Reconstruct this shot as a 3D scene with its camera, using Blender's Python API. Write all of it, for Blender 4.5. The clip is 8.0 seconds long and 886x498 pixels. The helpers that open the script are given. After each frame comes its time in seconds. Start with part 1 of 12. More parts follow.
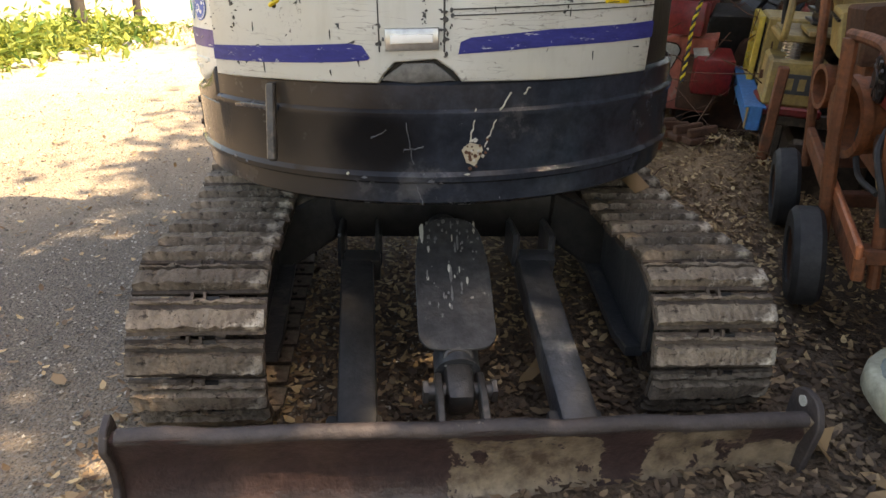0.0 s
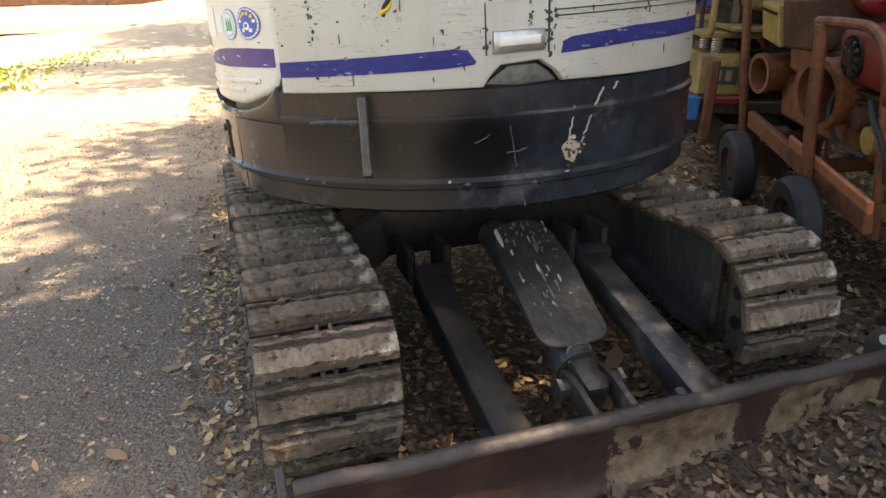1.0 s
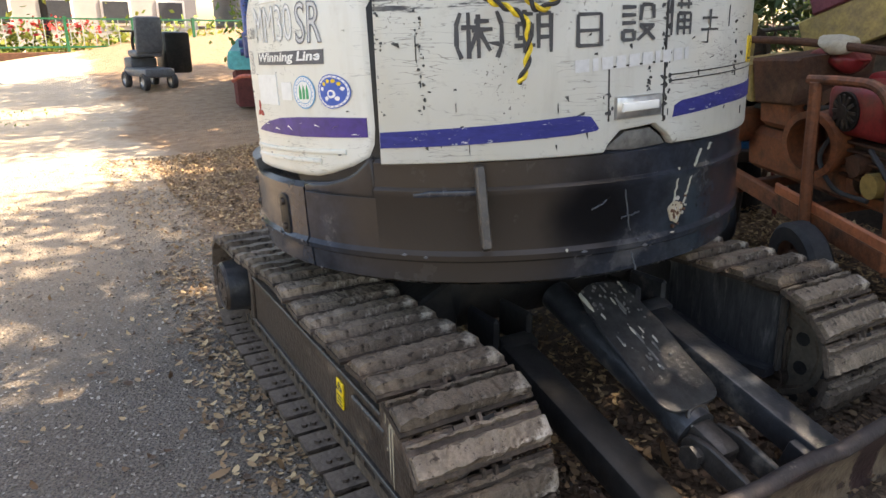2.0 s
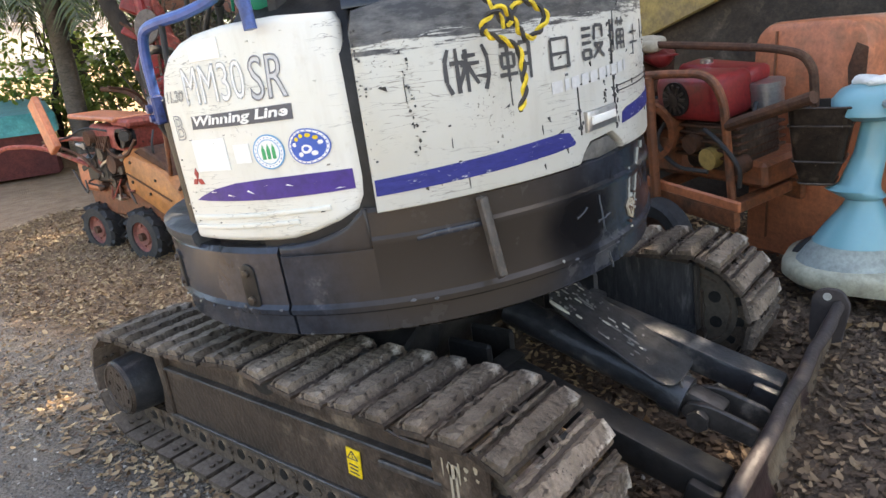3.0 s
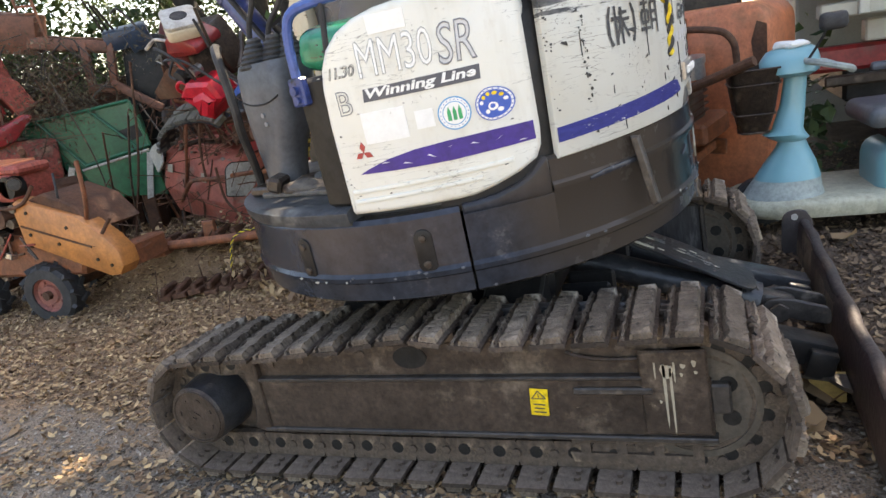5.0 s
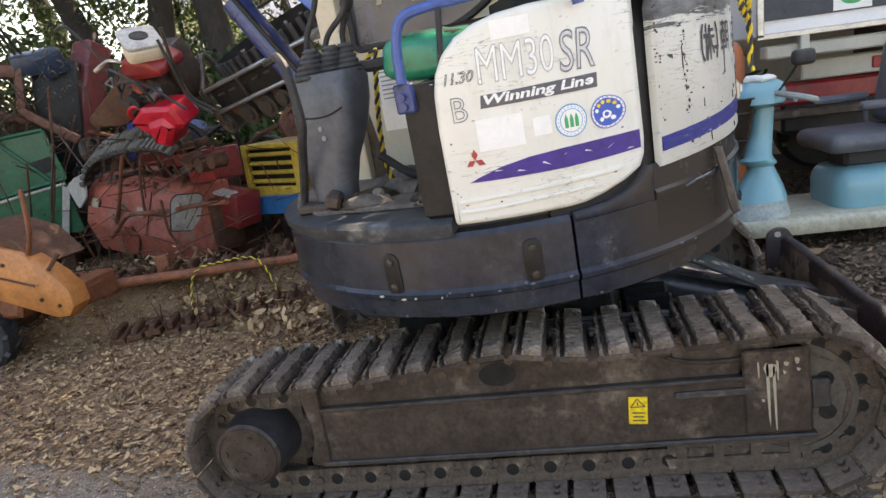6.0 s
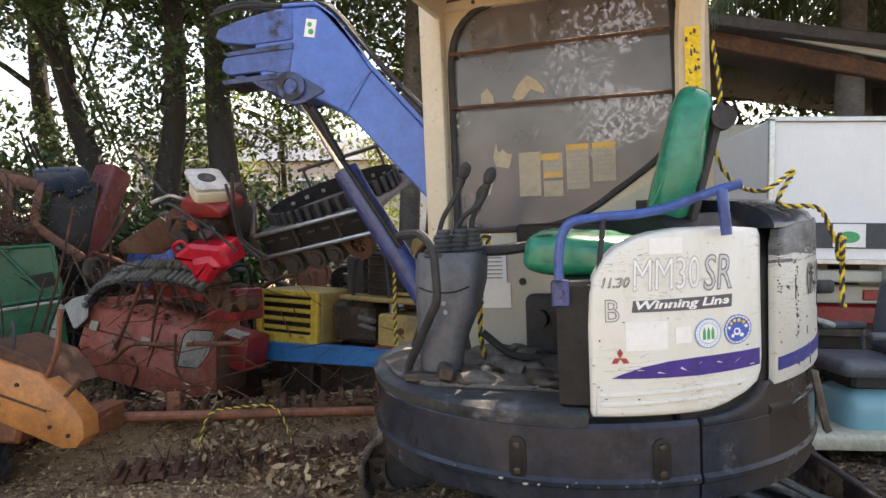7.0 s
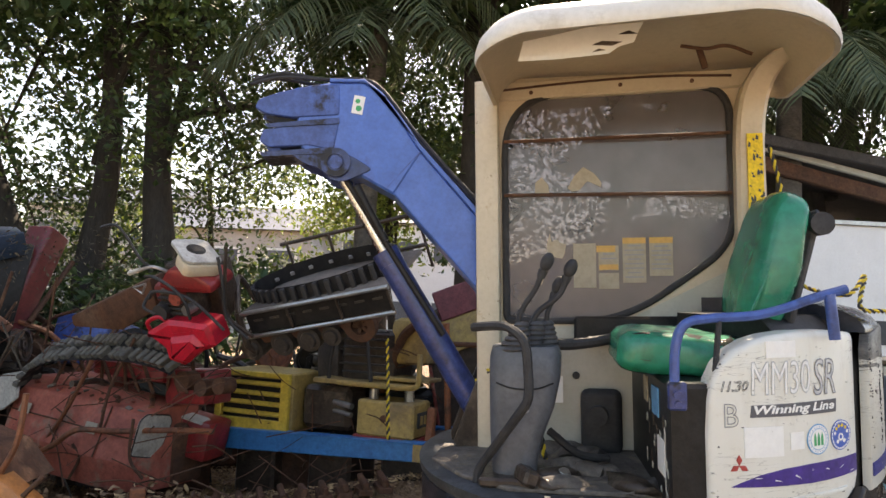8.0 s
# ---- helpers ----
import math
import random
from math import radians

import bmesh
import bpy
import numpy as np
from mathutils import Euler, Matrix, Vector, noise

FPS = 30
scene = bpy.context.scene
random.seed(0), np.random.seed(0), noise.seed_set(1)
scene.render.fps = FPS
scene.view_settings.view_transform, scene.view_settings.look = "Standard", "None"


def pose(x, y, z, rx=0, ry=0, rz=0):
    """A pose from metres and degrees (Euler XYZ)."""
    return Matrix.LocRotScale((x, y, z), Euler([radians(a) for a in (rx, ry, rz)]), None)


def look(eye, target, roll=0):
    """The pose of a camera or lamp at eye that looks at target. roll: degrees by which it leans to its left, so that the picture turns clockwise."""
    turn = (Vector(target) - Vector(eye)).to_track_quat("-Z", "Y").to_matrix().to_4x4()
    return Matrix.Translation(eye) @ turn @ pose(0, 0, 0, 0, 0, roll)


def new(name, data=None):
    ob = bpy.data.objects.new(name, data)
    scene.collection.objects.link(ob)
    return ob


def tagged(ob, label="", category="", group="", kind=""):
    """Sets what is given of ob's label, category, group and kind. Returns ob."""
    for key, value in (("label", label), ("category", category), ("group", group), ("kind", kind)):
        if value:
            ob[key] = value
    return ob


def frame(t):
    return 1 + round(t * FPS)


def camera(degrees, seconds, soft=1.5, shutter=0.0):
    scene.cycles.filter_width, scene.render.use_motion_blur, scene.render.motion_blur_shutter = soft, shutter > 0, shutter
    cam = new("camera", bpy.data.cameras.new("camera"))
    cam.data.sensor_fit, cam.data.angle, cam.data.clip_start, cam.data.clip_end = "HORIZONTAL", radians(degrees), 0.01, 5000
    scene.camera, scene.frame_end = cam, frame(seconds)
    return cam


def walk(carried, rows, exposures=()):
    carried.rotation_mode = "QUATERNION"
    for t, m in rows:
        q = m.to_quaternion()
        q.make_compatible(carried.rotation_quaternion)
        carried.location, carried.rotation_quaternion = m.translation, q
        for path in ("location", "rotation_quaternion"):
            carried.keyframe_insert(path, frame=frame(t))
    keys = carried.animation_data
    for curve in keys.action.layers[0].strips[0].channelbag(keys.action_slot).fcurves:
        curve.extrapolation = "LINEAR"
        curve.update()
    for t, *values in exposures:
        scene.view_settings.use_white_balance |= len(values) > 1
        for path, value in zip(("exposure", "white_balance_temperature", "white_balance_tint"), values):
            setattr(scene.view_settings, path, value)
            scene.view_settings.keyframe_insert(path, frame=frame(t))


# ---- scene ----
from mathutils.bvhtree import BVHTree

cam = camera(67.0, 8.0)
PATH = [
    (0, (-0.161, 0.066, 1.368), (0.023, 1.868, 0.52), 2.4),
    (0.5, (-0.514, 0.113, 1.316), (0.012, 1.866, 0.509), 1.1),
    (1, (-0.801, 0.198, 1.303), (-0.198, 1.94, 0.527), 0.4),
    (1.5, (-1.057, 0.401, 1.316), (-0.274, 2.13, 0.688), -1.5),
    (1.7, (-1.144, 0.451, 1.314), (-0.291, 2.148, 0.687), 0.5),
    (2.8, (-1.641, 0.859, 1.363), (-0.368, 2.26, 0.719), -7.3),
    (3, (-1.693, 0.929, 1.368), (-0.234, 2.161, 0.773), -5.3),
    (3.5, (-1.963, 1.025, 1.355), (-0.425, 2.152, 0.751), -9.2),
    (4, (-2.123, 1.16, 1.322), (-0.54, 2.212, 0.7), -8.0),
    (4.2, (-2.168, 1.269, 1.307), (-0.549, 2.298, 0.741), -9.3),
    (5.3, (-2.421, 1.831, 1.301), (-0.622, 2.504, 0.742), -8.0),
    (5.5, (-2.468, 1.946, 1.288), (-0.659, 2.612, 0.753), -7.2),
    (6, (-2.474, 2.271, 1.294), (-0.574, 2.658, 0.805), -7.6),
    (6.5, (-2.579, 2.558, 1.354), (-0.622, 2.87, 1.085), -7.4),
    (7, (-2.651, 2.819, 1.408), (-0.66, 3.007, 1.375), 0.7),
    (7.5, (-2.596, 3.084, 1.462), (-0.604, 3.199, 1.608), 2.1),
    (8, (-2.56, 3.4, 1.446), (-0.572, 3.306, 1.643), 2.5),
]
walk(cam, [(t, look(eye, target, roll)) for t, eye, target, roll in PATH],
     exposures=[(0.0, 2.12, 9300, 14), (0.5, 2.17, 9200, 14), (1.0, 2.10, 9000, 14), (1.5, 1.90, 8500, 14), (3.0, 2.44, 7900, 13), (4.0, 2.45, 8000, 13), (5.5, 2.28, 8100, 15), (6.5, 2.18, 8100, 16), (8.0, 1.82, 8200, 16)])

# ---- world and light ----
SUN_ELEV, SUN_FROM = 52.0, (0.86, -0.30)
world = bpy.data.worlds.new("sky")
scene.world = world
world.use_nodes = True
wn = world.node_tree
sky = wn.nodes.new("ShaderNodeTexSky")
sky.sky_type, sky.sun_disc = "NISHITA", False
sky.sun_elevation = radians(SUN_ELEV)
sky.sun_rotation = math.atan2(SUN_FROM[0], SUN_FROM[1])
sky.dust_density, sky.air_density = 1.8, 1.0
wn.links.new(sky.outputs[0], wn.nodes["Background"].inputs[0])
wn.nodes["Background"].inputs[1].default_value = 0.15
sun_data = bpy.data.lights.new("sun", "SUN")
sun_data.energy, sun_data.angle, sun_data.color = 4.5, radians(0.6), (1.0, 0.93, 0.82)
sun = new("sun", sun_data)
_h = math.hypot(*SUN_FROM)
_c = math.cos(radians(SUN_ELEV))
sun.matrix_world = look((SUN_FROM[0] / _h * _c * 40, SUN_FROM[1] / _h * _c * 40, math.sin(radians(SUN_ELEV)) * 40), (0, 0, 0))

# ---- materials ----


def surf(name, base, other=None, scale=6.0, rough=0.6, metal=0.0, bump=0.15, dirt=None, dirt_at=0.55, dirt_soft=0.12,
         dirt_scale=2.5, fine=60.0, stretch=(1, 1, 1), chips=None, chips_at=0.68, spread=0.0, coat=0.0, speck=0.7, mottle=None, spec=0.5):
    """A worn surface: base and other mixed by coarse and fine noise, dirt in patches, chips in small flecks."""
    m = bpy.data.materials.new(name)
    m.use_nodes = True
    nt = m.node_tree
    p = nt.nodes["Principled BSDF"]
    tc = nt.nodes.new("ShaderNodeTexCoord")
    mp = nt.nodes.new("ShaderNodeMapping")
    mp.inputs["Scale"].default_value = stretch
    nt.links.new(tc.outputs["Object"], mp.inputs[0])

    def noise_at(sc, detail=6.0, rgh=0.6):
        n = nt.nodes.new("ShaderNodeTexNoise")
        n.inputs["Scale"].default_value, n.inputs["Detail"].default_value, n.inputs["Roughness"].default_value = sc, detail, rgh
        nt.links.new(mp.outputs[0], n.inputs["Vector"])
        return n.outputs["Fac"]

    def ramp(src, a, b):
        r = nt.nodes.new("ShaderNodeMapRange")
        r.inputs["From Min"].default_value, r.inputs["From Max"].default_value = a, b
        nt.links.new(src, r.inputs["Value"])
        return r.outputs["Result"]

    def mix(fac, a, b):
        x = nt.nodes.new("ShaderNodeMix")
        x.data_type = "RGBA"
        nt.links.new(fac, x.inputs["Factor"])
        for slot, v in ((6, a), (7, b)):
            if isinstance(v, tuple):
                x.inputs[slot].default_value = (*v, 1)
            else:
                nt.links.new(v, x.inputs[slot])
        return x.outputs[2]

    other = other or tuple(c * 0.72 for c in base)
    col = mix(ramp(noise_at(scale), 0.35, 0.68), base, other)
    fn = noise_at(fine, 3.0)
    col = mix(ramp(fn, 0.42, 0.95), col, tuple(c * (max(speck, 0.95) if min(base) > 0.6 else speck) for c in other))
    rsrc = None
    if dirt:
        f = ramp(noise_at(dirt_scale, 9.0, 0.68), dirt_at, dirt_at + dirt_soft)
        col = mix(f, col, dirt)
        rsrc = f
    if chips:
        col = mix(ramp(noise_at(scale * 5.0, 9.0, 0.72), chips_at, chips_at + 0.04), col, chips)
    if spread:
        oi = nt.nodes.new("ShaderNodeObjectInfo")
        hs = nt.nodes.new("ShaderNodeHueSaturation")
        nt.links.new(ramp(oi.outputs["Random"], -1.0, 2.0), hs.inputs["Value"])
        vr = nt.nodes.new("ShaderNodeMapRange")
        vr.inputs["To Min"].default_value, vr.inputs["To Max"].default_value = 1 - spread, 1 + spread
        nt.links.new(oi.outputs["Random"], vr.inputs["Value"])
        nt.links.new(vr.outputs["Result"], hs.inputs["Value"])
        nt.links.new(col, hs.inputs["Color"])
        col = hs.outputs["Color"]
    mottle = (0.03 if speck > 0.9 or min(base) > 0.4 else 0.28) if mottle is None else mottle
    if mottle and bump:
        mr = nt.nodes.new("ShaderNodeMapRange")
        for key, v in (("From Min", 0.32), ("From Max", 0.68), ("To Min", 1 - mottle), ("To Max", 1 + mottle)):
            mr.inputs[key].default_value = v
        nt.links.new(noise_at(scale * 3.1 + 5.0, 9.0, 0.72), mr.inputs["Value"])
        sc = nt.nodes.new("ShaderNodeVectorMath")
        sc.operation = "SCALE"
        nt.links.new(col, sc.inputs[0])
        nt.links.new(mr.outputs["Result"], sc.inputs["Scale"])
        col = sc.outputs[0]
    nt.links.new(col, p.inputs["Base Color"])
    p.inputs["Metallic"].default_value = metal
    p.inputs["Specular IOR Level"].default_value = spec
    p.inputs["Coat Weight"].default_value = coat
    rr = nt.nodes.new("ShaderNodeMapRange")
    rr.inputs["To Min"].default_value, rr.inputs["To Max"].default_value = max(rough - 0.12, 0.05), min(rough + 0.2, 1.0)
    nt.links.new(rsrc or fn, rr.inputs["Value"])
    nt.links.new(rr.outputs["Result"], p.inputs["Roughness"])
    if bump:
        b = nt.nodes.new("ShaderNodeBump")
        b.inputs["Strength"].default_value, b.inputs["Distance"].default_value = bump, 0.01
        nt.links.new(fn, b.inputs["Height"])
        nt.links.new(b.outputs[0], p.inputs["Normal"])
    return m




def worn_white(name, base, stain, rough, specks=0.62, scratch=0.010, smear=None):
    """Old white enamel: faint yellowing, rain streaks, clusters of dark specks, hairline scratches and, if asked, paint worn to black above a height."""
    m = bpy.data.materials.new(name)
    m.use_nodes = True
    nt = m.node_tree
    p = nt.nodes["Principled BSDF"]
    tc = nt.nodes.new("ShaderNodeTexCoord")

    def nz(sc, stretch=(1, 1, 1), det=6.0, rgh=0.6, turn=0.0):
        mp = nt.nodes.new("ShaderNodeMapping")
        mp.inputs["Scale"].default_value = stretch
        mp.inputs["Rotation"].default_value = (turn, turn * 0.7, 0)
        nt.links.new(tc.outputs["Object"], mp.inputs[0])
        n = nt.nodes.new("ShaderNodeTexNoise")
        n.inputs["Scale"].default_value, n.inputs["Detail"].default_value, n.inputs["Roughness"].default_value = sc, det, rgh
        nt.links.new(mp.outputs[0], n.inputs["Vector"])
        return n.outputs["Fac"]

    def rng(src, a, b, lo=0.0, hi=1.0):
        r = nt.nodes.new("ShaderNodeMapRange")
        for k, v in (("From Min", a), ("From Max", b), ("To Min", lo), ("To Max", hi)):
            r.inputs[k].default_value = v
        nt.links.new(src, r.inputs["Value"])
        return r.outputs["Result"]

    def mth(op, a, b):
        n = nt.nodes.new("ShaderNodeMath")
        n.operation = op
        for i, v in enumerate((a, b)):
            if isinstance(v, (int, float)):
                n.inputs[i].default_value = v
            else:
                nt.links.new(v, n.inputs[i])
        return n.outputs[0]

    def mix(fac, a, b):
        x = nt.nodes.new("ShaderNodeMix")
        x.data_type = "RGBA"
        nt.links.new(fac, x.inputs["Factor"])
        for slot, v in ((6, a), (7, b)):
            if isinstance(v, tuple):
                x.inputs[slot].default_value = (*v, 1)
            else:
                nt.links.new(v, x.inputs[slot])
        return x.outputs[2]
    col = mix(rng(nz(2.2), 0.36, 0.66), base, tuple(c * k for c, k in zip(base, (0.93, 0.91, 0.85))))
    col = mix(rng(nz(3.0, (4, 4, 0.7), 7.0, 0.65), 0.52, 0.80, 0.0, 0.55), col, stain)
    col = mix(rng(nz(16.0, (1, 1, 1), 9.0, 0.75), 0.56, 0.74, 0.0, 0.45), col, stain)
    cluster = rng(nz(4.5, (1, 1, 0.8), 4.0), 0.54, 0.64)
    col = mix(mth("MULTIPLY", rng(nz(95.0, (1, 1, 1), 3.0), specks, specks + 0.05), cluster), col, (0.085, 0.075, 0.065))
    for turn, st in ((0.25, (6, 6, 60)), (-0.5, (9, 9, 70))):
        line = rng(mth("ABSOLUTE", mth("SUBTRACT", nz(1.0, st, 2.0, 0.5, turn), 0.5), 0.0), scratch * 0.3, scratch, 1.0, 0.0)
        gate = rng(nz(3.4, (1, 1, 1.6), 4.0, 0.6, turn), 0.54, 0.60, 0.0, 0.75)
        col = mix(mth("MULTIPLY", line, gate), col, (0.17, 0.155, 0.14))
    if smear is not None:
        sep = nt.nodes.new("ShaderNodeSeparateXYZ")
        nt.links.new(tc.outputs["Object"], sep.inputs[0])
        h = mth("SUBTRACT", sep.outputs["Z"], mth("MULTIPLY", sep.outputs["X"], 0.04))
        h = mth("ADD", h, mth("MULTIPLY", mth("SUBTRACT", nz(1.6, (3, 3, 34), 8.0, 0.75), 0.5), 0.20))
        h = mth("ADD", h, mth("MULTIPLY", mth("SUBTRACT", nz(30.0, (1, 1, 2.5), 8.0, 0.75), 0.5), 0.05))
        bare = rng(h, smear, smear + 0.012)
        col = mix(bare, col, mix(rng(nz(12.0, (1, 1, 3), 8.0, 0.7), 0.42, 0.75), (0.026, 0.025, 0.026), (0.16, 0.155, 0.145)))
    nt.links.new(col, p.inputs["Base Color"])
    nt.links.new(rng(nz(16.0, (1, 1, 1), 9.0, 0.75), 0.4, 0.7, rough - 0.08, rough + 0.2), p.inputs["Roughness"])
    b = nt.nodes.new("ShaderNodeBump")
    b.inputs["Strength"].default_value, b.inputs["Distance"].default_value = 0.10, 0.004
    nt.links.new(nz(14.0, (1, 1, 1), 9.0, 0.75), b.inputs["Height"])
    nt.links.new(b.outputs[0], p.inputs["Normal"])
    return m


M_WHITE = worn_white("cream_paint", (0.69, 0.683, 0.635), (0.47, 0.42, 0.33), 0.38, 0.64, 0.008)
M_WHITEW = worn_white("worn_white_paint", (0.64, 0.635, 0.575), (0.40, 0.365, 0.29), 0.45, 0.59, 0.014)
# rear door: base lowered to stand for its dimmer light; scrapes are wear
M_WHITER = worn_white("scraped_dimmed_door_paint", (0.52, 0.515, 0.47), (0.32, 0.30, 0.25), 0.45, 0.62, 0.012, 1.362)
M_HUMP = surf("dirty_latch_recess", (0.13, 0.125, 0.115), (0.07, 0.066, 0.062), 9, 0.6, bump=0.1, dirt=(0.26, 0.24, 0.20), dirt_at=0.55, dirt_soft=0.15, dirt_scale=9, mottle=0.4)
M_PLATF = surf("dusty_platform_rim", (0.065, 0.068, 0.072), (0.036, 0.038, 0.041), 6, 0.5, bump=0.15, dirt=(0.17, 0.165, 0.155), dirt_at=0.52, dirt_soft=0.15, dirt_scale=7, chips=(0.30, 0.29, 0.27), chips_at=0.66, mottle=0.4, spec=0.3)
M_BLACKP = surf("dusty_black_paint", (0.019, 0.023, 0.032), (0.027, 0.031, 0.040), 3, 0.29, bump=0.08, dirt=(0.072, 0.072, 0.076), dirt_at=0.56, dirt_soft=0.18, dirt_scale=5, chips=(0.24, 0.24, 0.25), chips_at=0.68, mottle=0.4, spec=0.38)
M_BLACK = surf("black_steel", (0.014, 0.014, 0.015), (0.022, 0.020, 0.018), 5, 0.5, bump=0.15, dirt=(0.036, 0.030, 0.025), dirt_at=0.60, dirt_soft=0.2, mottle=0.4, spec=0.2)
M_FRAME = surf("grimy_dark_frame", (0.070, 0.050, 0.038), (0.036, 0.026, 0.020), 5, 0.42, bump=0.35, dirt=(0.15, 0.112, 0.080), dirt_at=0.57, dirt_soft=0.12, dirt_scale=6, chips=(0.30, 0.25, 0.19), chips_at=0.68, mottle=0.45, spec=0.3)
M_FLANGE = surf("worn_flange_steel", (0.060, 0.050, 0.043), (0.030, 0.025, 0.022), 7, 0.5, bump=0.3, dirt=(0.14, 0.11, 0.085), dirt_at=0.58, dirt_soft=0.1, dirt_scale=8, mottle=0.45)
M_SHOEB = surf("dark_track_steel", (0.090, 0.068, 0.053), (0.048, 0.035, 0.028), 9, 0.7, 0.1, bump=0.6, dirt=(0.20, 0.15, 0.108), dirt_at=0.60, dirt_soft=0.10, dirt_scale=9, spread=0.45, mottle=0.45, spec=0.2)
M_SHOE = surf("dusty_track_steel", (0.205, 0.160, 0.120), (0.092, 0.068, 0.050), 9, 0.8, 0.05, bump=1.0, dirt=(0.34, 0.29, 0.235), dirt_at=0.585, dirt_soft=0.08, dirt_scale=10, chips=(0.040, 0.029, 0.022), chips_at=0.57, spread=0.35, mottle=0.4, spec=0.25)
# dusty inner shoe face, lightened to make up for the weak light below
M_SHOEI = surf("dusty_lightened_underside", (0.225, 0.170, 0.130), (0.13, 0.098, 0.076), 9, 0.75, 0.1, bump=0.5, dirt=(0.22, 0.18, 0.14), dirt_at=0.56, dirt_soft=0.12, dirt_scale=9, mottle=0.4, spec=0.25)
M_ARM = surf("dusty_arm_paint", (0.024, 0.025, 0.028), (0.042, 0.042, 0.044), 6, 0.45, bump=0.25, dirt=(0.145, 0.13, 0.112), dirt_at=0.56, dirt_soft=0.12, dirt_scale=6, chips=(0.26, 0.25, 0.235), chips_at=0.70, mottle=0.4)
M_IDLER = surf("idler_steel", (0.095, 0.076, 0.056), (0.055, 0.043, 0.032), 6, 0.7, bump=0.4, dirt=(0.16, 0.13, 0.095), dirt_at=0.58, dirt_soft=0.12, dirt_scale=8)
M_LINK = surf("rusty_chain_link", (0.075, 0.056, 0.044), (0.12, 0.09, 0.068), 12, 0.75, 0.2, bump=0.6, dirt=(0.22, 0.165, 0.115), dirt_at=0.58, dirt_soft=0.08, dirt_scale=12, mottle=0.45, spec=0.2)
M_EDGE = surf("worn_blade_edge", (0.034, 0.026, 0.026), (0.060, 0.045, 0.041), 6, 0.72, 0.0, bump=0.4, dirt=(0.34, 0.28, 0.22), dirt_at=0.62, dirt_soft=0.08, dirt_scale=5)
M_GREYPL = surf("splashed_grey_plate", (0.030, 0.030, 0.031), (0.052, 0.051, 0.050), 6, 0.45, 0.2, bump=0.2, dirt=(0.24, 0.23, 0.21), dirt_at=0.64, dirt_soft=0.05, dirt_scale=16, mottle=0.45, spec=0.25)
M_PURPLE = surf("purple_stripe", (0.042, 0.015, 0.205), (0.036, 0.014, 0.165), 5, 0.4, bump=0.02, chips=(0.62, 0.60, 0.56), chips_at=0.72)
M_BLUEST = surf("faded_blue_stripe", (0.020, 0.024, 0.15), (0.035, 0.04, 0.19), 5, 0.5, bump=0.03, stretch=(1, 1, 4), chips=(0.55, 0.55, 0.56), chips_at=0.615, mottle=0.2, spec=0.2)
M_BOOM = surf("blue_boom_paint", (0.045, 0.125, 0.43), (0.070, 0.15, 0.46), 3, 0.45, bump=0.05, dirt=(0.045, 0.065, 0.19), dirt_at=0.58, dirt_soft=0.16, dirt_scale=3.5, chips=(0.02, 0.02, 0.03), chips_at=0.69, mottle=0.15)
M_RAIL = surf("worn_blue_rail", (0.035, 0.085, 0.29), (0.05, 0.10, 0.31), 5, 0.45, bump=0.08, dirt=(0.03, 0.04, 0.10), dirt_at=0.55, dirt_soft=0.15, dirt_scale=7, chips=(0.12, 0.10, 0.09), chips_at=0.66, mottle=0.3)
M_FLECK = surf("grey_paint_fleck", (0.15, 0.146, 0.138), (0.10, 0.098, 0.094), 30, 0.6, bump=0.0)
M_SCRAPE = surf("scraped_steel_plate", (0.050, 0.050, 0.053), (0.028, 0.028, 0.030), 4, 0.5, bump=0.2, stretch=(1, 3, 0.5), dirt=(0.17, 0.165, 0.155), dirt_at=0.54, dirt_soft=0.22, dirt_scale=7, mottle=0.4, spec=0.3)
M_POST = surf("rust_spotted_cream_post", (0.56, 0.49, 0.37), (0.48, 0.41, 0.30), 4, 0.5, bump=0.08, speck=0.94, dirt=(0.34, 0.23, 0.13), dirt_at=0.60, dirt_soft=0.15, dirt_scale=9, chips=(0.10, 0.05, 0.03), chips_at=0.64)
M_BOARD = surf("dusty_brown_board", (0.17, 0.135, 0.11), (0.11, 0.09, 0.075), 5, 0.85, bump=0.2, dirt=(0.24, 0.20, 0.16), dirt_at=0.56, dirt_soft=0.2)
# hood red raised to carry the sun dapples on it; rust and dust besides
M_REDHOOD = surf("sunlit_toned_red_sheet", (0.43, 0.120, 0.080), (0.31, 0.080, 0.055), 4, 0.6, bump=0.15, dirt=(0.30, 0.17, 0.125), dirt_at=0.55, dirt_soft=0.10, dirt_scale=6, chips=(0.07, 0.035, 0.028), chips_at=0.635, mottle=0.28, spec=0.35)
M_BOOMC = surf("oily_blue_cylinder", (0.035, 0.06, 0.20), (0.02, 0.03, 0.09), 7, 0.4, bump=0.12, dirt=(0.010, 0.010, 0.013), dirt_at=0.53, dirt_soft=0.06, dirt_scale=5, mottle=0.4)
M_BOOMD = surf("grimy_blue_paint", (0.045, 0.105, 0.35), (0.04, 0.07, 0.22), 5, 0.5, bump=0.15, dirt=(0.02, 0.02, 0.025), dirt_at=0.55, dirt_soft=0.1, dirt_scale=6)
M_CHROME = surf("cylinder_rod_chrome", (0.72, 0.72, 0.73), (0.52, 0.52, 0.53), 8, 0.24, 1.0, bump=0.02)
M_SEAT = surf("green_vinyl", (0.008, 0.235, 0.135), (0.006, 0.165, 0.095), 5, 0.36, bump=0.15, fine=25, dirt=(0.02, 0.15, 0.095), dirt_at=0.56, dirt_soft=0.2, dirt_scale=4, chips=(0.02, 0.03, 0.025), chips_at=0.70, mottle=0.15)
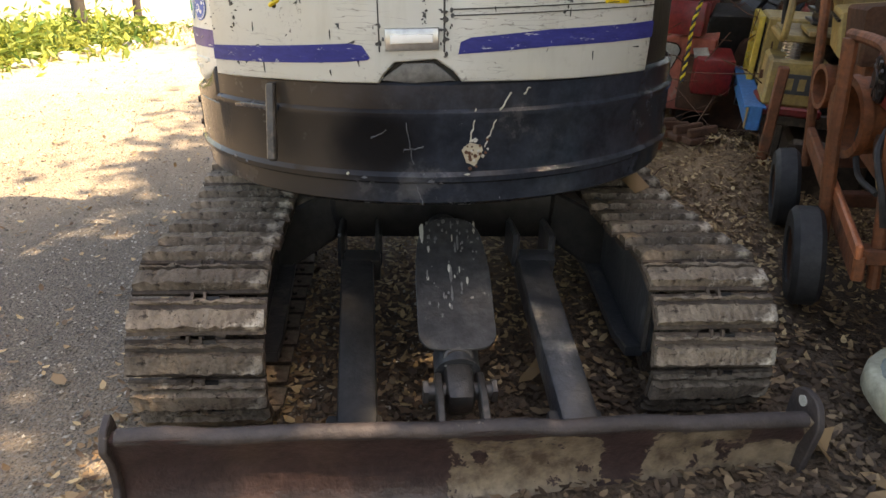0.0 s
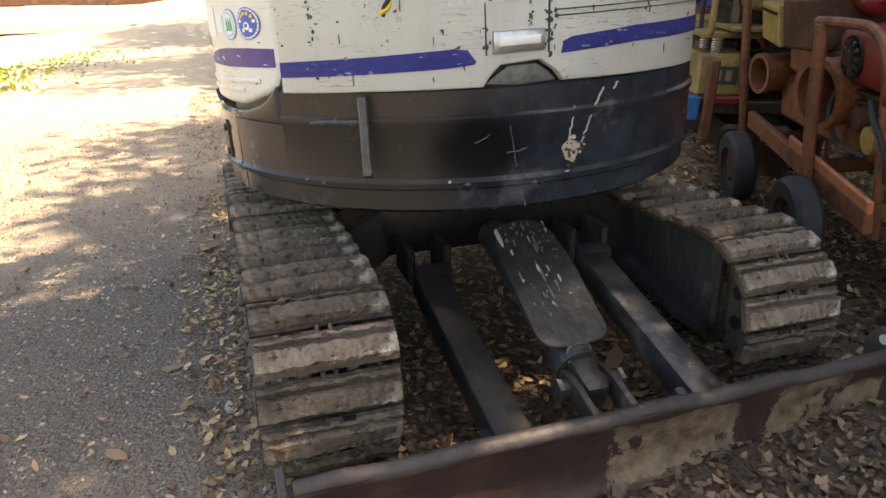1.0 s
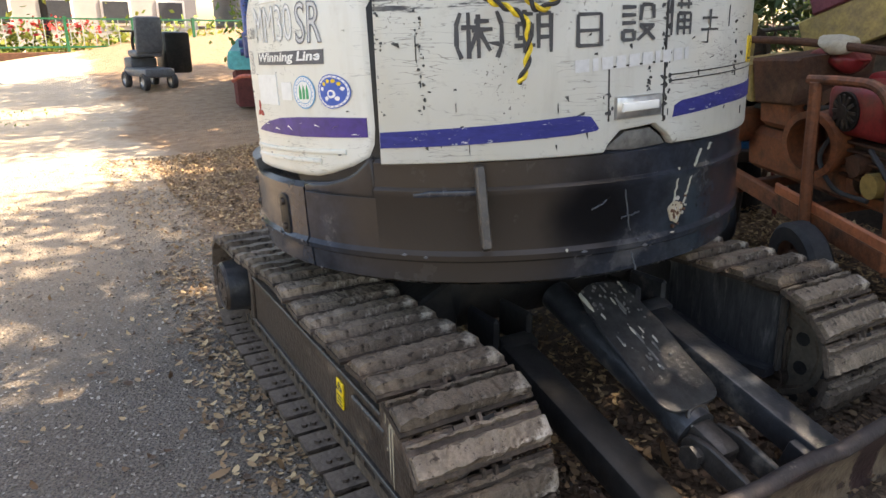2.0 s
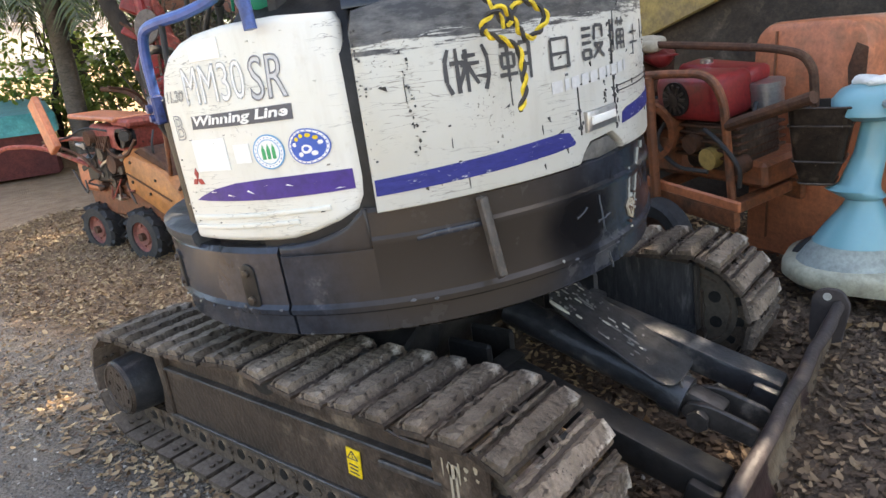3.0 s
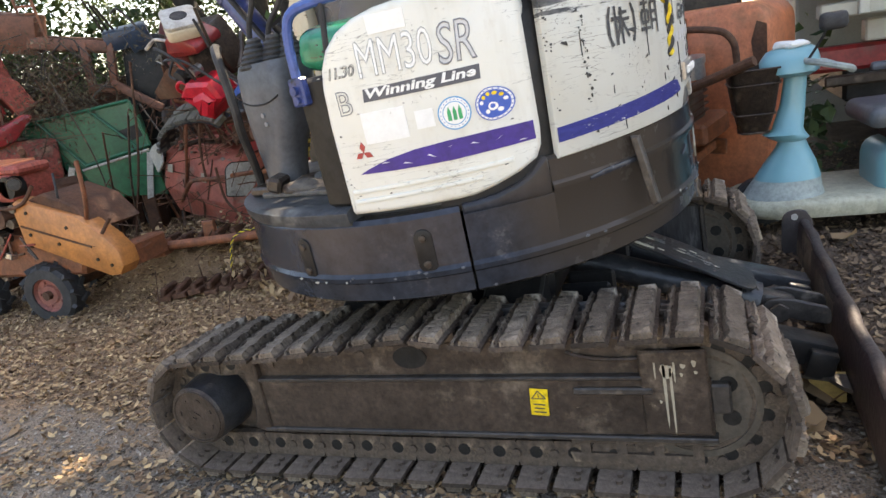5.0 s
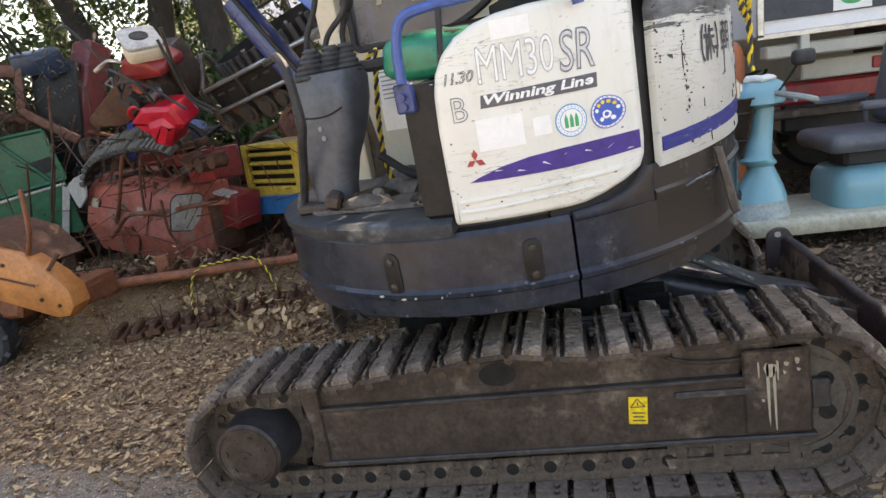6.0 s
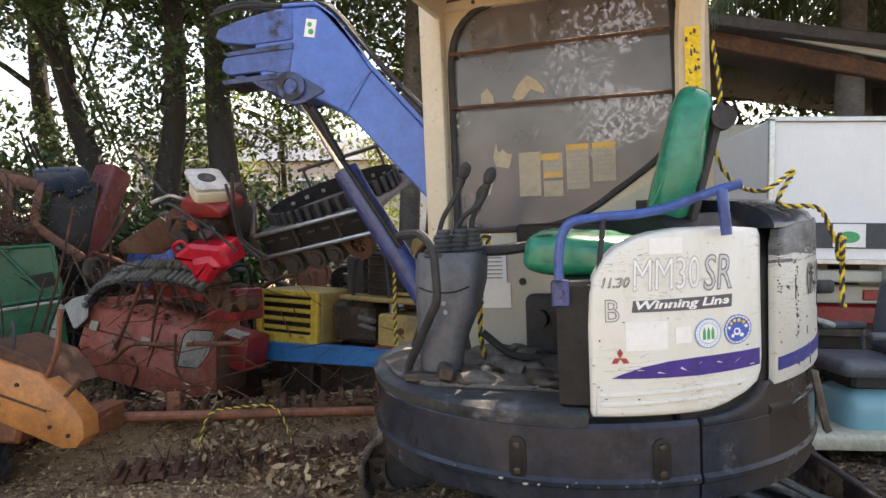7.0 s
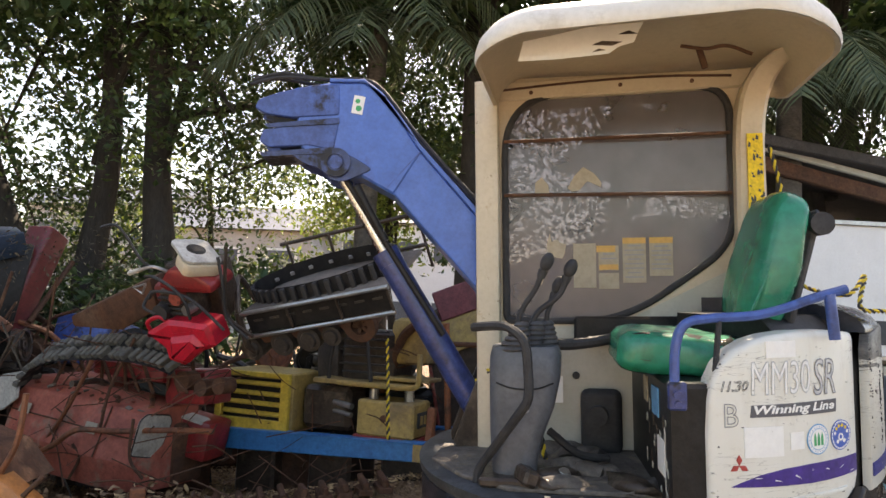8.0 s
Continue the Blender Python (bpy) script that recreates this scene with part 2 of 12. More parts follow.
M_CONSOLE = surf("grey_plastic", (0.085, 0.093, 0.107), (0.11, 0.115, 0.125), 3, 0.5, bump=0.05, dirt=(0.17, 0.15, 0.13), dirt_at=0.6, dirt_soft=0.3, spec=0.3)
M_BELLOWS = surf("dusty_bellows_rubber", (0.055, 0.056, 0.060), (0.085, 0.083, 0.080), 8, 0.65, bump=0.2, dirt=(0.15, 0.14, 0.125), dirt_at=0.55, dirt_soft=0.2, spec=0.3)
M_RUBBER = surf("black_rubber", (0.028, 0.028, 0.03), (0.045, 0.043, 0.042), 8, 0.6, bump=0.15, spec=0.3)
M_CANOPY = surf("cream_canopy", (0.56, 0.47, 0.34), (0.48, 0.40, 0.29), 2, 0.5, speck=0.94, bump=0.04, dirt=(0.33, 0.25, 0.16), dirt_at=0.58, dirt_soft=0.25, chips=(0.16, 0.085, 0.045), chips_at=0.67)
M_ROOF = surf("chalky_white_roof", (0.70, 0.67, 0.60), (0.60, 0.56, 0.48), 3, 0.6, speck=0.94, bump=0.1, dirt=(0.36, 0.31, 0.23), dirt_at=0.54, dirt_soft=0.25, dirt_scale=5, chips=(0.22, 0.16, 0.10), chips_at=0.70)
M_CABW = surf("pale_cab_wall", (0.46, 0.45, 0.38), (0.40, 0.38, 0.31), 3, 0.55, speck=0.94, bump=0.04, dirt=(0.27, 0.24, 0.17), dirt_at=0.57, dirt_soft=0.2)
M_MAT = surf("debris_strewn_floor", (0.16, 0.135, 0.11), (0.085, 0.07, 0.06), 14, 0.85, bump=0.6, dirt=(0.22, 0.18, 0.13), dirt_at=0.55, dirt_soft=0.1, dirt_scale=10)
M_YELLOW = surf("yellow_sticker", (0.80, 0.55, 0.01), (0.70, 0.46, 0.01), 20, 0.5, bump=0.02, chips=(0.05, 0.04, 0.01), chips_at=0.63)
M_YGEN = surf("yellow_sheet_metal", (0.62, 0.43, 0.06), (0.52, 0.35, 0.05), 4, 0.5, bump=0.04, dirt=(0.30, 0.21, 0.08), dirt_at=0.58, dirt_soft=0.2, chips=(0.12, 0.07, 0.03), chips_at=0.72)
M_YOLD = surf("aged_yellow_machine", (0.40, 0.27, 0.08), (0.30, 0.20, 0.07), 5, 0.6, bump=0.08, dirt=(0.18, 0.13, 0.08), dirt_at=0.52, dirt_soft=0.2, chips=(0.07, 0.05, 0.035), chips_at=0.68)
M_BLUEB = surf("bright_blue_beam", (0.015, 0.17, 0.42), (0.012, 0.13, 0.33), 5, 0.45, bump=0.04, chips=(0.20, 0.12, 0.06), chips_at=0.69)
M_RED = surf("red_machine_paint", (0.28, 0.022, 0.022), (0.18, 0.016, 0.017), 5, 0.5, bump=0.08, dirt=(0.15, 0.06, 0.045), dirt_at=0.54, dirt_soft=0.15, chips=(0.06, 0.03, 0.025), chips_at=0.67)
M_REDTANK = surf("bright_red_cover", (0.52, 0.012, 0.03), (0.44, 0.012, 0.028), 4, 0.35, bump=0.03, chips=(0.2, 0.1, 0.08), chips_at=0.76)
M_REDOLD = surf("faded_red_hood", (0.33, 0.078, 0.056), (0.21, 0.048, 0.037), 6, 0.65, bump=0.3, dirt=(0.27, 0.155, 0.11), dirt_at=0.55, dirt_soft=0.10, dirt_scale=6, chips=(0.045, 0.03, 0.026), chips_at=0.60, mottle=0.45, spec=0.25)
M_ORANGE = surf("faded_orange_paint", (0.56, 0.185, 0.085), (0.44, 0.14, 0.065), 4, 0.5, bump=0.06, dirt=(0.25, 0.13, 0.07), dirt_at=0.57, dirt_soft=0.15, chips=(0.10, 0.05, 0.03), chips_at=0.69)
M_ORYEL = surf("orange_yellow_cover", (0.46, 0.175, 0.045), (0.36, 0.13, 0.036), 4, 0.55, bump=0.1, dirt=(0.26, 0.13, 0.055), dirt_at=0.56, dirt_soft=0.15, dirt_scale=4, chips=(0.10, 0.055, 0.03), chips_at=0.68)
M_RUSTO = surf("rusty_orange_steel", (0.27, 0.085, 0.032), (0.14, 0.05, 0.024), 6, 0.7, bump=0.3, dirt=(0.085, 0.045, 0.028), dirt_at=0.54, dirt_soft=0.12, dirt_scale=5, mottle=0.35)
M_RIM = surf("rusty_pink_rim", (0.30, 0.10, 0.075), (0.19, 0.066, 0.05), 7, 0.7, bump=0.25, dirt=(0.30, 0.21, 0.16), dirt_at=0.56, dirt_soft=0.12, dirt_scale=7, chips=(0.05, 0.035, 0.03), chips_at=0.64)
M_RUST = surf("brown_rust", (0.12, 0.055, 0.032), (0.07, 0.038, 0.026), 8, 0.85, bump=0.4, dirt=(0.18, 0.11, 0.07), dirt_at=0.56, dirt_soft=0.2, spec=0.2)
M_GREEN = surf("green_sheet_metal", (0.010, 0.125, 0.056), (0.008, 0.085, 0.040), 4, 0.45, bump=0.08, dirt=(0.035, 0.06, 0.035), dirt_at=0.60, dirt_soft=0.12, dirt_scale=5, chips=(0.12, 0.07, 0.045), chips_at=0.655)
M_ALU = surf("dull_aluminium", (0.48, 0.48, 0.47), (0.36, 0.35, 0.34), 8, 0.4, 0.8, bump=0.06, dirt=(0.25, 0.22, 0.18), dirt_at=0.58, dirt_soft=0.2)
M_TANKW = surf("ivory_tank", (0.46, 0.44, 0.39), (0.36, 0.34, 0.30), 6, 0.45, bump=0.1, dirt=(0.20, 0.18, 0.15), dirt_at=0.55, dirt_soft=0.15, dirt_scale=6, chips=(0.12, 0.09, 0.07), chips_at=0.66)
M_TEAL = surf("teal_scooter_plastic", (0.14, 0.34, 0.39), (0.18, 0.37, 0.41), 3, 0.4, bump=0.03, speck=0.92, dirt=(0.26, 0.36, 0.35), dirt_at=0.60, dirt_soft=0.3)
M_TEALG = surf("dull_grey_plastic", (0.30, 0.34, 0.32), (0.25, 0.28, 0.27), 3, 0.5, bump=0.03)
M_SCFLOOR = surf("cream_floorboard", (0.46, 0.44, 0.33), (0.38, 0.36, 0.27), 4, 0.6, bump=0.05, dirt=(0.24, 0.21, 0.15), dirt_at=0.54, dirt_soft=0.2)
M_TRUCK = surf("white_truck_box", (0.72, 0.72, 0.70), (0.66, 0.66, 0.64), 2, 0.5, bump=0.01, dirt=(0.55, 0.53, 0.48), dirt_at=0.62, dirt_soft=0.25)
M_TRUCKD = surf("dark_truck_band", (0.03, 0.035, 0.045), (0.04, 0.045, 0.05), 4, 0.5, bump=0.02)
M_BARK = surf("tree_bark", (0.050, 0.041, 0.033), (0.030, 0.025, 0.021), 6, 0.9, bump=0.9, fine=30, stretch=(1, 1, 0.3))
M_PALMB = surf("palm_bark", (0.12, 0.10, 0.08), (0.07, 0.06, 0.05), 6, 0.9, bump=0.9, fine=25, stretch=(1, 1, 2))
M_CONC = surf("pale_concrete", (0.46, 0.44, 0.41), (0.38, 0.36, 0.33), 1, 0.8, bump=0.1)
M_HOUSE = surf("white_house_wall", (0.44, 0.43, 0.41), (0.34, 0.33, 0.31), 0.5, 0.8, bump=0.02)
M_ROOFD = surf("dark_roof_sheet", (0.06, 0.052, 0.047), (0.04, 0.036, 0.034), 3, 0.7, bump=0.2)
M_LIGHT = surf("white_sticker", (0.77, 0.76, 0.72), (0.72, 0.71, 0.67), 6, 0.5, bump=0.01)
M_INK = surf("dark_ink", (0.04, 0.04, 0.045), (0.06, 0.06, 0.06), 10, 0.6, bump=0.0)
M_GREYT = surf("grey_lettering", (0.22, 0.22, 0.23), (0.28, 0.28, 0.29), 10, 0.5, bump=0.0)
M_SLOGAN = surf("dark_slogan_bar", (0.075, 0.075, 0.085), (0.10, 0.10, 0.11), 10, 0.5, bump=0.0, chips=(0.5, 0.5, 0.5), chips_at=0.72)
M_PALEG = surf("pale_grey_lettering", (0.50, 0.50, 0.49), (0.58, 0.58, 0.57), 10, 0.5, bump=0.0)
M_EMBL = surf("blue_emblem", (0.03, 0.09, 0.38), (0.04, 0.10, 0.40), 10, 0.5, bump=0.0)
M_CYAN = surf("pale_blue_ring", (0.10, 0.32, 0.55), (0.10, 0.32, 0.55), 10, 0.5, bump=0.0)
M_GRNS = surf("green_sticker_print", (0.03, 0.33, 0.12), (0.03, 0.33, 0.12), 10, 0.5, bump=0.0)
M_REDS = surf("red_print", (0.42, 0.05, 0.04), (0.34, 0.04, 0.03), 10, 0.5, bump=0.0)
M_ORANS = surf("orange_paper_label", (0.62, 0.36, 0.10), (0.55, 0.32, 0.10), 20, 0.7, bump=0.0)
M_PAPER = surf("browned_paper_label", (0.40, 0.34, 0.25), (0.34, 0.29, 0.21), 20, 0.8, bump=0.0)
M_ROPEY = surf("yellow_rope", (0.72, 0.52, 0.03), (0.60, 0.42, 0.03), 30, 0.7, bump=0.2)
M_ROPEK = surf("black_rope_strand", (0.03, 0.03, 0.03), (0.05, 0.045, 0.04), 30, 0.8, bump=0.2)


def stained_paint():
    """Black counterweight paint with a large sun-browned area and a sooty exhaust stain."""
    m = M_BLACKP.copy()
    m.name = "stained_counterweight_paint"
    nt = m.node_tree
    p = nt.nodes["Principled BSDF"]
    p.inputs["Specular IOR Level"].default_value = 0.2
    col = p.inputs["Base Color"].links[0].from_socket
    tc = nt.nodes.new("ShaderNodeTexCoord")
    nz = nt.nodes.new("ShaderNodeTexNoise")
    nz.inputs["Scale"].default_value, nz.inputs["Detail"].default_value = 5.0, 6.0
    nt.links.new(tc.outputs["Object"], nz.inputs["Vector"])
    for centre, r0, r1, tone in (((-0.50, -0.64, 0.87), 0.46, 0.16, (0.046, 0.037, 0.030)), ((-0.19, -0.80, 0.85), 0.17, 0.05, (0.007, 0.007, 0.008))):
        d = nt.nodes.new("ShaderNodeVectorMath")
        d.operation = "DISTANCE"
        d.inputs[1].default_value = centre
        nt.links.new(tc.outputs["Object"], d.inputs[0])
        a = nt.nodes.new("ShaderNodeMath")
        a.operation = "MULTIPLY_ADD"
        nt.links.new(nz.outputs["Fac"], a.inputs[0])
        a.inputs[1].default_value = 0.16
        nt.links.new(d.outputs["Value"], a.inputs[2])
        r = nt.nodes.new("ShaderNodeMapRange")
        r.interpolation_type = "SMOOTHSTEP"
        r.inputs["From Min"].default_value, r.inputs["From Max"].default_value = r0 + 0.08, r1 + 0.08
        nt.links.new(a.outputs[0], r.inputs["Value"])
        x = nt.nodes.new("ShaderNodeMix")
        x.data_type = "RGBA"
        nt.links.new(r.outputs["Result"], x.inputs["Factor"])
        nt.links.new(col, x.inputs[6])
        x.inputs[7].default_value = (*tone, 1)
        col = x.outputs[2]
    nt.links.new(col, p.inputs["Base Color"])
    return m


M_CWT = stained_paint()


def torn_vinyl():
    """The seat's vinyl with ragged dark tears along the cushion's rim."""
    m = M_SEAT.copy()
    m.name = "torn_green_vinyl"
    nt = m.node_tree
    p = nt.nodes["Principled BSDF"]
    col = p.inputs["Base Color"].links[0].from_socket
    tc = nt.nodes.new("ShaderNodeTexCoord")
    sep = nt.nodes.new("ShaderNodeSeparateXYZ")
    nt.links.new(tc.outputs["Object"], sep.inputs[0])

    def nz(sc):
        n = nt.nodes.new("ShaderNodeTexNoise")
        n.inputs["Scale"].default_value, n.inputs["Detail"].default_value = sc, 7.0
        nt.links.new(tc.outputs["Object"], n.inputs["Vector"])
        return n.outputs["Fac"]

    def mth(op, a, b):
        n = nt.nodes.new("ShaderNodeMath")
        n.operation = op
        for i, v in enumerate((a, b)):
            if isinstance(v, (int, float)):
                n.inputs[i].default_value = v
            else:
                nt.links.new(v, n.inputs[i])
        return n.outputs[0]
    # a wavering line near the upper rim, open where the coarse noise allows
    line = mth("ABSOLUTE", mth("SUBTRACT", mth("ADD", sep.outputs["Z"], mth("MULTIPLY", mth("SUBTRACT", nz(7.0), 0.5), 0.13)), 1.415), 0.0)
    wide = mth("MULTIPLY", mth("SUBTRACT", nz(9.0), 0.44), 0.10)
    tear = mth("LESS_THAN", line, wide)
    x = nt.nodes.new("ShaderNodeMix")
    x.data_type = "RGBA"
    nt.links.new(tear, x.inputs["Factor"])
    nt.links.new(col, x.inputs[6])
    x.inputs[7].default_value = (0.012, 0.014, 0.012, 1)
    nt.links.new(x.outputs[2], p.inputs["Base Color"])
    return m


M_SEATC = torn_vinyl()


def blade_material():
    """Dark brown rust with two large scraped areas of bare tan metal, ragged at their borders."""
    m = surf("rusted_blade", (0.052, 0.029, 0.026), (0.032, 0.020, 0.020), 5, 0.5, 0.1, bump=0.25, dirt=(0.085, 0.045, 0.036), dirt_at=0.55, dirt_soft=0.2, dirt_scale=5, mottle=0.4)
    nt = m.node_tree
    p = nt.nodes["Principled BSDF"]
    col = p.inputs["Base Color"].links[0].from_socket
    tc = nt.nodes.new("ShaderNodeTexCoord")

    def nz(sc, det):
        n = nt.nodes.new("ShaderNodeTexNoise")
        n.inputs["Scale"].default_value, n.inputs["Detail"].default_value, n.inputs["Roughness"].default_value = sc, det, 0.65
        nt.links.new(tc.outputs["Object"], n.inputs["Vector"])
        return n
    wob = nt.nodes.new("ShaderNodeVectorMath")
    wob.operation = "MULTIPLY_ADD"
    nt.links.new(nz(7.0, 9.0).outputs["Color"], wob.inputs[0])
    wob.inputs[1].default_value = (0.20, 0.0, 0.10)
    nt.links.new(tc.outputs["Object"], wob.inputs[2])
    sep = nt.nodes.new("ShaderNodeSeparateXYZ")
    nt.links.new(wob.outputs[0], sep.inputs[0])

    def math2(op, a, b):
        n = nt.nodes.new("ShaderNodeMath")
        n.operation = op
        for i, v in enumerate((a, b)):
            if isinstance(v, (int, float)):
                n.inputs[i].default_value = v
            else:
                nt.links.new(v, n.inputs[i])
        return n.outputs[0]

    def inside(x0, x1, z0, z1):
        f = math2("MULTIPLY", math2("GREATER_THAN", sep.outputs["X"], x0), math2("LESS_THAN", sep.outputs["X"], x1))
        return math2("MULTIPLY", f, math2("MULTIPLY", math2("GREATER_THAN", sep.outputs["Z"], z0), math2("LESS_THAN", sep.outputs["Z"], z1)))
    area = math2("MAXIMUM", inside(0.05, 0.445, -0.2, 0.315), inside(0.555, 0.99, 0.115, 0.345))
    area = math2("MULTIPLY", area, math2("SUBTRACT", 1.0, inside(0.80, 0.93, 0.265, 0.4)))
    area = math2("MULTIPLY", area, math2("GREATER_THAN", nz(16.0, 10.0).outputs["Fac"], 0.41))
    tan = nt.nodes.new("ShaderNodeValToRGB")
    tan.color_ramp.elements[0].color, tan.color_ramp.elements[1].color = (0.080, 0.052, 0.036, 1), (0.25, 0.19, 0.13, 1)
    tan.color_ramp.elements[0].position, tan.color_ramp.elements[1].position = 0.36, 0.64
    nt.links.new(nz(14.0, 10.0).outputs["Fac"], tan.inputs[0])
    x = nt.nodes.new("ShaderNodeMix")
    x.data_type = "RGBA"
    nt.links.new(area, x.inputs["Factor"])
    nt.links.new(col, x.inputs[6])
    nt.links.new(tan.outputs[0], x.inputs[7])
    nt.links.new(x.outputs[2], p.inputs["Base Color"])
    return m


M_BLADE = blade_material()


def leaf_material(name, a, b, trans=0.35, rough=0.55, mid=None):
    m = bpy.data.materials.new(name)
    m.use_nodes = True
    nt = m.node_tree
    p = nt.nodes["Principled BSDF"]
    g = nt.nodes.new("ShaderNodeNewGeometry")
    x = nt.nodes.new("ShaderNodeMix")
    x.data_type = "RGBA"
    nt.links.new(g.outputs["Random Per Island"], x.inputs["Factor"])
    x.inputs[6].default_value, x.inputs[7].default_value = (*a, 1), (*b, 1)
    if mid:
        # three tones: dark, common and pale leaves
        x = nt.nodes.new("ShaderNodeValToRGB")
        x.color_ramp.elements[0].color, x.color_ramp.elements[1].color = (*a, 1), (*b, 1)
        x.color_ramp.elements.new(0.55).color = (*mid, 1)
        nt.links.new(g.outputs["Random Per Island"], x.inputs[0])
    tone = x.outputs[0] if mid else x.outputs[2]
    nt.links.new(tone, p.inputs["Base Color"])
    p.inputs["Roughness"].default_value = rough
    if trans:
        t = nt.nodes.new("ShaderNodeBsdfTranslucent")
        nt.links.new(tone, t.inputs[0])
        mx = nt.nodes.new("ShaderNodeMixShader")
        mx.inputs[0].default_value = trans
        nt.links.new(p.outputs[0], mx.inputs[1])
        nt.links.new(t.outputs[0], mx.inputs[2])
        nt.links.new(mx.outputs[0], nt.nodes["Material Output"].inputs[0])
    return m


M_LEAF = leaf_material("broad_leaves", (0.022, 0.055, 0.018), (0.075, 0.115, 0.034), 0.24)
M_LEAFY = leaf_material("yellow_green_leaves", (0.09, 0.16, 0.03), (0.24, 0.29, 0.06), 0.42)
M_PALM = leaf_material("palm_leaflets", (0.05, 0.075, 0.035), (0.13, 0.15, 0.07), 0.25)
M_LITTER = leaf_material("fallen_leaves", (0.085, 0.046, 0.025), (0.60, 0.43, 0.23), 0.12, 0.7, (0.30, 0.185, 0.095))
M_LITTERD = leaf_material("shaded_fallen_leaves", (0.040, 0.025, 0.017), (0.30, 0.20, 0.115), 0.08, 0.75, (0.115, 0.072, 0.044))
M_VINE = leaf_material("dead_vine_leaves", (0.055, 0.04, 0.028), (0.12, 0.095, 0.055), 0.1, 0.8)
M_WEED = leaf_material("verge_weeds", (0.06, 0.13, 0.025), (0.34, 0.36, 0.07), 0.4)
M_FLOWER = leaf_material("red_flowers", (0.55, 0.03, 0.04), (0.65, 0.10, 0.08), 0.3)
M_PEBBLE = leaf_material("gravel_bits", (0.07, 0.06, 0.052), (0.46, 0.41, 0.34), 0.0, 0.85, (0.20, 0.17, 0.14))


def glass_material(name, tint, haze, haze_color):
    m = bpy.data.materials.new(name)
    m.use_nodes = True
    nt = m.node_tree
    p = nt.nodes["Principled BSDF"]
    p.inputs["Base Color"].default_value = (*haze_color, 1)
    p.inputs["Roughness"].default_value = 0.12
    t = nt.nodes.new("ShaderNodeBsdfTransparent")
    t.inputs[0].default_value = (*tint, 1)
    tc = nt.nodes.new("ShaderNodeTexCoord")
    n = nt.nodes.new("ShaderNodeTexNoise")
    n.inputs["Scale"].default_value, n.inputs["Detail"].default_value = 4.0, 8.0
    nt.links.new(tc.outputs["Object"], n.inputs["Vector"])
    r = nt.nodes.new("ShaderNodeMapRange")
    r.inputs["From Min"].default_value, r.inputs["From Max"].default_value = 0.3, 0.75
    r.inputs["To Min"].default_value, r.inputs["To Max"].default_value = haze * 0.75, min(haze * 1.3, 1.0)
    nt.links.new(n.outputs["Fac"], r.inputs["Value"])
    mx = nt.nodes.new("ShaderNodeMixShader")
    nt.links.new(r.outputs["Result"], mx.inputs[0])
    nt.links.new(t.outputs[0], mx.inputs[1])
    nt.links.new(p.outputs[0], mx.inputs[2])
    nt.links.new(mx.outputs[0], nt.nodes["Material Output"].inputs[0])
    return m


M_GLASS = glass_material("dusty_cab_glass", (0.52, 0.50, 0.51), 0.60, (0.185, 0.170, 0.173))


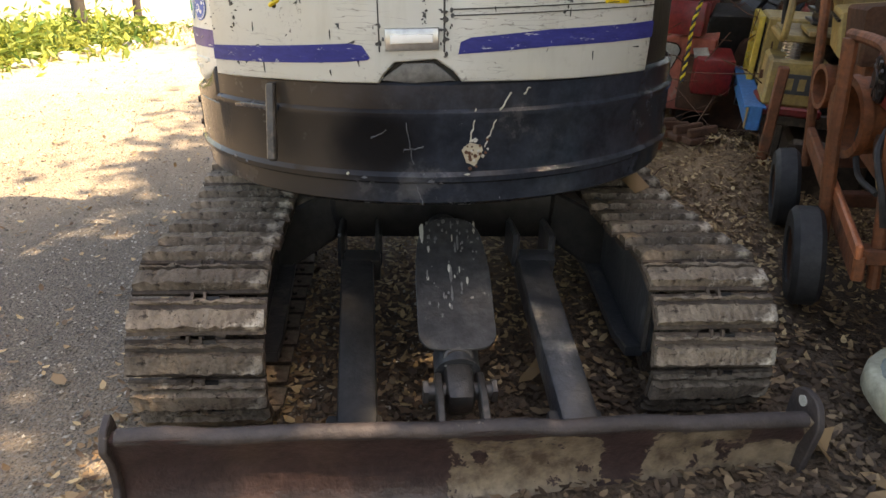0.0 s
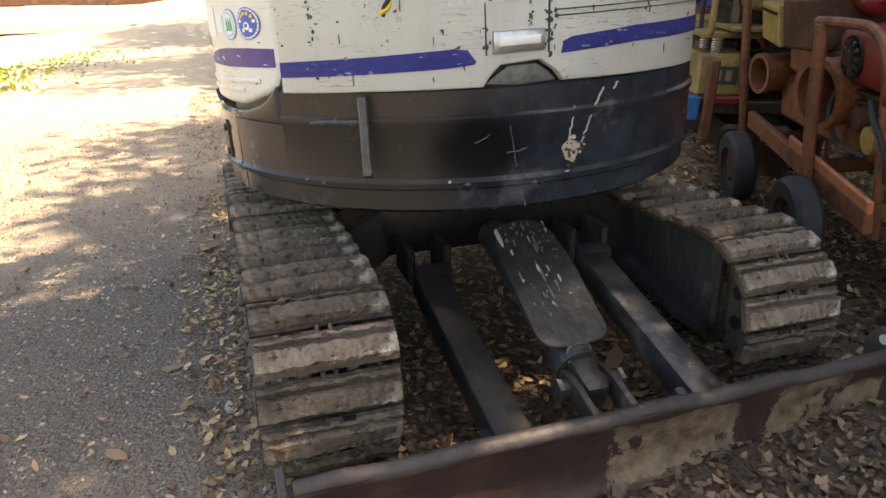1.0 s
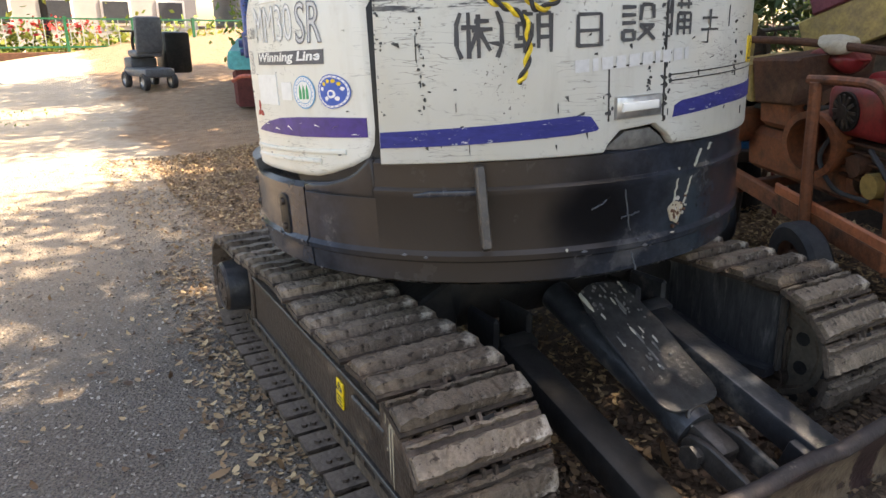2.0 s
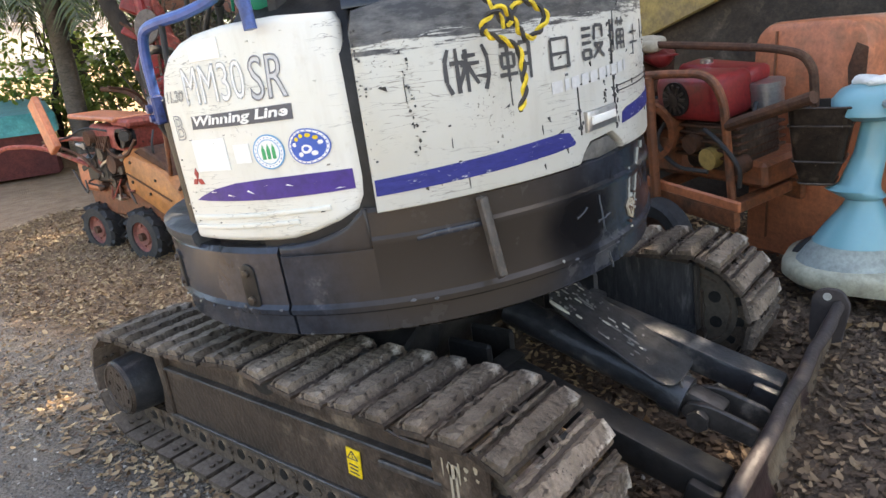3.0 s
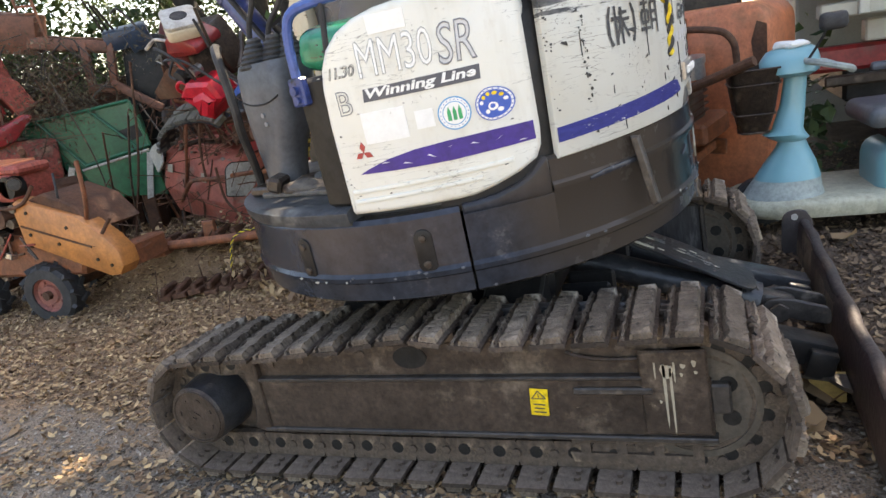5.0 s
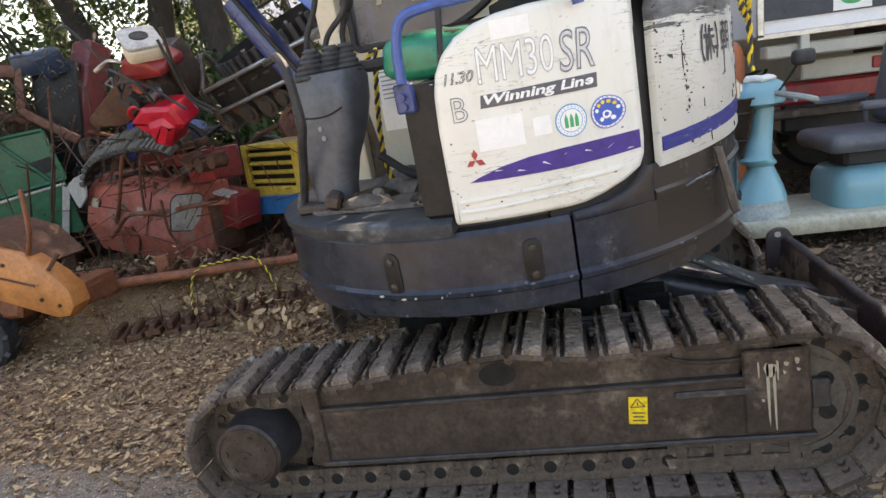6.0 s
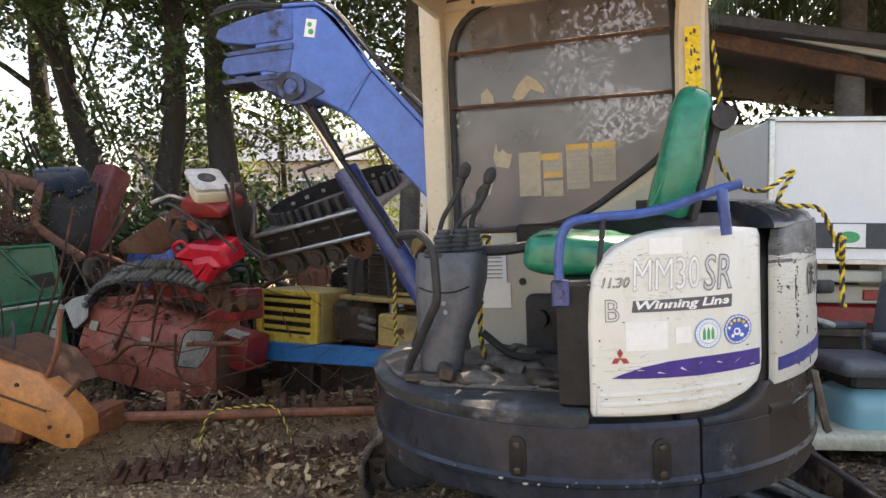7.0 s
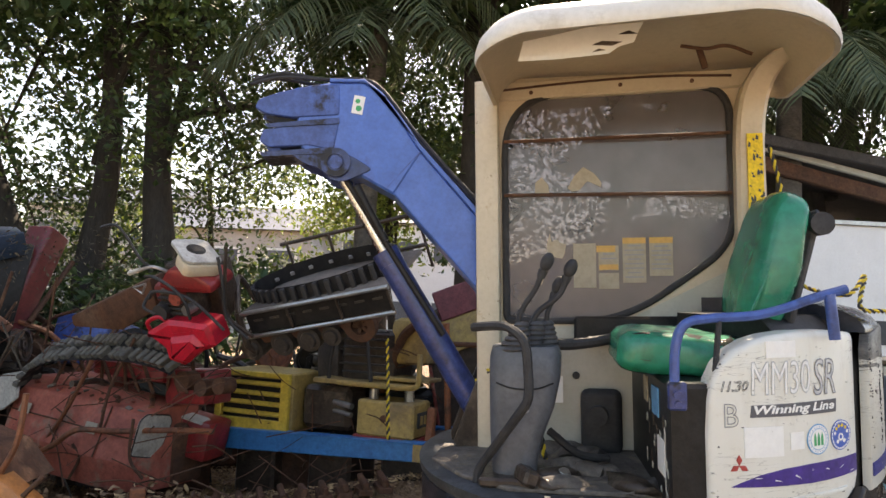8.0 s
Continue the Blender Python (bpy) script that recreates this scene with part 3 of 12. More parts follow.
def ground_material():
    """Dark fine-gravel drive on one side, brown leafy soil on the other, with a ragged border between them."""
    m = bpy.data.materials.new("drive_and_soil")
    m.use_nodes = True
    nt = m.node_tree
    p = nt.nodes["Principled BSDF"]
    g = nt.nodes.new("ShaderNodeNewGeometry")
    sep = nt.nodes.new("ShaderNodeSeparateXYZ")
    nt.links.new(g.outputs["Position"], sep.inputs[0])

    def nz(sc, det=8.0, rgh=0.62):
        n = nt.nodes.new("ShaderNodeTexNoise")
        n.inputs["Scale"].default_value, n.inputs["Detail"].default_value, n.inputs["Roughness"].default_value = sc, det, rgh
        nt.links.new(g.outputs["Position"], n.inputs["Vector"])
        return n.outputs["Fac"]

    def rng(src, a, b, lo=0.0, hi=1.0):
        r = nt.nodes.new("ShaderNodeMapRange")
        for k, v in (("From Min", a), ("From Max", b), ("To Min", lo), ("To Max", hi)):
            r.inputs[k].default_value = v
        nt.links.new(src, r.inputs["Value"])
        return r.outputs["Result"]

    def mth(op, a, b):
        n = nt.nodes.new("ShaderNodeMath")
        n.operation = op
        for i, v in enumerate((a, b)):
            if isinstance(v, (int, float)):
                n.inputs[i].default_value = v
            else:
                nt.links.new(v, n.inputs[i])
        return n.outputs[0]

    def mix(fac, a, b):
        x = nt.nodes.new("ShaderNodeMix")
        x.data_type = "RGBA"
        nt.links.new(fac, x.inputs["Factor"])
        for slot, v in ((6, a), (7, b)):
            if isinstance(v, tuple):
                x.inputs[slot].default_value = (*v, 1)
            else:
                nt.links.new(v, x.inputs[slot])
        return x.outputs[2]

    coarse, mid, fine = nz(0.7), nz(7.0), nz(90.0, 3.0)
    asphalt = mix(rng(coarse, 0.35, 0.65), (0.165, 0.125, 0.092), (0.27, 0.20, 0.138))
    pits = nz(170.0, 2.0)
    asphalt = mix(rng(pits, 0.54, 0.66), asphalt, (0.035, 0.030, 0.027))
    asphalt = mix(rng(fine, 0.5, 0.72), asphalt, (0.29, 0.245, 0.195))
    vor = nt.nodes.new("ShaderNodeTexVoronoi")
    vor.inputs["Scale"].default_value = 70.0
    nt.links.new(g.outputs["Position"], vor.inputs["Vector"])
    asphalt = mix(rng(vor.outputs["Distance"], 0.12, 0.30, 0.55, 0.0), asphalt, (0.32, 0.275, 0.225))
    # sandy far drive, its tone raised to carry the strong sun there
    sunlit_sand = mix(rng(mid, 0.4, 0.7), (0.58, 0.47, 0.34), (0.44, 0.35, 0.25))
    soil = mix(rng(mid, 0.35, 0.7), (0.235, 0.142, 0.080), (0.40, 0.262, 0.155))
    soil = mix(rng(fine, 0.5, 0.75), soil, (0.36, 0.235, 0.14))
    # soil at low y is darker: the shade there is put into its colour
    shaded_soil = mix(rng(mid, 0.35, 0.7), (0.075, 0.049, 0.032), (0.15, 0.10, 0.066))
    soil = mix(rng(mth("ADD", sep.outputs["Y"], mth("MULTIPLY", coarse, 1.2)), 2.9, 4.3), shaded_soil, soil)
    wob = mth("MULTIPLY", mth("SUBTRACT", coarse, 0.5), 1.6)
    # border of the drive: x grows slowly with y
    border = mth("ADD", sep.outputs["X"], wob)
    f_soil = rng(border, -0.62, -0.30)
    far = rng(mth("ADD", sep.outputs["Y"], mth("MULTIPLY", wob, 3.0)), 3.0, 8.0)
    # darker, more pitted asphalt tone in a ragged ellipse beside the crawler
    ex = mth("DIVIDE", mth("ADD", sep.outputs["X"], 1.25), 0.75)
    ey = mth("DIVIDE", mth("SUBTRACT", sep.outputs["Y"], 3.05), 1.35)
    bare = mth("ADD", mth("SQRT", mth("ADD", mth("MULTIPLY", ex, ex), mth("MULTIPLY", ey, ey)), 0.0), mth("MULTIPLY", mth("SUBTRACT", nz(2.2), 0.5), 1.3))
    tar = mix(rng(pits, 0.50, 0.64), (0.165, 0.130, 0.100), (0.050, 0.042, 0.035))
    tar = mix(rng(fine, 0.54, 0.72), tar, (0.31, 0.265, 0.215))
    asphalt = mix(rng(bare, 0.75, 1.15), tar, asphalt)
    drive = mix(far, asphalt, sunlit_sand)
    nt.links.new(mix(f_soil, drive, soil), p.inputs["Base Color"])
    p.inputs["Roughness"].default_value = 0.9
    b = nt.nodes.new("ShaderNodeBump")
    b.inputs["Strength"].default_value, b.inputs["Distance"].default_value = 0.9, 0.018
    nt.links.new(mth("ADD", fine, mth("MULTIPLY", vor.outputs["Distance"], -0.8)), b.inputs["Height"])
    nt.links.new(b.outputs[0], p.inputs["Normal"])
    return m


M_GROUND = ground_material()

# ---- mesh helpers ----


def part(name, bm, material, parent=None, label="", smooth=35.0):
    """Links a bmesh as one mesh object under a thing or a part."""
    me = bpy.data.meshes.new(name)
    bmesh.ops.recalc_face_normals(bm, faces=bm.faces)
    bm.to_mesh(me)
    bm.free()
    return mesh_part(name, me, material, parent, label, smooth)


def mesh_part(name, me, material, parent=None, label="", smooth=35.0):
    me.materials.append(material)
    if smooth:
        me.shade_smooth()
        me.set_sharp_from_angle(angle=radians(smooth))
    ob = new(name, me)
    ob.parent = parent
    if label:
        tagged(ob, label)
    return ob


def thing(name, label, category, m=None, group=""):
    ob = new(name)
    ob.empty_display_size = 0.1
    if m is not None:
        ob.matrix_world = m
    return tagged(ob, label, category, group)


def box(bm, c, s, rot=(0, 0, 0), bev=0.004, seg=1):
    m = pose(*c, *rot) @ Matrix.Diagonal((*s, 1))
    vs = bmesh.ops.create_cube(bm, size=1, matrix=m)["verts"]
    if bev:
        es = list({e for v in vs for e in v.link_edges})
        bmesh.ops.bevel(bm, geom=es, offset=min(bev, min(s) * 0.45), segments=seg, affect="EDGES", profile=0.5)
    return bm


def rod(bm, p, q, r, r2=None, seg=14):
    p, q = Vector(p), Vector(q)
    m = Matrix.Translation((p + q) / 2) @ (q - p).to_track_quat("Z", "Y").to_matrix().to_4x4()
    bmesh.ops.create_cone(bm, cap_ends=True, segments=seg, radius1=r, radius2=r if r2 is None else r2, depth=(q - p).length, matrix=m)
    return bm


def bend(pts, n=6):
    """A smooth run of points through pts."""
    p = [Vector(a) for a in pts]
    p = [p[0] * 2 - p[1]] + p + [p[-1] * 2 - p[-2]]
    out = []
    for i in range(1, len(p) - 2):
        for k in range(n):
            t = k / n
            a, b, c, d = p[i - 1], p[i], p[i + 1], p[i + 2]
            out.append(0.5 * (2 * b + (c - a) * t + (2 * a - 5 * b + 4 * c - d) * t * t + (3 * b - a - 3 * c + d) * t ** 3))
    return out + [p[-2]]


def tube(bm, pts, r, seg=8, r_end=None):
    pts = [Vector(p) for p in pts]
    rings, up = [], Vector((0.13, 0.29, 0.95))
    for i, p in enumerate(pts):
        d = (pts[min(i + 1, len(pts) - 1)] - pts[max(i - 1, 0)]).normalized()
        x = d.cross(up)
        if x.length < 1e-3:
            x = d.orthogonal()
        x.normalize()
        up = x.cross(d)
        rr = r if r_end is None else r + (r_end - r) * i / (len(pts) - 1)
        rings.append([bm.verts.new(p + (x * math.cos(a) + up * math.sin(a)) * rr) for a in (2 * math.pi * k / seg for k in range(seg))])
    for a, b in zip(rings, rings[1:]):
        for k in range(seg):
            bm.faces.new((a[k], a[(k + 1) % seg], b[(k + 1) % seg], b[k]))
    bm.faces.new(rings[0][::-1])
    bm.faces.new(rings[-1])
    return bm


def prism(bm, poly, axis, a, b, bev=0.0, seg=1):
    """poly: points in the two other axes, in x, y, z order; drawn out from a to b along axis."""
    def put(p, t):
        return {"x": (t, p[0], p[1]), "y": (p[0], t, p[1]), "z": (p[0], p[1], t)}[axis]
    lo = [bm.verts.new(put(p, a)) for p in poly]
    hi = [bm.verts.new(put(p, b)) for p in poly]
    n = len(poly)
    fs = [bm.faces.new(lo), bm.faces.new(hi[::-1])]
    fs += [bm.faces.new((lo[i], hi[i], hi[(i + 1) % n], lo[(i + 1) % n])) for i in range(n)]
    if bev:
        bmesh.ops.recalc_face_normals(bm, faces=fs)
        es = list({e for f in fs[:2] for e in f.edges})
        bmesh.ops.bevel(bm, geom=es, offset=bev, segments=seg, affect="EDGES", profile=0.5)
    return bm


def lathe(bm, prof, seg=48, m=None, arc=(0.0, 360.0)):
    """Turns (radius, height) points round z; closed profiles only for part arcs."""
    full = abs(arc[1] - arc[0]) >= 359.9
    n = seg if full else seg + 1
    rings = []
    for k in range(n):
        a = radians(arc[0] + (arc[1] - arc[0]) * k / seg)
        rings.append([bm.verts.new((r * math.sin(a), -r * math.cos(a), z)) for r, z in prof])
    np_ = len(prof)
    for k in range(seg):
        A, B = rings[k], rings[(k + 1) % n]
        for i in range(np_ if not full else np_ - 1):
            j = (i + 1) % np_
            bm.faces.new((A[i], B[i], B[j], A[j]))
    if not full:
        bm.faces.new(rings[0])
        bm.faces.new(rings[-1][::-1])
    if m is not None:
        for ring in rings:
            for v in ring:
                v.co = m @ v.co
    return bm


def rounded(w0, z0, w1, z1, radii, n=6):
    """A rectangle with corner radii (bottom-left, bottom-right, top-right, top-left)."""
    out = []
    for (cx, cz, a0), r in zip(((w0, z0, 180), (w1, z0, 270), (w1, z1, 0), (w0, z1, 90)), radii):
        sx, sz = (1 if cx == w0 else -1), (1 if cz == z0 else -1)
        if r <= 0:
            out.append((cx, cz))
            continue
        for k in range(n + 1):
            a = radians(a0 + 90 * k / n)
            out.append((cx + sx * r + r * math.cos(a), cz + sz * r + r * math.sin(a)))
    return out


def wrapped(poly, r, d0, d1, bev=0.0, step=0.05, seg=2):
    """A plate of outline poly (angle in degrees, height) bent round an upright cylinder of radius r, from depth d0 to d1 outside it."""
    bm = bmesh.new()
    k = math.pi / 180 * r
    prism(bm, [(a * k, z) for a, z in poly], "y", -d1, -d0)
    if bev:
        bmesh.ops.recalc_face_normals(bm, faces=bm.faces)
        front = [f for f in bm.faces if f.normal.y < -0.9]
        bmesh.ops.bevel(bm, geom=list({e for f in front for e in f.edges}), offset=bev, segments=seg, affect="EDGES", profile=0.5)
    lo, hi = min(p[0] for p in poly) * k, max(p[0] for p in poly) * k
    x = lo + step
    while x < hi - 0.005:
        bmesh.ops.bisect_plane(bm, geom=bm.verts[:] + bm.edges[:] + bm.faces[:], plane_co=(x, 0, 0), plane_no=(1, 0, 0))
        x += step
    for v in bm.verts:
        a, rr = v.co.x / r, r - v.co.y
        v.co = Vector((rr * math.sin(a), -rr * math.cos(a), v.co.z))
    return bm


def soften(poly, radii, n=5):
    """The outline poly with each corner rounded off by its own radius."""
    out, m = [], len(poly)
    for i, r in enumerate(radii):
        a, b, c = Vector(poly[i - 1]), Vector(poly[i]), Vector(poly[(i + 1) % m])
        if r <= 0:
            out.append(tuple(b))
            continue
        p, q = b + (a - b).normalized() * min(r, (a - b).length * 0.49), b + (c - b).normalized() * min(r, (c - b).length * 0.49)
        for k in range(n + 1):
            t = k / n
            out.append(tuple(p * (1 - t) ** 2 + b * 2 * t * (1 - t) + q * t * t))
    return out


def pillow(bm, c, s, rot=(0, 0, 0), e=0.45, seg=28, dent=0.0, seed=0.0):
    """A padded, softly squared body of size s; dent: depth of its creases."""
    m = pose(*c, *rot)
    cs = lambda a: math.copysign(abs(math.cos(a)) ** e, math.cos(a))
    sn = lambda a: math.copysign(abs(math.sin(a)) ** e, math.sin(a))
    rows = []
    for i in range(1, seg // 2):
        v = -math.pi / 2 + math.pi * i / (seg // 2)
        rows.append([])
        for k in range(seg):
            u = 2 * math.pi * k / seg
            p = Vector((cs(v) * cs(u) * s[0] / 2, cs(v) * sn(u) * s[1] / 2, sn(v) * s[2] / 2))
            if dent:
                p *= 1 + dent * noise.noise(p * 9 + Vector((seed, 0, 0)))
            rows[-1].append(bm.verts.new(m @ p))
    for A, B in zip(rows, rows[1:]):
        for k in range(seg):
            bm.faces.new((A[k], A[(k + 1) % seg], B[(k + 1) % seg], B[k]))
    bm.faces.new(rows[0][::-1])
    bm.faces.new(rows[-1])
    return bm


def fit_text(bm, w, h):
    """Scales flat lettering to the width w and height h, from its left foot."""
    x0, x1 = min(v.co.x for v in bm.verts), max(v.co.x for v in bm.verts)
    z0, z1 = min(v.co.z for v in bm.verts), max(v.co.z for v in bm.verts)
    for v in bm.verts:
        v.co.x, v.co.z = (v.co.x - x0) * w / (x1 - x0), (v.co.z - z0) * h / (z1 - z0)
    return bm


def lettering(text, size, shear=0.0, width=1.0, outline=0.0, bold=0.0):
    """A flat mesh of the text, origin at its left foot, in x and z; outline: line width of hollow letters."""
    cu = bpy.data.curves.new("t", "FONT")
    cu.body, cu.size, cu.shear, cu.resolution_u, cu.offset = text, size, shear, 3, bold
    if outline:
        cu.fill_mode, cu.bevel_depth, cu.bevel_resolution = "NONE", outline, 0
    ob = new("t", cu)
    bpy.context.view_layer.update()
    me = bpy.data.meshes.new_from_object(ob.evaluated_get(bpy.context.evaluated_depsgraph_get()))
    bm = bmesh.new()
    bm.from_mesh(me)
    bpy.data.objects.remove(ob)
    bpy.data.curves.remove(cu)
    bpy.data.meshes.remove(me)
    for v in bm.verts:
        v.co = Vector((v.co.x * width, -v.co.z * 0.15, v.co.y))
    return bm


def bend_round(bm, a0, z0, r, d):
    """Lays a flat x, z mesh round the cylinder, its origin at angle a0 and height z0."""
    xs = [v.co.x for v in bm.verts]
    x = min(xs) + 0.03
    while x < max(xs):
        bmesh.ops.bisect_plane(bm, geom=bm.verts[:] + bm.edges[:] + bm.faces[:], plane_co=(x, 0, 0), plane_no=(1, 0, 0))
        x += 0.03
    for v in bm.verts:
        a = radians(a0) + v.co.x / r
        q = r + d - v.co.y
        v.co = Vector((q * math.sin(a), -q * math.cos(a), v.co.z + z0))
    return bm


def gz(x, y):
    """Height of the ground."""
    def ss(a, b, t):
        t = min(max((t - a) / (b - a), 0.0), 1.0)
        return t * t * (3 - 2 * t)
    a, near = ss(-0.5, 1.1, x), 1 - ss(2.8, 4.6, y)
    z = a * (0.19 * near + 0.07 * (1 - near)) - 0.07 * ss(1.1, 3.0, -x)
    # the drive rises a little towards the blade end of the excavator
    z += (1 - a) * (0.012 + 0.042 * min(max(2.9 - y, -0.8), 2.4))
    z += ss(9.0, 24.0, y) * (0.45 + 0.09 * max(min(x, 12.0), -14.0))
    # low heap of soil and debris along the scrap row
    u = min(max((5.2 - y) / 1.75, -0.1), 1.1)
    d = math.hypot(x - (1.20 + 0.47 * u), y - (5.2 - 1.75 * u))
    z += 0.26 * math.exp(-(d / 0.24) ** 2)
    return z + 0.012 * (noise.noise(Vector((x * 2.1, y * 2.1, 0.3))) if abs(x) + abs(y) < 30 else 0.0)


def leaves_mesh(name, centres, size, flat=0.0, aspect=0.45, seed=1, curl=0.25, full=False):
    """One mesh of many small folded leaves at the given centres (N x 3)."""
    rs = np.random.RandomState(seed)
    c = np.asarray(centres, float)
    n = len(c)
    d = rs.normal(size=(n, 3))
    d[:, 2] *= (1 - flat)
    d /= np.linalg.norm(d, axis=1)[:, None]
    u = rs.normal(size=(n, 3))
    if flat:
        u = u * (1 - flat) * 0.6 + np.array([0, 0, 1.0])
    s = np.cross(d, u)
    s /= np.linalg.norm(s, axis=1)[:, None] + 1e-9
    nn = np.cross(s, d)
    L = (size * (0.6 + 0.8 * rs.rand(n)))[:, None]
    w = L * aspect * (0.7 + 0.6 * rs.rand(n))[:, None]
    cu = L * curl * rs.rand(n)[:, None]
    tip, tail = c + d * L * 0.5 + nn * cu, c - d * L * 0.5 + nn * cu * 0.5
    a, b = c + s * w * 0.5 + nn * cu * 0.3, c - s * w * 0.5 + nn * cu * 0.3
    me = bpy.data.meshes.new(name)
    if full:
        # a fuller outline of six points, pointed at one end
        k = 0.35 + 0.25 * rs.rand(n)[:, None]
        a2, b2 = a + d * L * 0.24, b + d * L * 0.22
        a, b = a - d * L * 0.20 - s * w * 0.06, b - d * L * 0.22 + s * w * 0.06
        v = np.stack([tail, a, a2, tip, b2, b], axis=1).reshape(-1, 3)
        i = np.arange(n) * 6
        f = np.stack([i, i + 1, i + 5, i + 1, i + 2, i + 5, i + 2, i + 4, i + 5, i + 2, i + 3, i + 4], axis=1).reshape(-1, 3)
        me.from_pydata(v.tolist(), [], f.tolist())
        return me
    v = np.stack([tail, a, tip, b], axis=1).reshape(-1, 3)
    i = np.arange(n) * 4
    f = np.stack([i, i + 1, i + 2, i, i + 2, i + 3], axis=1).reshape(-1, 3)
    me.from_pydata(v.tolist(), [], f.tolist())
    return me

# ---- ground ----


def axis_steps(lo, hi, fine_lo, fine_hi, step):
    a = [fine_lo + step * i for i in range(int((fine_hi - fine_lo) / step) + 1)]
    left, right, k = [], [], step
    x = fine_lo
    while x > lo:
        k *= 1.35
        x -= k
        left.append(max(x, lo))
    x, k = a[-1], step
    while x < hi:
        k *= 1.35
        x += k
        right.append(min(x, hi))
    return left[::-1] + a + right


def build_ground():
    xs, ys = axis_steps(-400, 400, -4, 5, 0.15), axis_steps(-400, 400, -2, 9, 0.15)
    verts = [(x, y, gz(x, y)) for y in ys for x in xs]
    w = len(xs)
    faces = [(j * w + i, j * w + i + 1, (j + 1) * w + i + 1, (j + 1) * w + i) for j in range(len(ys) - 1) for i in range(w - 1)]
    me = bpy.data.meshes.new("ground")
    me.from_pydata(verts, [], faces)
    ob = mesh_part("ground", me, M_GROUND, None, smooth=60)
    tagged(ob, "dark gravelly drive beside brown leaf-littered soil", "ground", kind="structure")


build_ground()

# ---- the excavator ----
EXM = pose(0.03, 2.50, 0.0, -2.4, 0, 0)
HM = pose(0.015, -0.025, 0.6) @ pose(0, 0, 0, 0, 0, -14) @ pose(0, 0, 0, 0, -2.3, 0) @ pose(0, 0, -0.6)
excavator = thing("mini_excavator", "worn white, black and blue mini excavator parked on its steel tracks", "excavator", EXM)


def hpart(name, bm, material, parent=None, label="", smooth=35.0):
    """A part given in the slewing house's own axes (x to its side, y towards the boom)."""
    bm.transform(HM)
    return part(name, bm, material, parent or excavator, label, smooth)


def track_path():
    """Outer outline of the crawler in y, z, as evenly spaced points with tangents."""
    pts = []
    for k in range(25):
        a = radians(-90 - 180 * k / 24)
        pts.append((-0.79 + 0.250 * math.cos(a), 0.298 + 0.250 * math.sin(a)))
    top = [(-0.79, 0.548), (-0.60, 0.540), (-0.28, 0.532), (-0.02, 0.562), (0.26, 0.530), (0.52, 0.510), (0.78, 0.503)]
    for i in range(len(top) - 1):
        for k in range(1, 9):
            t = k / 8
            pts.append((top[i][0] + (top[i + 1][0] - top[i][0]) * t, top[i][1] + (top[i + 1][1] - top[i][1]) * (t * t * (3 - 2 * t))))
    for k in range(1, 25):
        a = radians(90 - 180 * k / 24)
        pts.append((0.79 + 0.225 * math.cos(a), 0.276 + 0.227 * math.sin(a)))
    for k in range(1, 40):
        pts.append((0.79 - 1.58 * k / 40, 0.049))
    return pts


def along(pts, n):
    p = np.array(pts + pts[:1])
    d = np.r_[0, np.cumsum(np.hypot(*np.diff(p, axis=0).T))]
    out = []
    for s in np.arange(n) / n * d[-1]:
        a = [np.interp(s, d, p[:, i]) for i in (0, 1)]
        b = [np.interp((s + 0.03) % d[-1], d, p[:, i]) for i in (0, 1)]
        c = [np.interp((s - 0.03) % d[-1], d, p[:, i]) for i in (0, 1)]
        out.append((a[0], a[1], math.degrees(math.atan2(b[1] - c[1], b[0] - c[0]))))
    return out


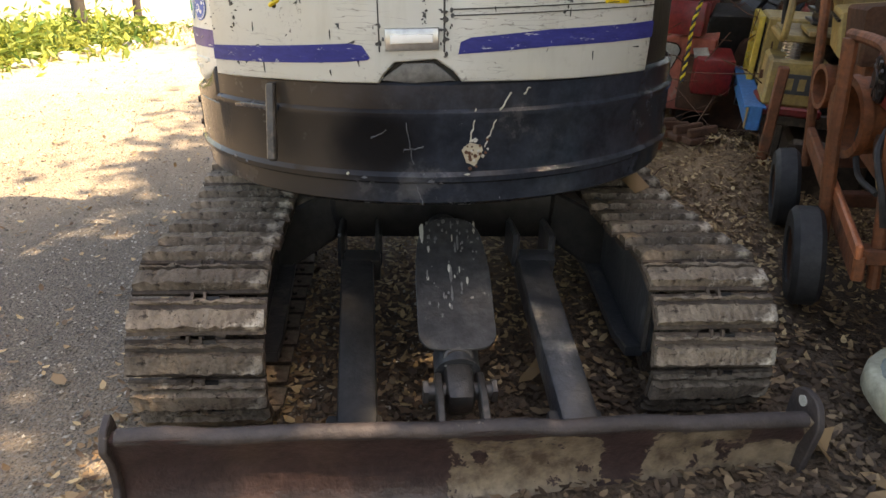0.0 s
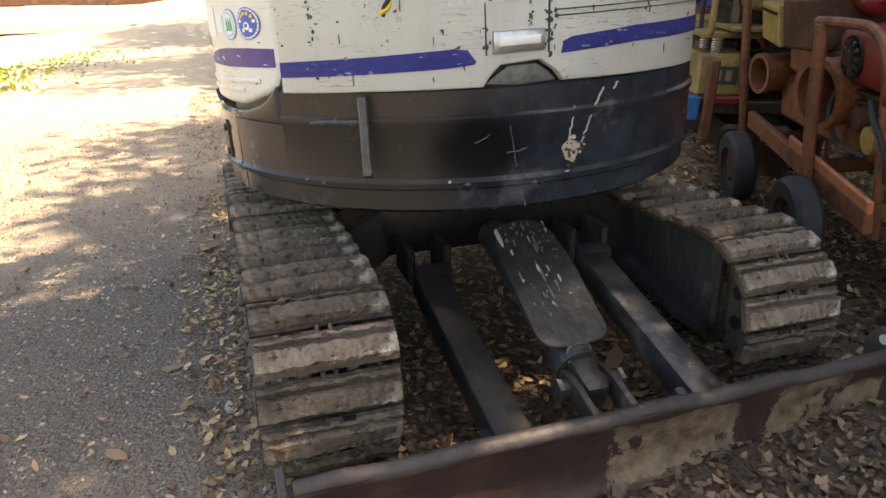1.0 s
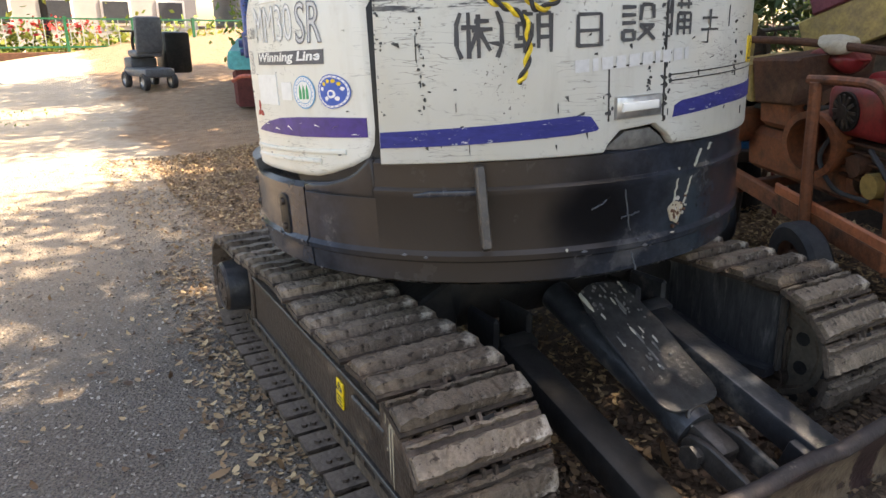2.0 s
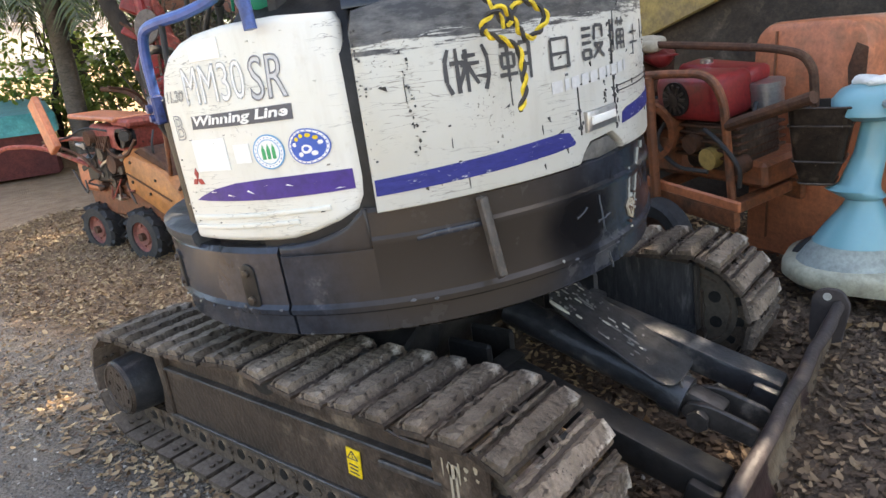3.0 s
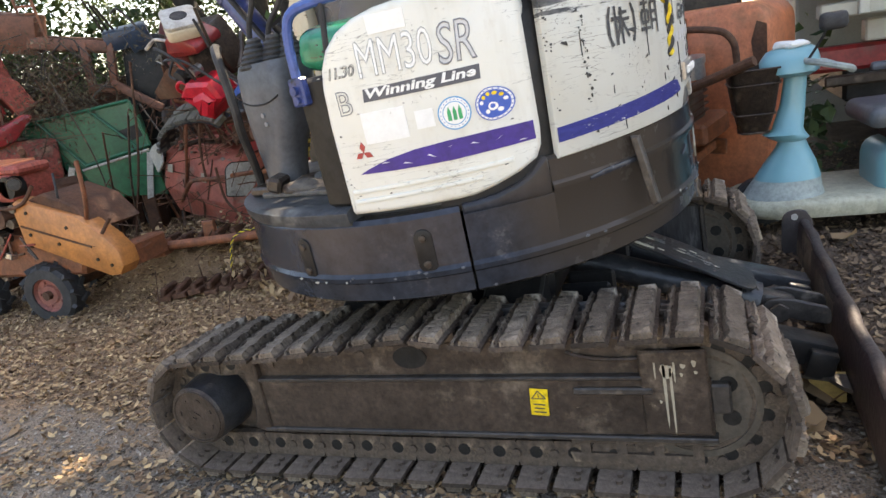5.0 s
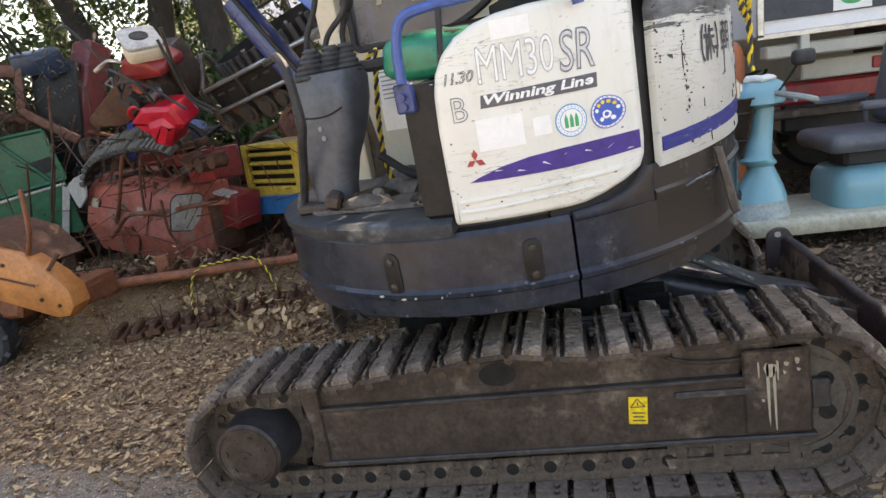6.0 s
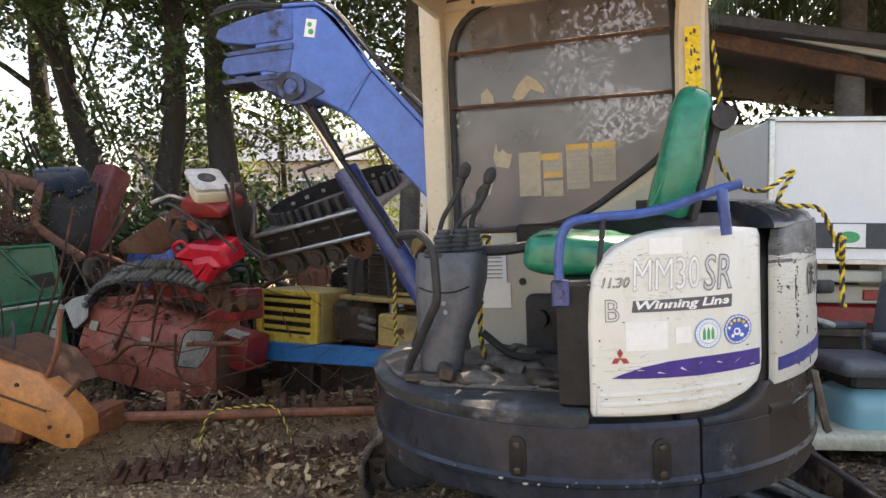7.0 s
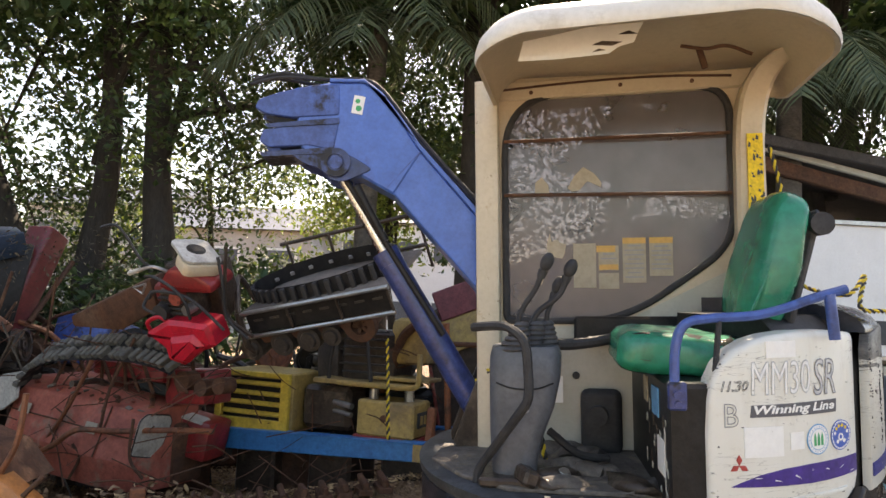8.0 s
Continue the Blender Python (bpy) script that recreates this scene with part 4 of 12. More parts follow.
def shoe_mesh(seed):
    """One steel track shoe, outside up: dark base plate with bolt slots, a broad worn pad and a thin rib."""
    rs = random.Random(seed)
    bm = bmesh.new()
    W = 0.168
    prism(bm, [(-0.050, -0.014), (0.042, -0.014), (0.044, -0.004), (0.040, 0.0), (-0.046, 0.0), (-0.052, -0.004)], "x", -W, W)
    for prof in ([(0.013, -0.002), (0.008, 0.024), (-0.037, 0.024), (-0.043, -0.002)], [(0.037, -0.002), (0.034, 0.015), (0.028, 0.015), (0.024, -0.002)]):
        rings, n = [], 21
        for i in range(n):
            x = -W + 0.003 + (2 * W - 0.006) * i / (n - 1)
            e = 0.005 if i in (0, n - 1) else 0.0
            rings.append([bm.verts.new((x, y + rs.uniform(-.0042, .0036) * (1.0 if z > 0 else 0.5), z - (e if z > 0 else 0) + (rs.uniform(-.0050, .0012) if z > 0 else 0))) for y, z in prof])
        new_faces = [bm.faces.new(rings[0][::-1]), bm.faces.new(rings[-1])]
        for A, B in zip(rings, rings[1:]):
            for k in range(len(prof)):
                new_faces.append(bm.faces.new((A[k], A[(k + 1) % len(prof)], B[(k + 1) % len(prof)], B[k])))
        for f in new_faces:
            f.material_index = 1
    for sx in (-0.125, -0.095, 0.095, 0.125):
        rod(bm, (sx, 0.012, -0.014), (sx, 0.012, -0.024), 0.010, seg=6)
    for sx in (-0.034, 0.034):
        n0 = len(bm.faces)
        box(bm, (sx, 0.0385, 0.002), (0.034, 0.012, 0.008), bev=0)
        box(bm, (sx * 0.45, 0.040, 0.004), (0.008, 0.03, 0.012), bev=0)
        bm.faces.ensure_lookup_table()
        for f in bm.faces[n0:n0 + 6]:
            f.material_index = 2
    me = bpy.data.meshes.new("track_shoe")
    bmesh.ops.recalc_face_normals(bm, faces=bm.faces)
    bm.normal_update()
    for f in bm.faces:
        if f.material_index == 0 and f.normal.z < -0.3:
            f.material_index = 3
    bm.to_mesh(me)
    bm.free()
    for m in (M_SHOEB, M_SHOE, M_BLACK, M_SHOEI):
        me.materials.append(m)
    return me


def link_mesh():
    bm = bmesh.new()
    for sx in (-0.055, 0.055):
        prism(bm, [(-0.054, -0.100), (0.054, -0.100), (0.064, -0.07), (0.054, -0.015), (-0.054, -0.015), (-0.064, -0.07)], "x", sx - 0.012, sx + 0.012)
    n0 = len(bm.faces)
    rod(bm, (-0.0685, 0.0, -0.062), (0.0685, 0.0, -0.062), 0.020, seg=10)
    bm.faces.ensure_lookup_table()
    for f in bm.faces[n0:]:
        f.material_index = 1
    rod(bm, (-0.075, 0.056, -0.062), (0.075, 0.056, -0.062), 0.013, seg=8)
    me = bpy.data.meshes.new("chain_link")
    bm.to_mesh(me)
    bm.free()
    me.materials.append(M_LINK)
    me.materials.append(M_BLACK)
    return me


SHOES, LINK = [shoe_mesh(i) for i in range(4)], link_mesh()


CX_L, CX_R = -0.647, 0.697
FW = 0.088  # half width of the track frames


def build_track(cx, side):
    """A crawler: belt of shoes and links, side frame, sprocket motor, idler and rollers. side: -1 or 1, the outside."""
    X = lambda d: cx + side * d
    bm = bmesh.new()
    prism(bm, [(-0.83, 0.205), (0.57, 0.195), (0.585, 0.21), (0.585, 0.375), (0.56, 0.385), (-0.80, 0.385), (-0.835, 0.37), (-0.835, 0.22)], "x", cx - FW, cx + FW, 0.006)
    prism(bm, [(-0.82, 0.38), (0.585, 0.38), (0.57, 0.455), (0.30, 0.485), (-0.20, 0.492), (-0.79, 0.492), (-0.82, 0.47)], "x", cx - FW + 0.016, cx + FW - 0.016, 0.004)
    tr = part("crawler_track", bm, M_FRAME, excavator, "grimy dark track frame with dusty steel shoes")
    for y0, y1, z0, z1, w in ((-0.84, 0.59, 0.192, 0.207, FW + 0.012), (-0.82, 0.57, 0.376, 0.388, FW + 0.008)):
        bm = bmesh.new()
        prism(bm, [(y0, z0), (y1, z0), (y1, z1), (y0, z1)], "x", cx - w, cx + w, 0.003)
        part("flange", bm, M_FLANGE, tr)
    # flared plate that closes the frame towards the drive motor
    bm = bmesh.new()
    prism(bm, soften([(0.565, 0.19), (0.635, 0.20), (0.600, 0.30), (0.625, 0.44), (0.60, 0.47), (0.565, 0.46)], (0.01, 0.02, 0.04, 0.02, 0.01, 0.01), 3), "x", cx - FW - 0.01, cx + FW + 0.014, 0.004)
    part("end_flare", bm, M_FRAME, tr)
    bm = bmesh.new()
    ell = [(0.005 + 0.056 * math.cos(t), 0.445 + 0.036 * math.sin(t)) for t in (2 * math.pi * i / 28 for i in range(28))]
    prism(bm, ell, "x", X(FW - 0.020), X(FW - 0.0135))
    part("roller_hole", bm, M_BLACK, tr)
    # slotted rock guard under the front of the frame
    bm = bmesh.new()
    for z0, z1 in ((0.108, 0.138), (0.172, 0.196)):
        prism(bm, [(-0.80, z0), (-0.45, z0), (-0.44, z1), (-0.80, z1)], "x", X(0.066), X(0.078))
    for y in (-0.80, -0.70, -0.60, -0.50):
        prism(bm, [(y, 0.136), (y + 0.028, 0.136), (y + 0.028, 0.174), (y, 0.174)], "x", X(0.0665), X(0.0775))
    part("rock_guard", bm, M_LINK, tr)
    if side < 0:
        # pressed bar and lip on the outer face
        bm = bmesh.new()
        box(bm, (X(FW + 0.005), -0.585, 0.345), (0.014, 0.21, 0.020), bev=0.004)
        part("frame_bar", bm, M_FLANGE, tr)
        bm = bmesh.new()
        tube(bm, bend([(X(FW - 0.008), -0.47, 0.455), (X(FW - 0.006), -0.52, 0.440), (X(FW - 0.006), -0.60, 0.432), (X(FW - 0.008), -0.70, 0.436)]), 0.006, 6)
        part("frame_lip", bm, M_FRAME, tr)
        bm = bmesh.new()
        box(bm, (X(FW + 0.0025), -0.745, 0.338), (0.012, 0.17, 0.245), bev=0.006)
        part("front_plate", bm, M_FRAME, tr)
        bm = bmesh.new()
        box(bm, (X(FW - 0.012), -0.855, 0.318), (0.03, 0.05, 0.085), bev=0.006)
        part("tensioner_block", bm, M_FLANGE, tr)
        # pale dried drips on the front plate
        bm = bmesh.new()
        for yy, z1, L, w in ((-0.722, 0.425, 0.19, 0.004), (-0.738, 0.415, 0.20, 0.0035), (-0.729, 0.422, 0.040, 0.017), (-0.748, 0.43, 0.06, 0.003), (-0.77, 0.425, 0.014, 0.007), (-0.797, 0.435, 0.02, 0.006), (-0.80, 0.405, 0.010, 0.005), (-0.70, 0.43, 0.05, 0.0025), (-0.765, 0.40, 0.012, 0.004), (-0.708, 0.32, 0.01, 0.004)):
            prism(bm, [(yy - w * 0.5, z1 - L * 0.9), (yy, z1 - L), (yy + w * 0.6, z1 - L * 0.85), (yy + w, z1 - L * 0.3), (yy + w * 0.7, z1), (yy - w * 0.8, z1 - 0.003), (yy - w, z1 - L * 0.35)], "x", X(FW + 0.0088), X(FW + 0.0098))
        part("paint_splash", bm, M_PAPER, tr, "pale dried drips")
        bm = bmesh.new()
        box(bm, (X(FW + 0.003), -0.378, 0.308), (0.006, 0.052, 0.084), (4, 0, 0), bev=0.002)
        st = part("warning_sticker", bm, M_YELLOW, tr, "scuffed yellow warning sticker")
        bm = bmesh.new()
        for q in ((-0.030, 0.036, 0.004), (-0.018, 0.030, 0.004), (-0.006, 0.034, 0.004)):
            box(bm, (X(FW + 0.0066), -0.378, 0.308 + q[0]), (0.001, q[1], q[2]), (4, 0, 0), bev=0)
        for p, q in (((-0.398, 0.320), (-0.378, 0.345)), ((-0.358, 0.320), (-0.378, 0.345)), ((-0.398, 0.320), (-0.358, 0.320)), ((-0.378, 0.324), (-0.378, 0.337))):
            rod(bm, (X(FW + 0.0062), *p), (X(FW + 0.0062), *q), 0.0016, seg=4)
        part("sticker_print", bm, M_INK, st)
    # sprocket motor and its cover
    bm = bmesh.new()
    rod(bm, (X(-0.05), 0.80, 0.285), (X(0.160), 0.80, 0.285), 0.125, 0.106, 36)
    part("drive_motor", bm, M_ARM, tr)
    bm = bmesh.new()
    rod(bm, (X(0.160), 0.80, 0.285), (X(0.168), 0.80, 0.285), 0.106, 0.100, 36)
    lathe(bm, [(0.088, 0.0), (0.098, 0.0), (0.096, 0.006), (0.090, 0.006), (0.088, 0.0)], 36, pose(X(0.167), 0.80, 0.285, 0, side * 90, 0))
    for a in range(7):
        q = radians(51 * a + 10)
        box(bm, (X(0.169), 0.80 + 0.066 * math.cos(q), 0.285 + 0.066 * math.sin(q)), (0.006, 0.016, 0.007), (math.degrees(q) + 90, 0, 0), bev=0)
    for dy, dz in ((-0.012, 0.006), (0.010, -0.006), (0.0, 0.014)):
        box(bm, (X(0.169), 0.80 + dy, 0.285 + dz), (0.006, 0.012, 0.006), (25, 0, 0), bev=0)
    part("hub_cover", bm, M_FRAME, tr)
    bm = bmesh.new()
    teeth = []
    for k in range(42):
        a = radians(360 * k / 42)
        r = 0.160 if k % 2 else 0.142
        teeth.append((0.79 + r * math.cos(a), 0.276 + r * math.sin(a)))
    prism(bm, teeth, "x", cx - 0.02, cx + 0.02)
    part("sprocket", bm, M_LINK, tr)
    # idler with six round holes
    bm = bmesh.new()
    rod(bm, (cx - 0.066, -0.79, 0.298), (cx + 0.066, -0.79, 0.298), 0.160, seg=40)
    rod(bm, (cx - 0.075, -0.79, 0.298), (cx + 0.075, -0.79, 0.298), 0.05, seg=24)
    lathe(bm, [(0.146, -0.072), (0.164, -0.072), (0.164, 0.072), (0.146, 0.072), (0.146, -0.072)], 40, pose(cx, -0.79, 0.298, 0, 90, 0))
    idl = part("idler_wheel", bm, M_IDLER, tr)
    for a in range(6):
        q = radians(60 * a + 28)
        bm = bmesh.new()
        rod(bm, (cx - 0.0675, -0.79 + 0.098 * math.cos(q), 0.298 + 0.098 * math.sin(q)), (cx + 0.0675, -0.79 + 0.098 * math.cos(q), 0.298 + 0.098 * math.sin(q)), 0.023, seg=14)
        part("lightening_hole", bm, M_BLACK, idl)
    for yy in (-0.48, -0.16, 0.16, 0.48):
        bm = bmesh.new()
        rod(bm, (cx - 0.042, yy, 0.188), (cx + 0.042, yy, 0.188), 0.046, seg=20)
        part("track_roller", bm, M_LINK, tr)
    bm = bmesh.new()
    rod(bm, (cx - 0.07, 0.025, 0.462), (cx + 0.098, 0.025, 0.462), 0.032, seg=20)
    part("carrier_roller", bm, M_FRAME, tr)
    # belt
    for i, (y, z, a) in enumerate(along(track_path(), 41)):
        for me, nm in ((SHOES[(i * 3 + (side > 0)) % 4], "track_shoe"), (LINK, "chain_link")):
            ob = new(nm, me)
            ob.parent = tr
            j = random.Random(i * 7 + (3 if side > 0 else 0))
            wob = j.uniform(-1.0, 1.0) if nm == "track_shoe" else 0.4 * (i % 3 - 1)
            # heading runs forwards along the top; the outside of the belt lies to the left of it
            ob.matrix_basis = pose(cx + 0.004 * wob, y, z) @ pose(0, 0, 0, a, 0, 0) @ pose(0, 0, -0.016, 0, 0, wob if nm == "track_shoe" else 0)
    return tr


def build_undercarriage():
    bm = bmesh.new()
    prism(bm, soften([(-0.34, 0.40), (0.36, 0.40), (0.40, 0.50), (0.40, 0.60), (-0.38, 0.60), (-0.38, 0.50)], (0.03,) * 6, 2), "x", -0.36, 0.40, 0.02)
    cb = part("car_body", bm, M_BLACK, excavator)
    for sx in (-1, 1):
        for sy in (-1, 1):
            bm = bmesh.new()
            x1 = (0.025 + sx * 0.36, CX_R - FW + 0.01 if sx > 0 else CX_L + FW - 0.01)
            prism(bm, [(x1[0], 0.59), (x1[1], 0.47), (x1[1], 0.25), (x1[0], 0.41)], "y", sy * 0.26 - 0.10, sy * 0.26 + 0.10, 0.01)
            part("body_leg", bm, M_BLACK, cb)
    bm = bmesh.new()
    lathe(bm, [(0.0, 0.54), (0.36, 0.54), (0.38, 0.58), (0.38, 0.66), (0.0, 0.66)], 48)
    part("slew_ring", bm, M_BLACK, cb)
    # inner plates of the track frames with their triangular foot brackets
    for cx, s in ((CX_L, 1), (CX_R, -1)):
        x0, x1 = cx + s * (FW + 0.002), cx + s * (FW + 0.020)
        bm = bmesh.new()
        prism(bm, soften([(-0.83, 0.225), (-0.10, 0.205), (-0.10, 0.52), (-0.50, 0.515), (-0.80, 0.495), (-0.83, 0.47)], (0.012,) * 6, 2), "x", min(x0, x1), max(x0, x1), 0.004)
        ig = part("inner_guard", bm, M_SCRAPE, excavator, "scraped grey-black inner plate of the track frame")
        bm = bmesh.new()
        tube(bm, bend([(x1 + s * 0.006, -0.80, 0.492), (x1 + s * 0.008, -0.50, 0.512), (x1 + s * 0.006, -0.10, 0.52)]), 0.010, 6)
        tube(bm, [(x1 + s * 0.004, -0.826, 0.24), (x1 + s * 0.004, -0.822, 0.48)], 0.010, 6)
        part("guard_rim", bm, M_FLANGE, ig)
        bm = bmesh.new()
        xa, xb = x1, x1 + s * 0.055
        prism(bm, [(-0.82, 0.215), (-0.70, 0.205), (-0.30, 0.30), (-0.30, 0.325), (-0.72, 0.235), (-0.82, 0.245)], "x", min(xa, xb), max(xa, xb), 0.003)
        part("foot_bracket", bm, M_ARM, ig)
        bm = bmesh.new()
        rod(bm, (cx + s * 0.03, -0.80, 0.20), (cx + s * 0.10, -0.80, 0.20), 0.045, seg=18)
        part("axle_boss", bm, M_FRAME, ig)


def build_blade():
    W, y0 = 0.82, -1.245
    prof = [(y0 + 0.02, 0.300), (y0 - 0.012, 0.295), (y0 + 0.004, 0.255), (y0 + 0.022, 0.20), (y0 + 0.026, 0.14), (y0 + 0.014, 0.08), (y0 - 0.024, 0.030), (y0 - 0.012, 0.020),
            (y0 + 0.030, 0.07), (y0 + 0.043, 0.14), (y0 + 0.040, 0.20), (y0 + 0.030, 0.28)]
    bm = bmesh.new()
    prism(bm, prof, "x", -W, W)
    for i in range(1, 12):
        bmesh.ops.bisect_plane(bm, geom=bm.verts[:] + bm.edges[:] + bm.faces[:], plane_co=(-W + i * W / 6, 0, 0), plane_no=(1, 0, 0))
    for v in bm.verts:
        v.co.z += 0.004 * noise.noise(Vector((v.co.x * 3.0, 0.0, 2.0)))
        v.co.y += 0.005 * noise.noise(Vector((v.co.x * 2.0, 5.0, v.co.z * 4)))
    bm.transform(pose(0.03, 0, 0))
    blade = part("dozer_blade", bm, M_BLADE, excavator, "rusty dozer blade with bare tan patches")
    bm = bmesh.new()
    pts = [(0.03 - W + 0.02 + (2 * W - 0.04) * i / 16, y0 + 0.004 + 0.004 * math.sin(i * 1.7), 0.292 + 0.003 * math.sin(i * 2.3)) for i in range(17)]
    tube(bm, pts, 0.020, 12)
    part("top_edge", bm, M_EDGE, blade, "worn rounded top pipe of the blade")
    bm = bmesh.new()
    prism(bm, soften([(y0 - 0.030, 0.275), (y0 - 0.010, 0.318), (y0 + 0.030, 0.338), (y0 + 0.045, 0.30), (y0 + 0.045, 0.08), (y0 + 0.030, 0.03), (y0 - 0.045, 0.012), (y0 - 0.012, 0.09), (y0 + 0.006, 0.15), (y0 - 0.002, 0.22)], (0.01, 0.01, 0.006, 0.02, 0.02, 0.01, 0.01, 0.02, 0.02, 0.02), 3), "x", 0.03 - W - 0.010, 0.03 - W + 0.008, 0.003)
    part("end_plate", bm, M_EDGE, blade)
    bm = bmesh.new()
    prism(bm, soften([(y0 - 0.03, 0.29), (y0 + 0.0, 0.345), (y0 + 0.055, 0.350), (y0 + 0.095, 0.325), (y0 + 0.105, 0.16), (y0 + 0.06, 0.05), (y0 - 0.03, 0.02), (y0 + 0.0, 0.12)], (0.02, 0.02, 0.025, 0.03, 0.03, 0.02, 0.01, 0.03), 3), "x", 0.03 + W - 0.008, 0.03 + W + 0.010, 0.003)
    part("end_plate", bm, M_EDGE, blade)
    bm = bmesh.new()
    rod(bm, (0.03 + W - 0.012, y0 + 0.045, 0.318), (0.03 + W - 0.007, y0 + 0.045, 0.318), 0.014, seg=16)
    part("lug_hole", bm, M_TANKW, blade)
    # push arms
    for x, mt in ((-0.257, M_BLACK), (0.297, M_ARM)):
        bm = bmesh.new()
        ang = math.degrees(math.atan2(0.185, 0.60))
        box(bm, (x, -0.86, 0.295), (0.100, 0.66, 0.085), (ang, 0, 1.5), bev=0.012, seg=2)
        arm = part("push_arm", bm, mt, excavator, "dark steel push arm of the blade")
        for nm, c, s3 in (("arm_collar", (x + 0.008, -0.545, 0.393), (0.115, 0.06, 0.088)), ("arm_foot", (x, -1.135, 0.190), (0.14, 0.08, 0.09))):
            bm = bmesh.new()
            box(bm, c, s3, (ang, 0, 0), bev=0.01, seg=2)
            part(nm, bm, mt, arm)
        for s in (-1, 1):
            bm = bmesh.new()
            prism(bm, [(x + s * 0.045, -1.06), (x + s * 0.045, -1.20), (x + s * 0.15, -1.20), (x + s * 0.13, -1.18), (x + s * 0.075, -1.15)], "z", 0.145, 0.158)
            part("gusset", bm, M_FLANGE, arm)
            bm = bmesh.new()
            box(bm, (x + s * 0.058, -0.47, 0.44), (0.022, 0.16, 0.12), bev=0.01)
            part("pivot_ear", bm, mt, arm)
    for x in (-0.257, 0.297):
        bm = bmesh.new()
        prism(bm, [(-1.20, 0.16), (-1.20, 0.06), (-1.18, 0.06), (-1.10, 0.13), (-1.10, 0.16)], "x", x - 0.050, x - 0.038, 0.002)
        part("tan_gusset", bm, M_YOLD, blade)
    # lift cylinder under its guard plate, with a forked end on the blade
    bm = bmesh.new()
    rod(bm, (0.01, -0.40, 0.47), (0.01, -0.96, 0.285), 0.052, seg=20)
    rod(bm, (0.01, -0.93, 0.297), (0.01, -0.99, 0.276), 0.062, seg=20)
    cyl = part("lift_cylinder", bm, M_ARM, excavator)
    bm = bmesh.new()
    box(bm, (0.01, -1.04, 0.262), (0.075, 0.12, 0.085), (18, 0, 0), bev=0.02, seg=2)
    rod(bm, (-0.075, -1.05, 0.262), (0.095, -1.05, 0.262), 0.024, seg=14)
    rod(bm, (-0.085, -1.05, 0.262), (-0.072, -1.05, 0.262), 0.032, seg=6)
    rod(bm, (0.092, -1.05, 0.262), (0.105, -1.05, 0.262), 0.032, seg=6)
    part("rod_eye", bm, M_FLANGE, cyl)
    for s in (-1, 1):
        bm = bmesh.new()
        prism(bm, soften([(-0.99, 0.255), (-1.01, 0.300), (-1.08, 0.300), (-1.205, 0.262), (-1.205, 0.20), (-1.10, 0.225)], (0.02,) * 6, 2), "x", 0.01 + s * 0.055 - 0.009, 0.01 + s * 0.055 + 0.009, 0.003)
        part("clevis_bar", bm, M_FLANGE, cyl)
    bm = bmesh.new()
    tube(bm, bend([(-0.022, -1.00, 0.305), (-0.02, -0.985, 0.335), (0.012, -0.98, 0.345), (0.042, -0.985, 0.335), (0.042, -1.00, 0.305)]), 0.007, 6)
    part("lock_loop", bm, M_FLANGE, cyl)
    # guard plate, slightly dished
    bm = bmesh.new()
    out = soften([(-0.105, -0.46), (0.105, -0.46), (0.108, -0.16), (0.080, 0.0), (-0.080, 0.0), (-0.108, -0.16)], (0.06, 0.06, 0.1, 0.09, 0.09, 0.1), 6)
    prism(bm, out, "z", -0.006, 0.004, 0.002)
    for i in range(1, 8):
        bmesh.ops.bisect_plane(bm, geom=bm.verts[:] + bm.edges[:] + bm.faces[:], plane_co=(0, -0.058 * i, 0), plane_no=(0, 1, 0))
    for v in bm.verts:
        v.co.z += 0.010 * math.sin((v.co.y + 0.23) * 5.0) + 0.004 * noise.noise(v.co * 7)
    GP = pose(0.012, -0.575, 0.555, 26, 0, 0)
    bm.transform(GP)
    gp = part("guard_plate", bm, M_GREYPL, excavator, "rounded grey guard plate speckled with paint")
    rs = random.Random(44)
    for i in range(64):
        u, v = rs.uniform(-0.085, 0.085), -abs(rs.gauss(0.0, 0.16)) - 0.015
        if v < -0.43:
            continue
        h = 0.010 * math.sin((v + 0.23) * 5.0) + 0.0052
        r = rs.uniform(0.0015, 0.0075) * (1.0 if i % 5 else 1.6)
        L = rs.uniform(1.0, 4.5) if i % 3 == 0 else 1.0
        bm = bmesh.new()
        prism(bm, [(u + r * 0.6 * math.cos(t) * rs.uniform(0.6, 1.1), v + r * L * math.sin(t) * rs.uniform(0.6, 1.1)) for t in (2 * math.pi * q / 7 for q in range(7))], "z", h - 0.003, h + 0.0022)
        bm.transform(GP)
        part("paint_fleck", bm, M_FLECK if i % 6 else M_CABW, gp, smooth=0)


R0 = 0.815


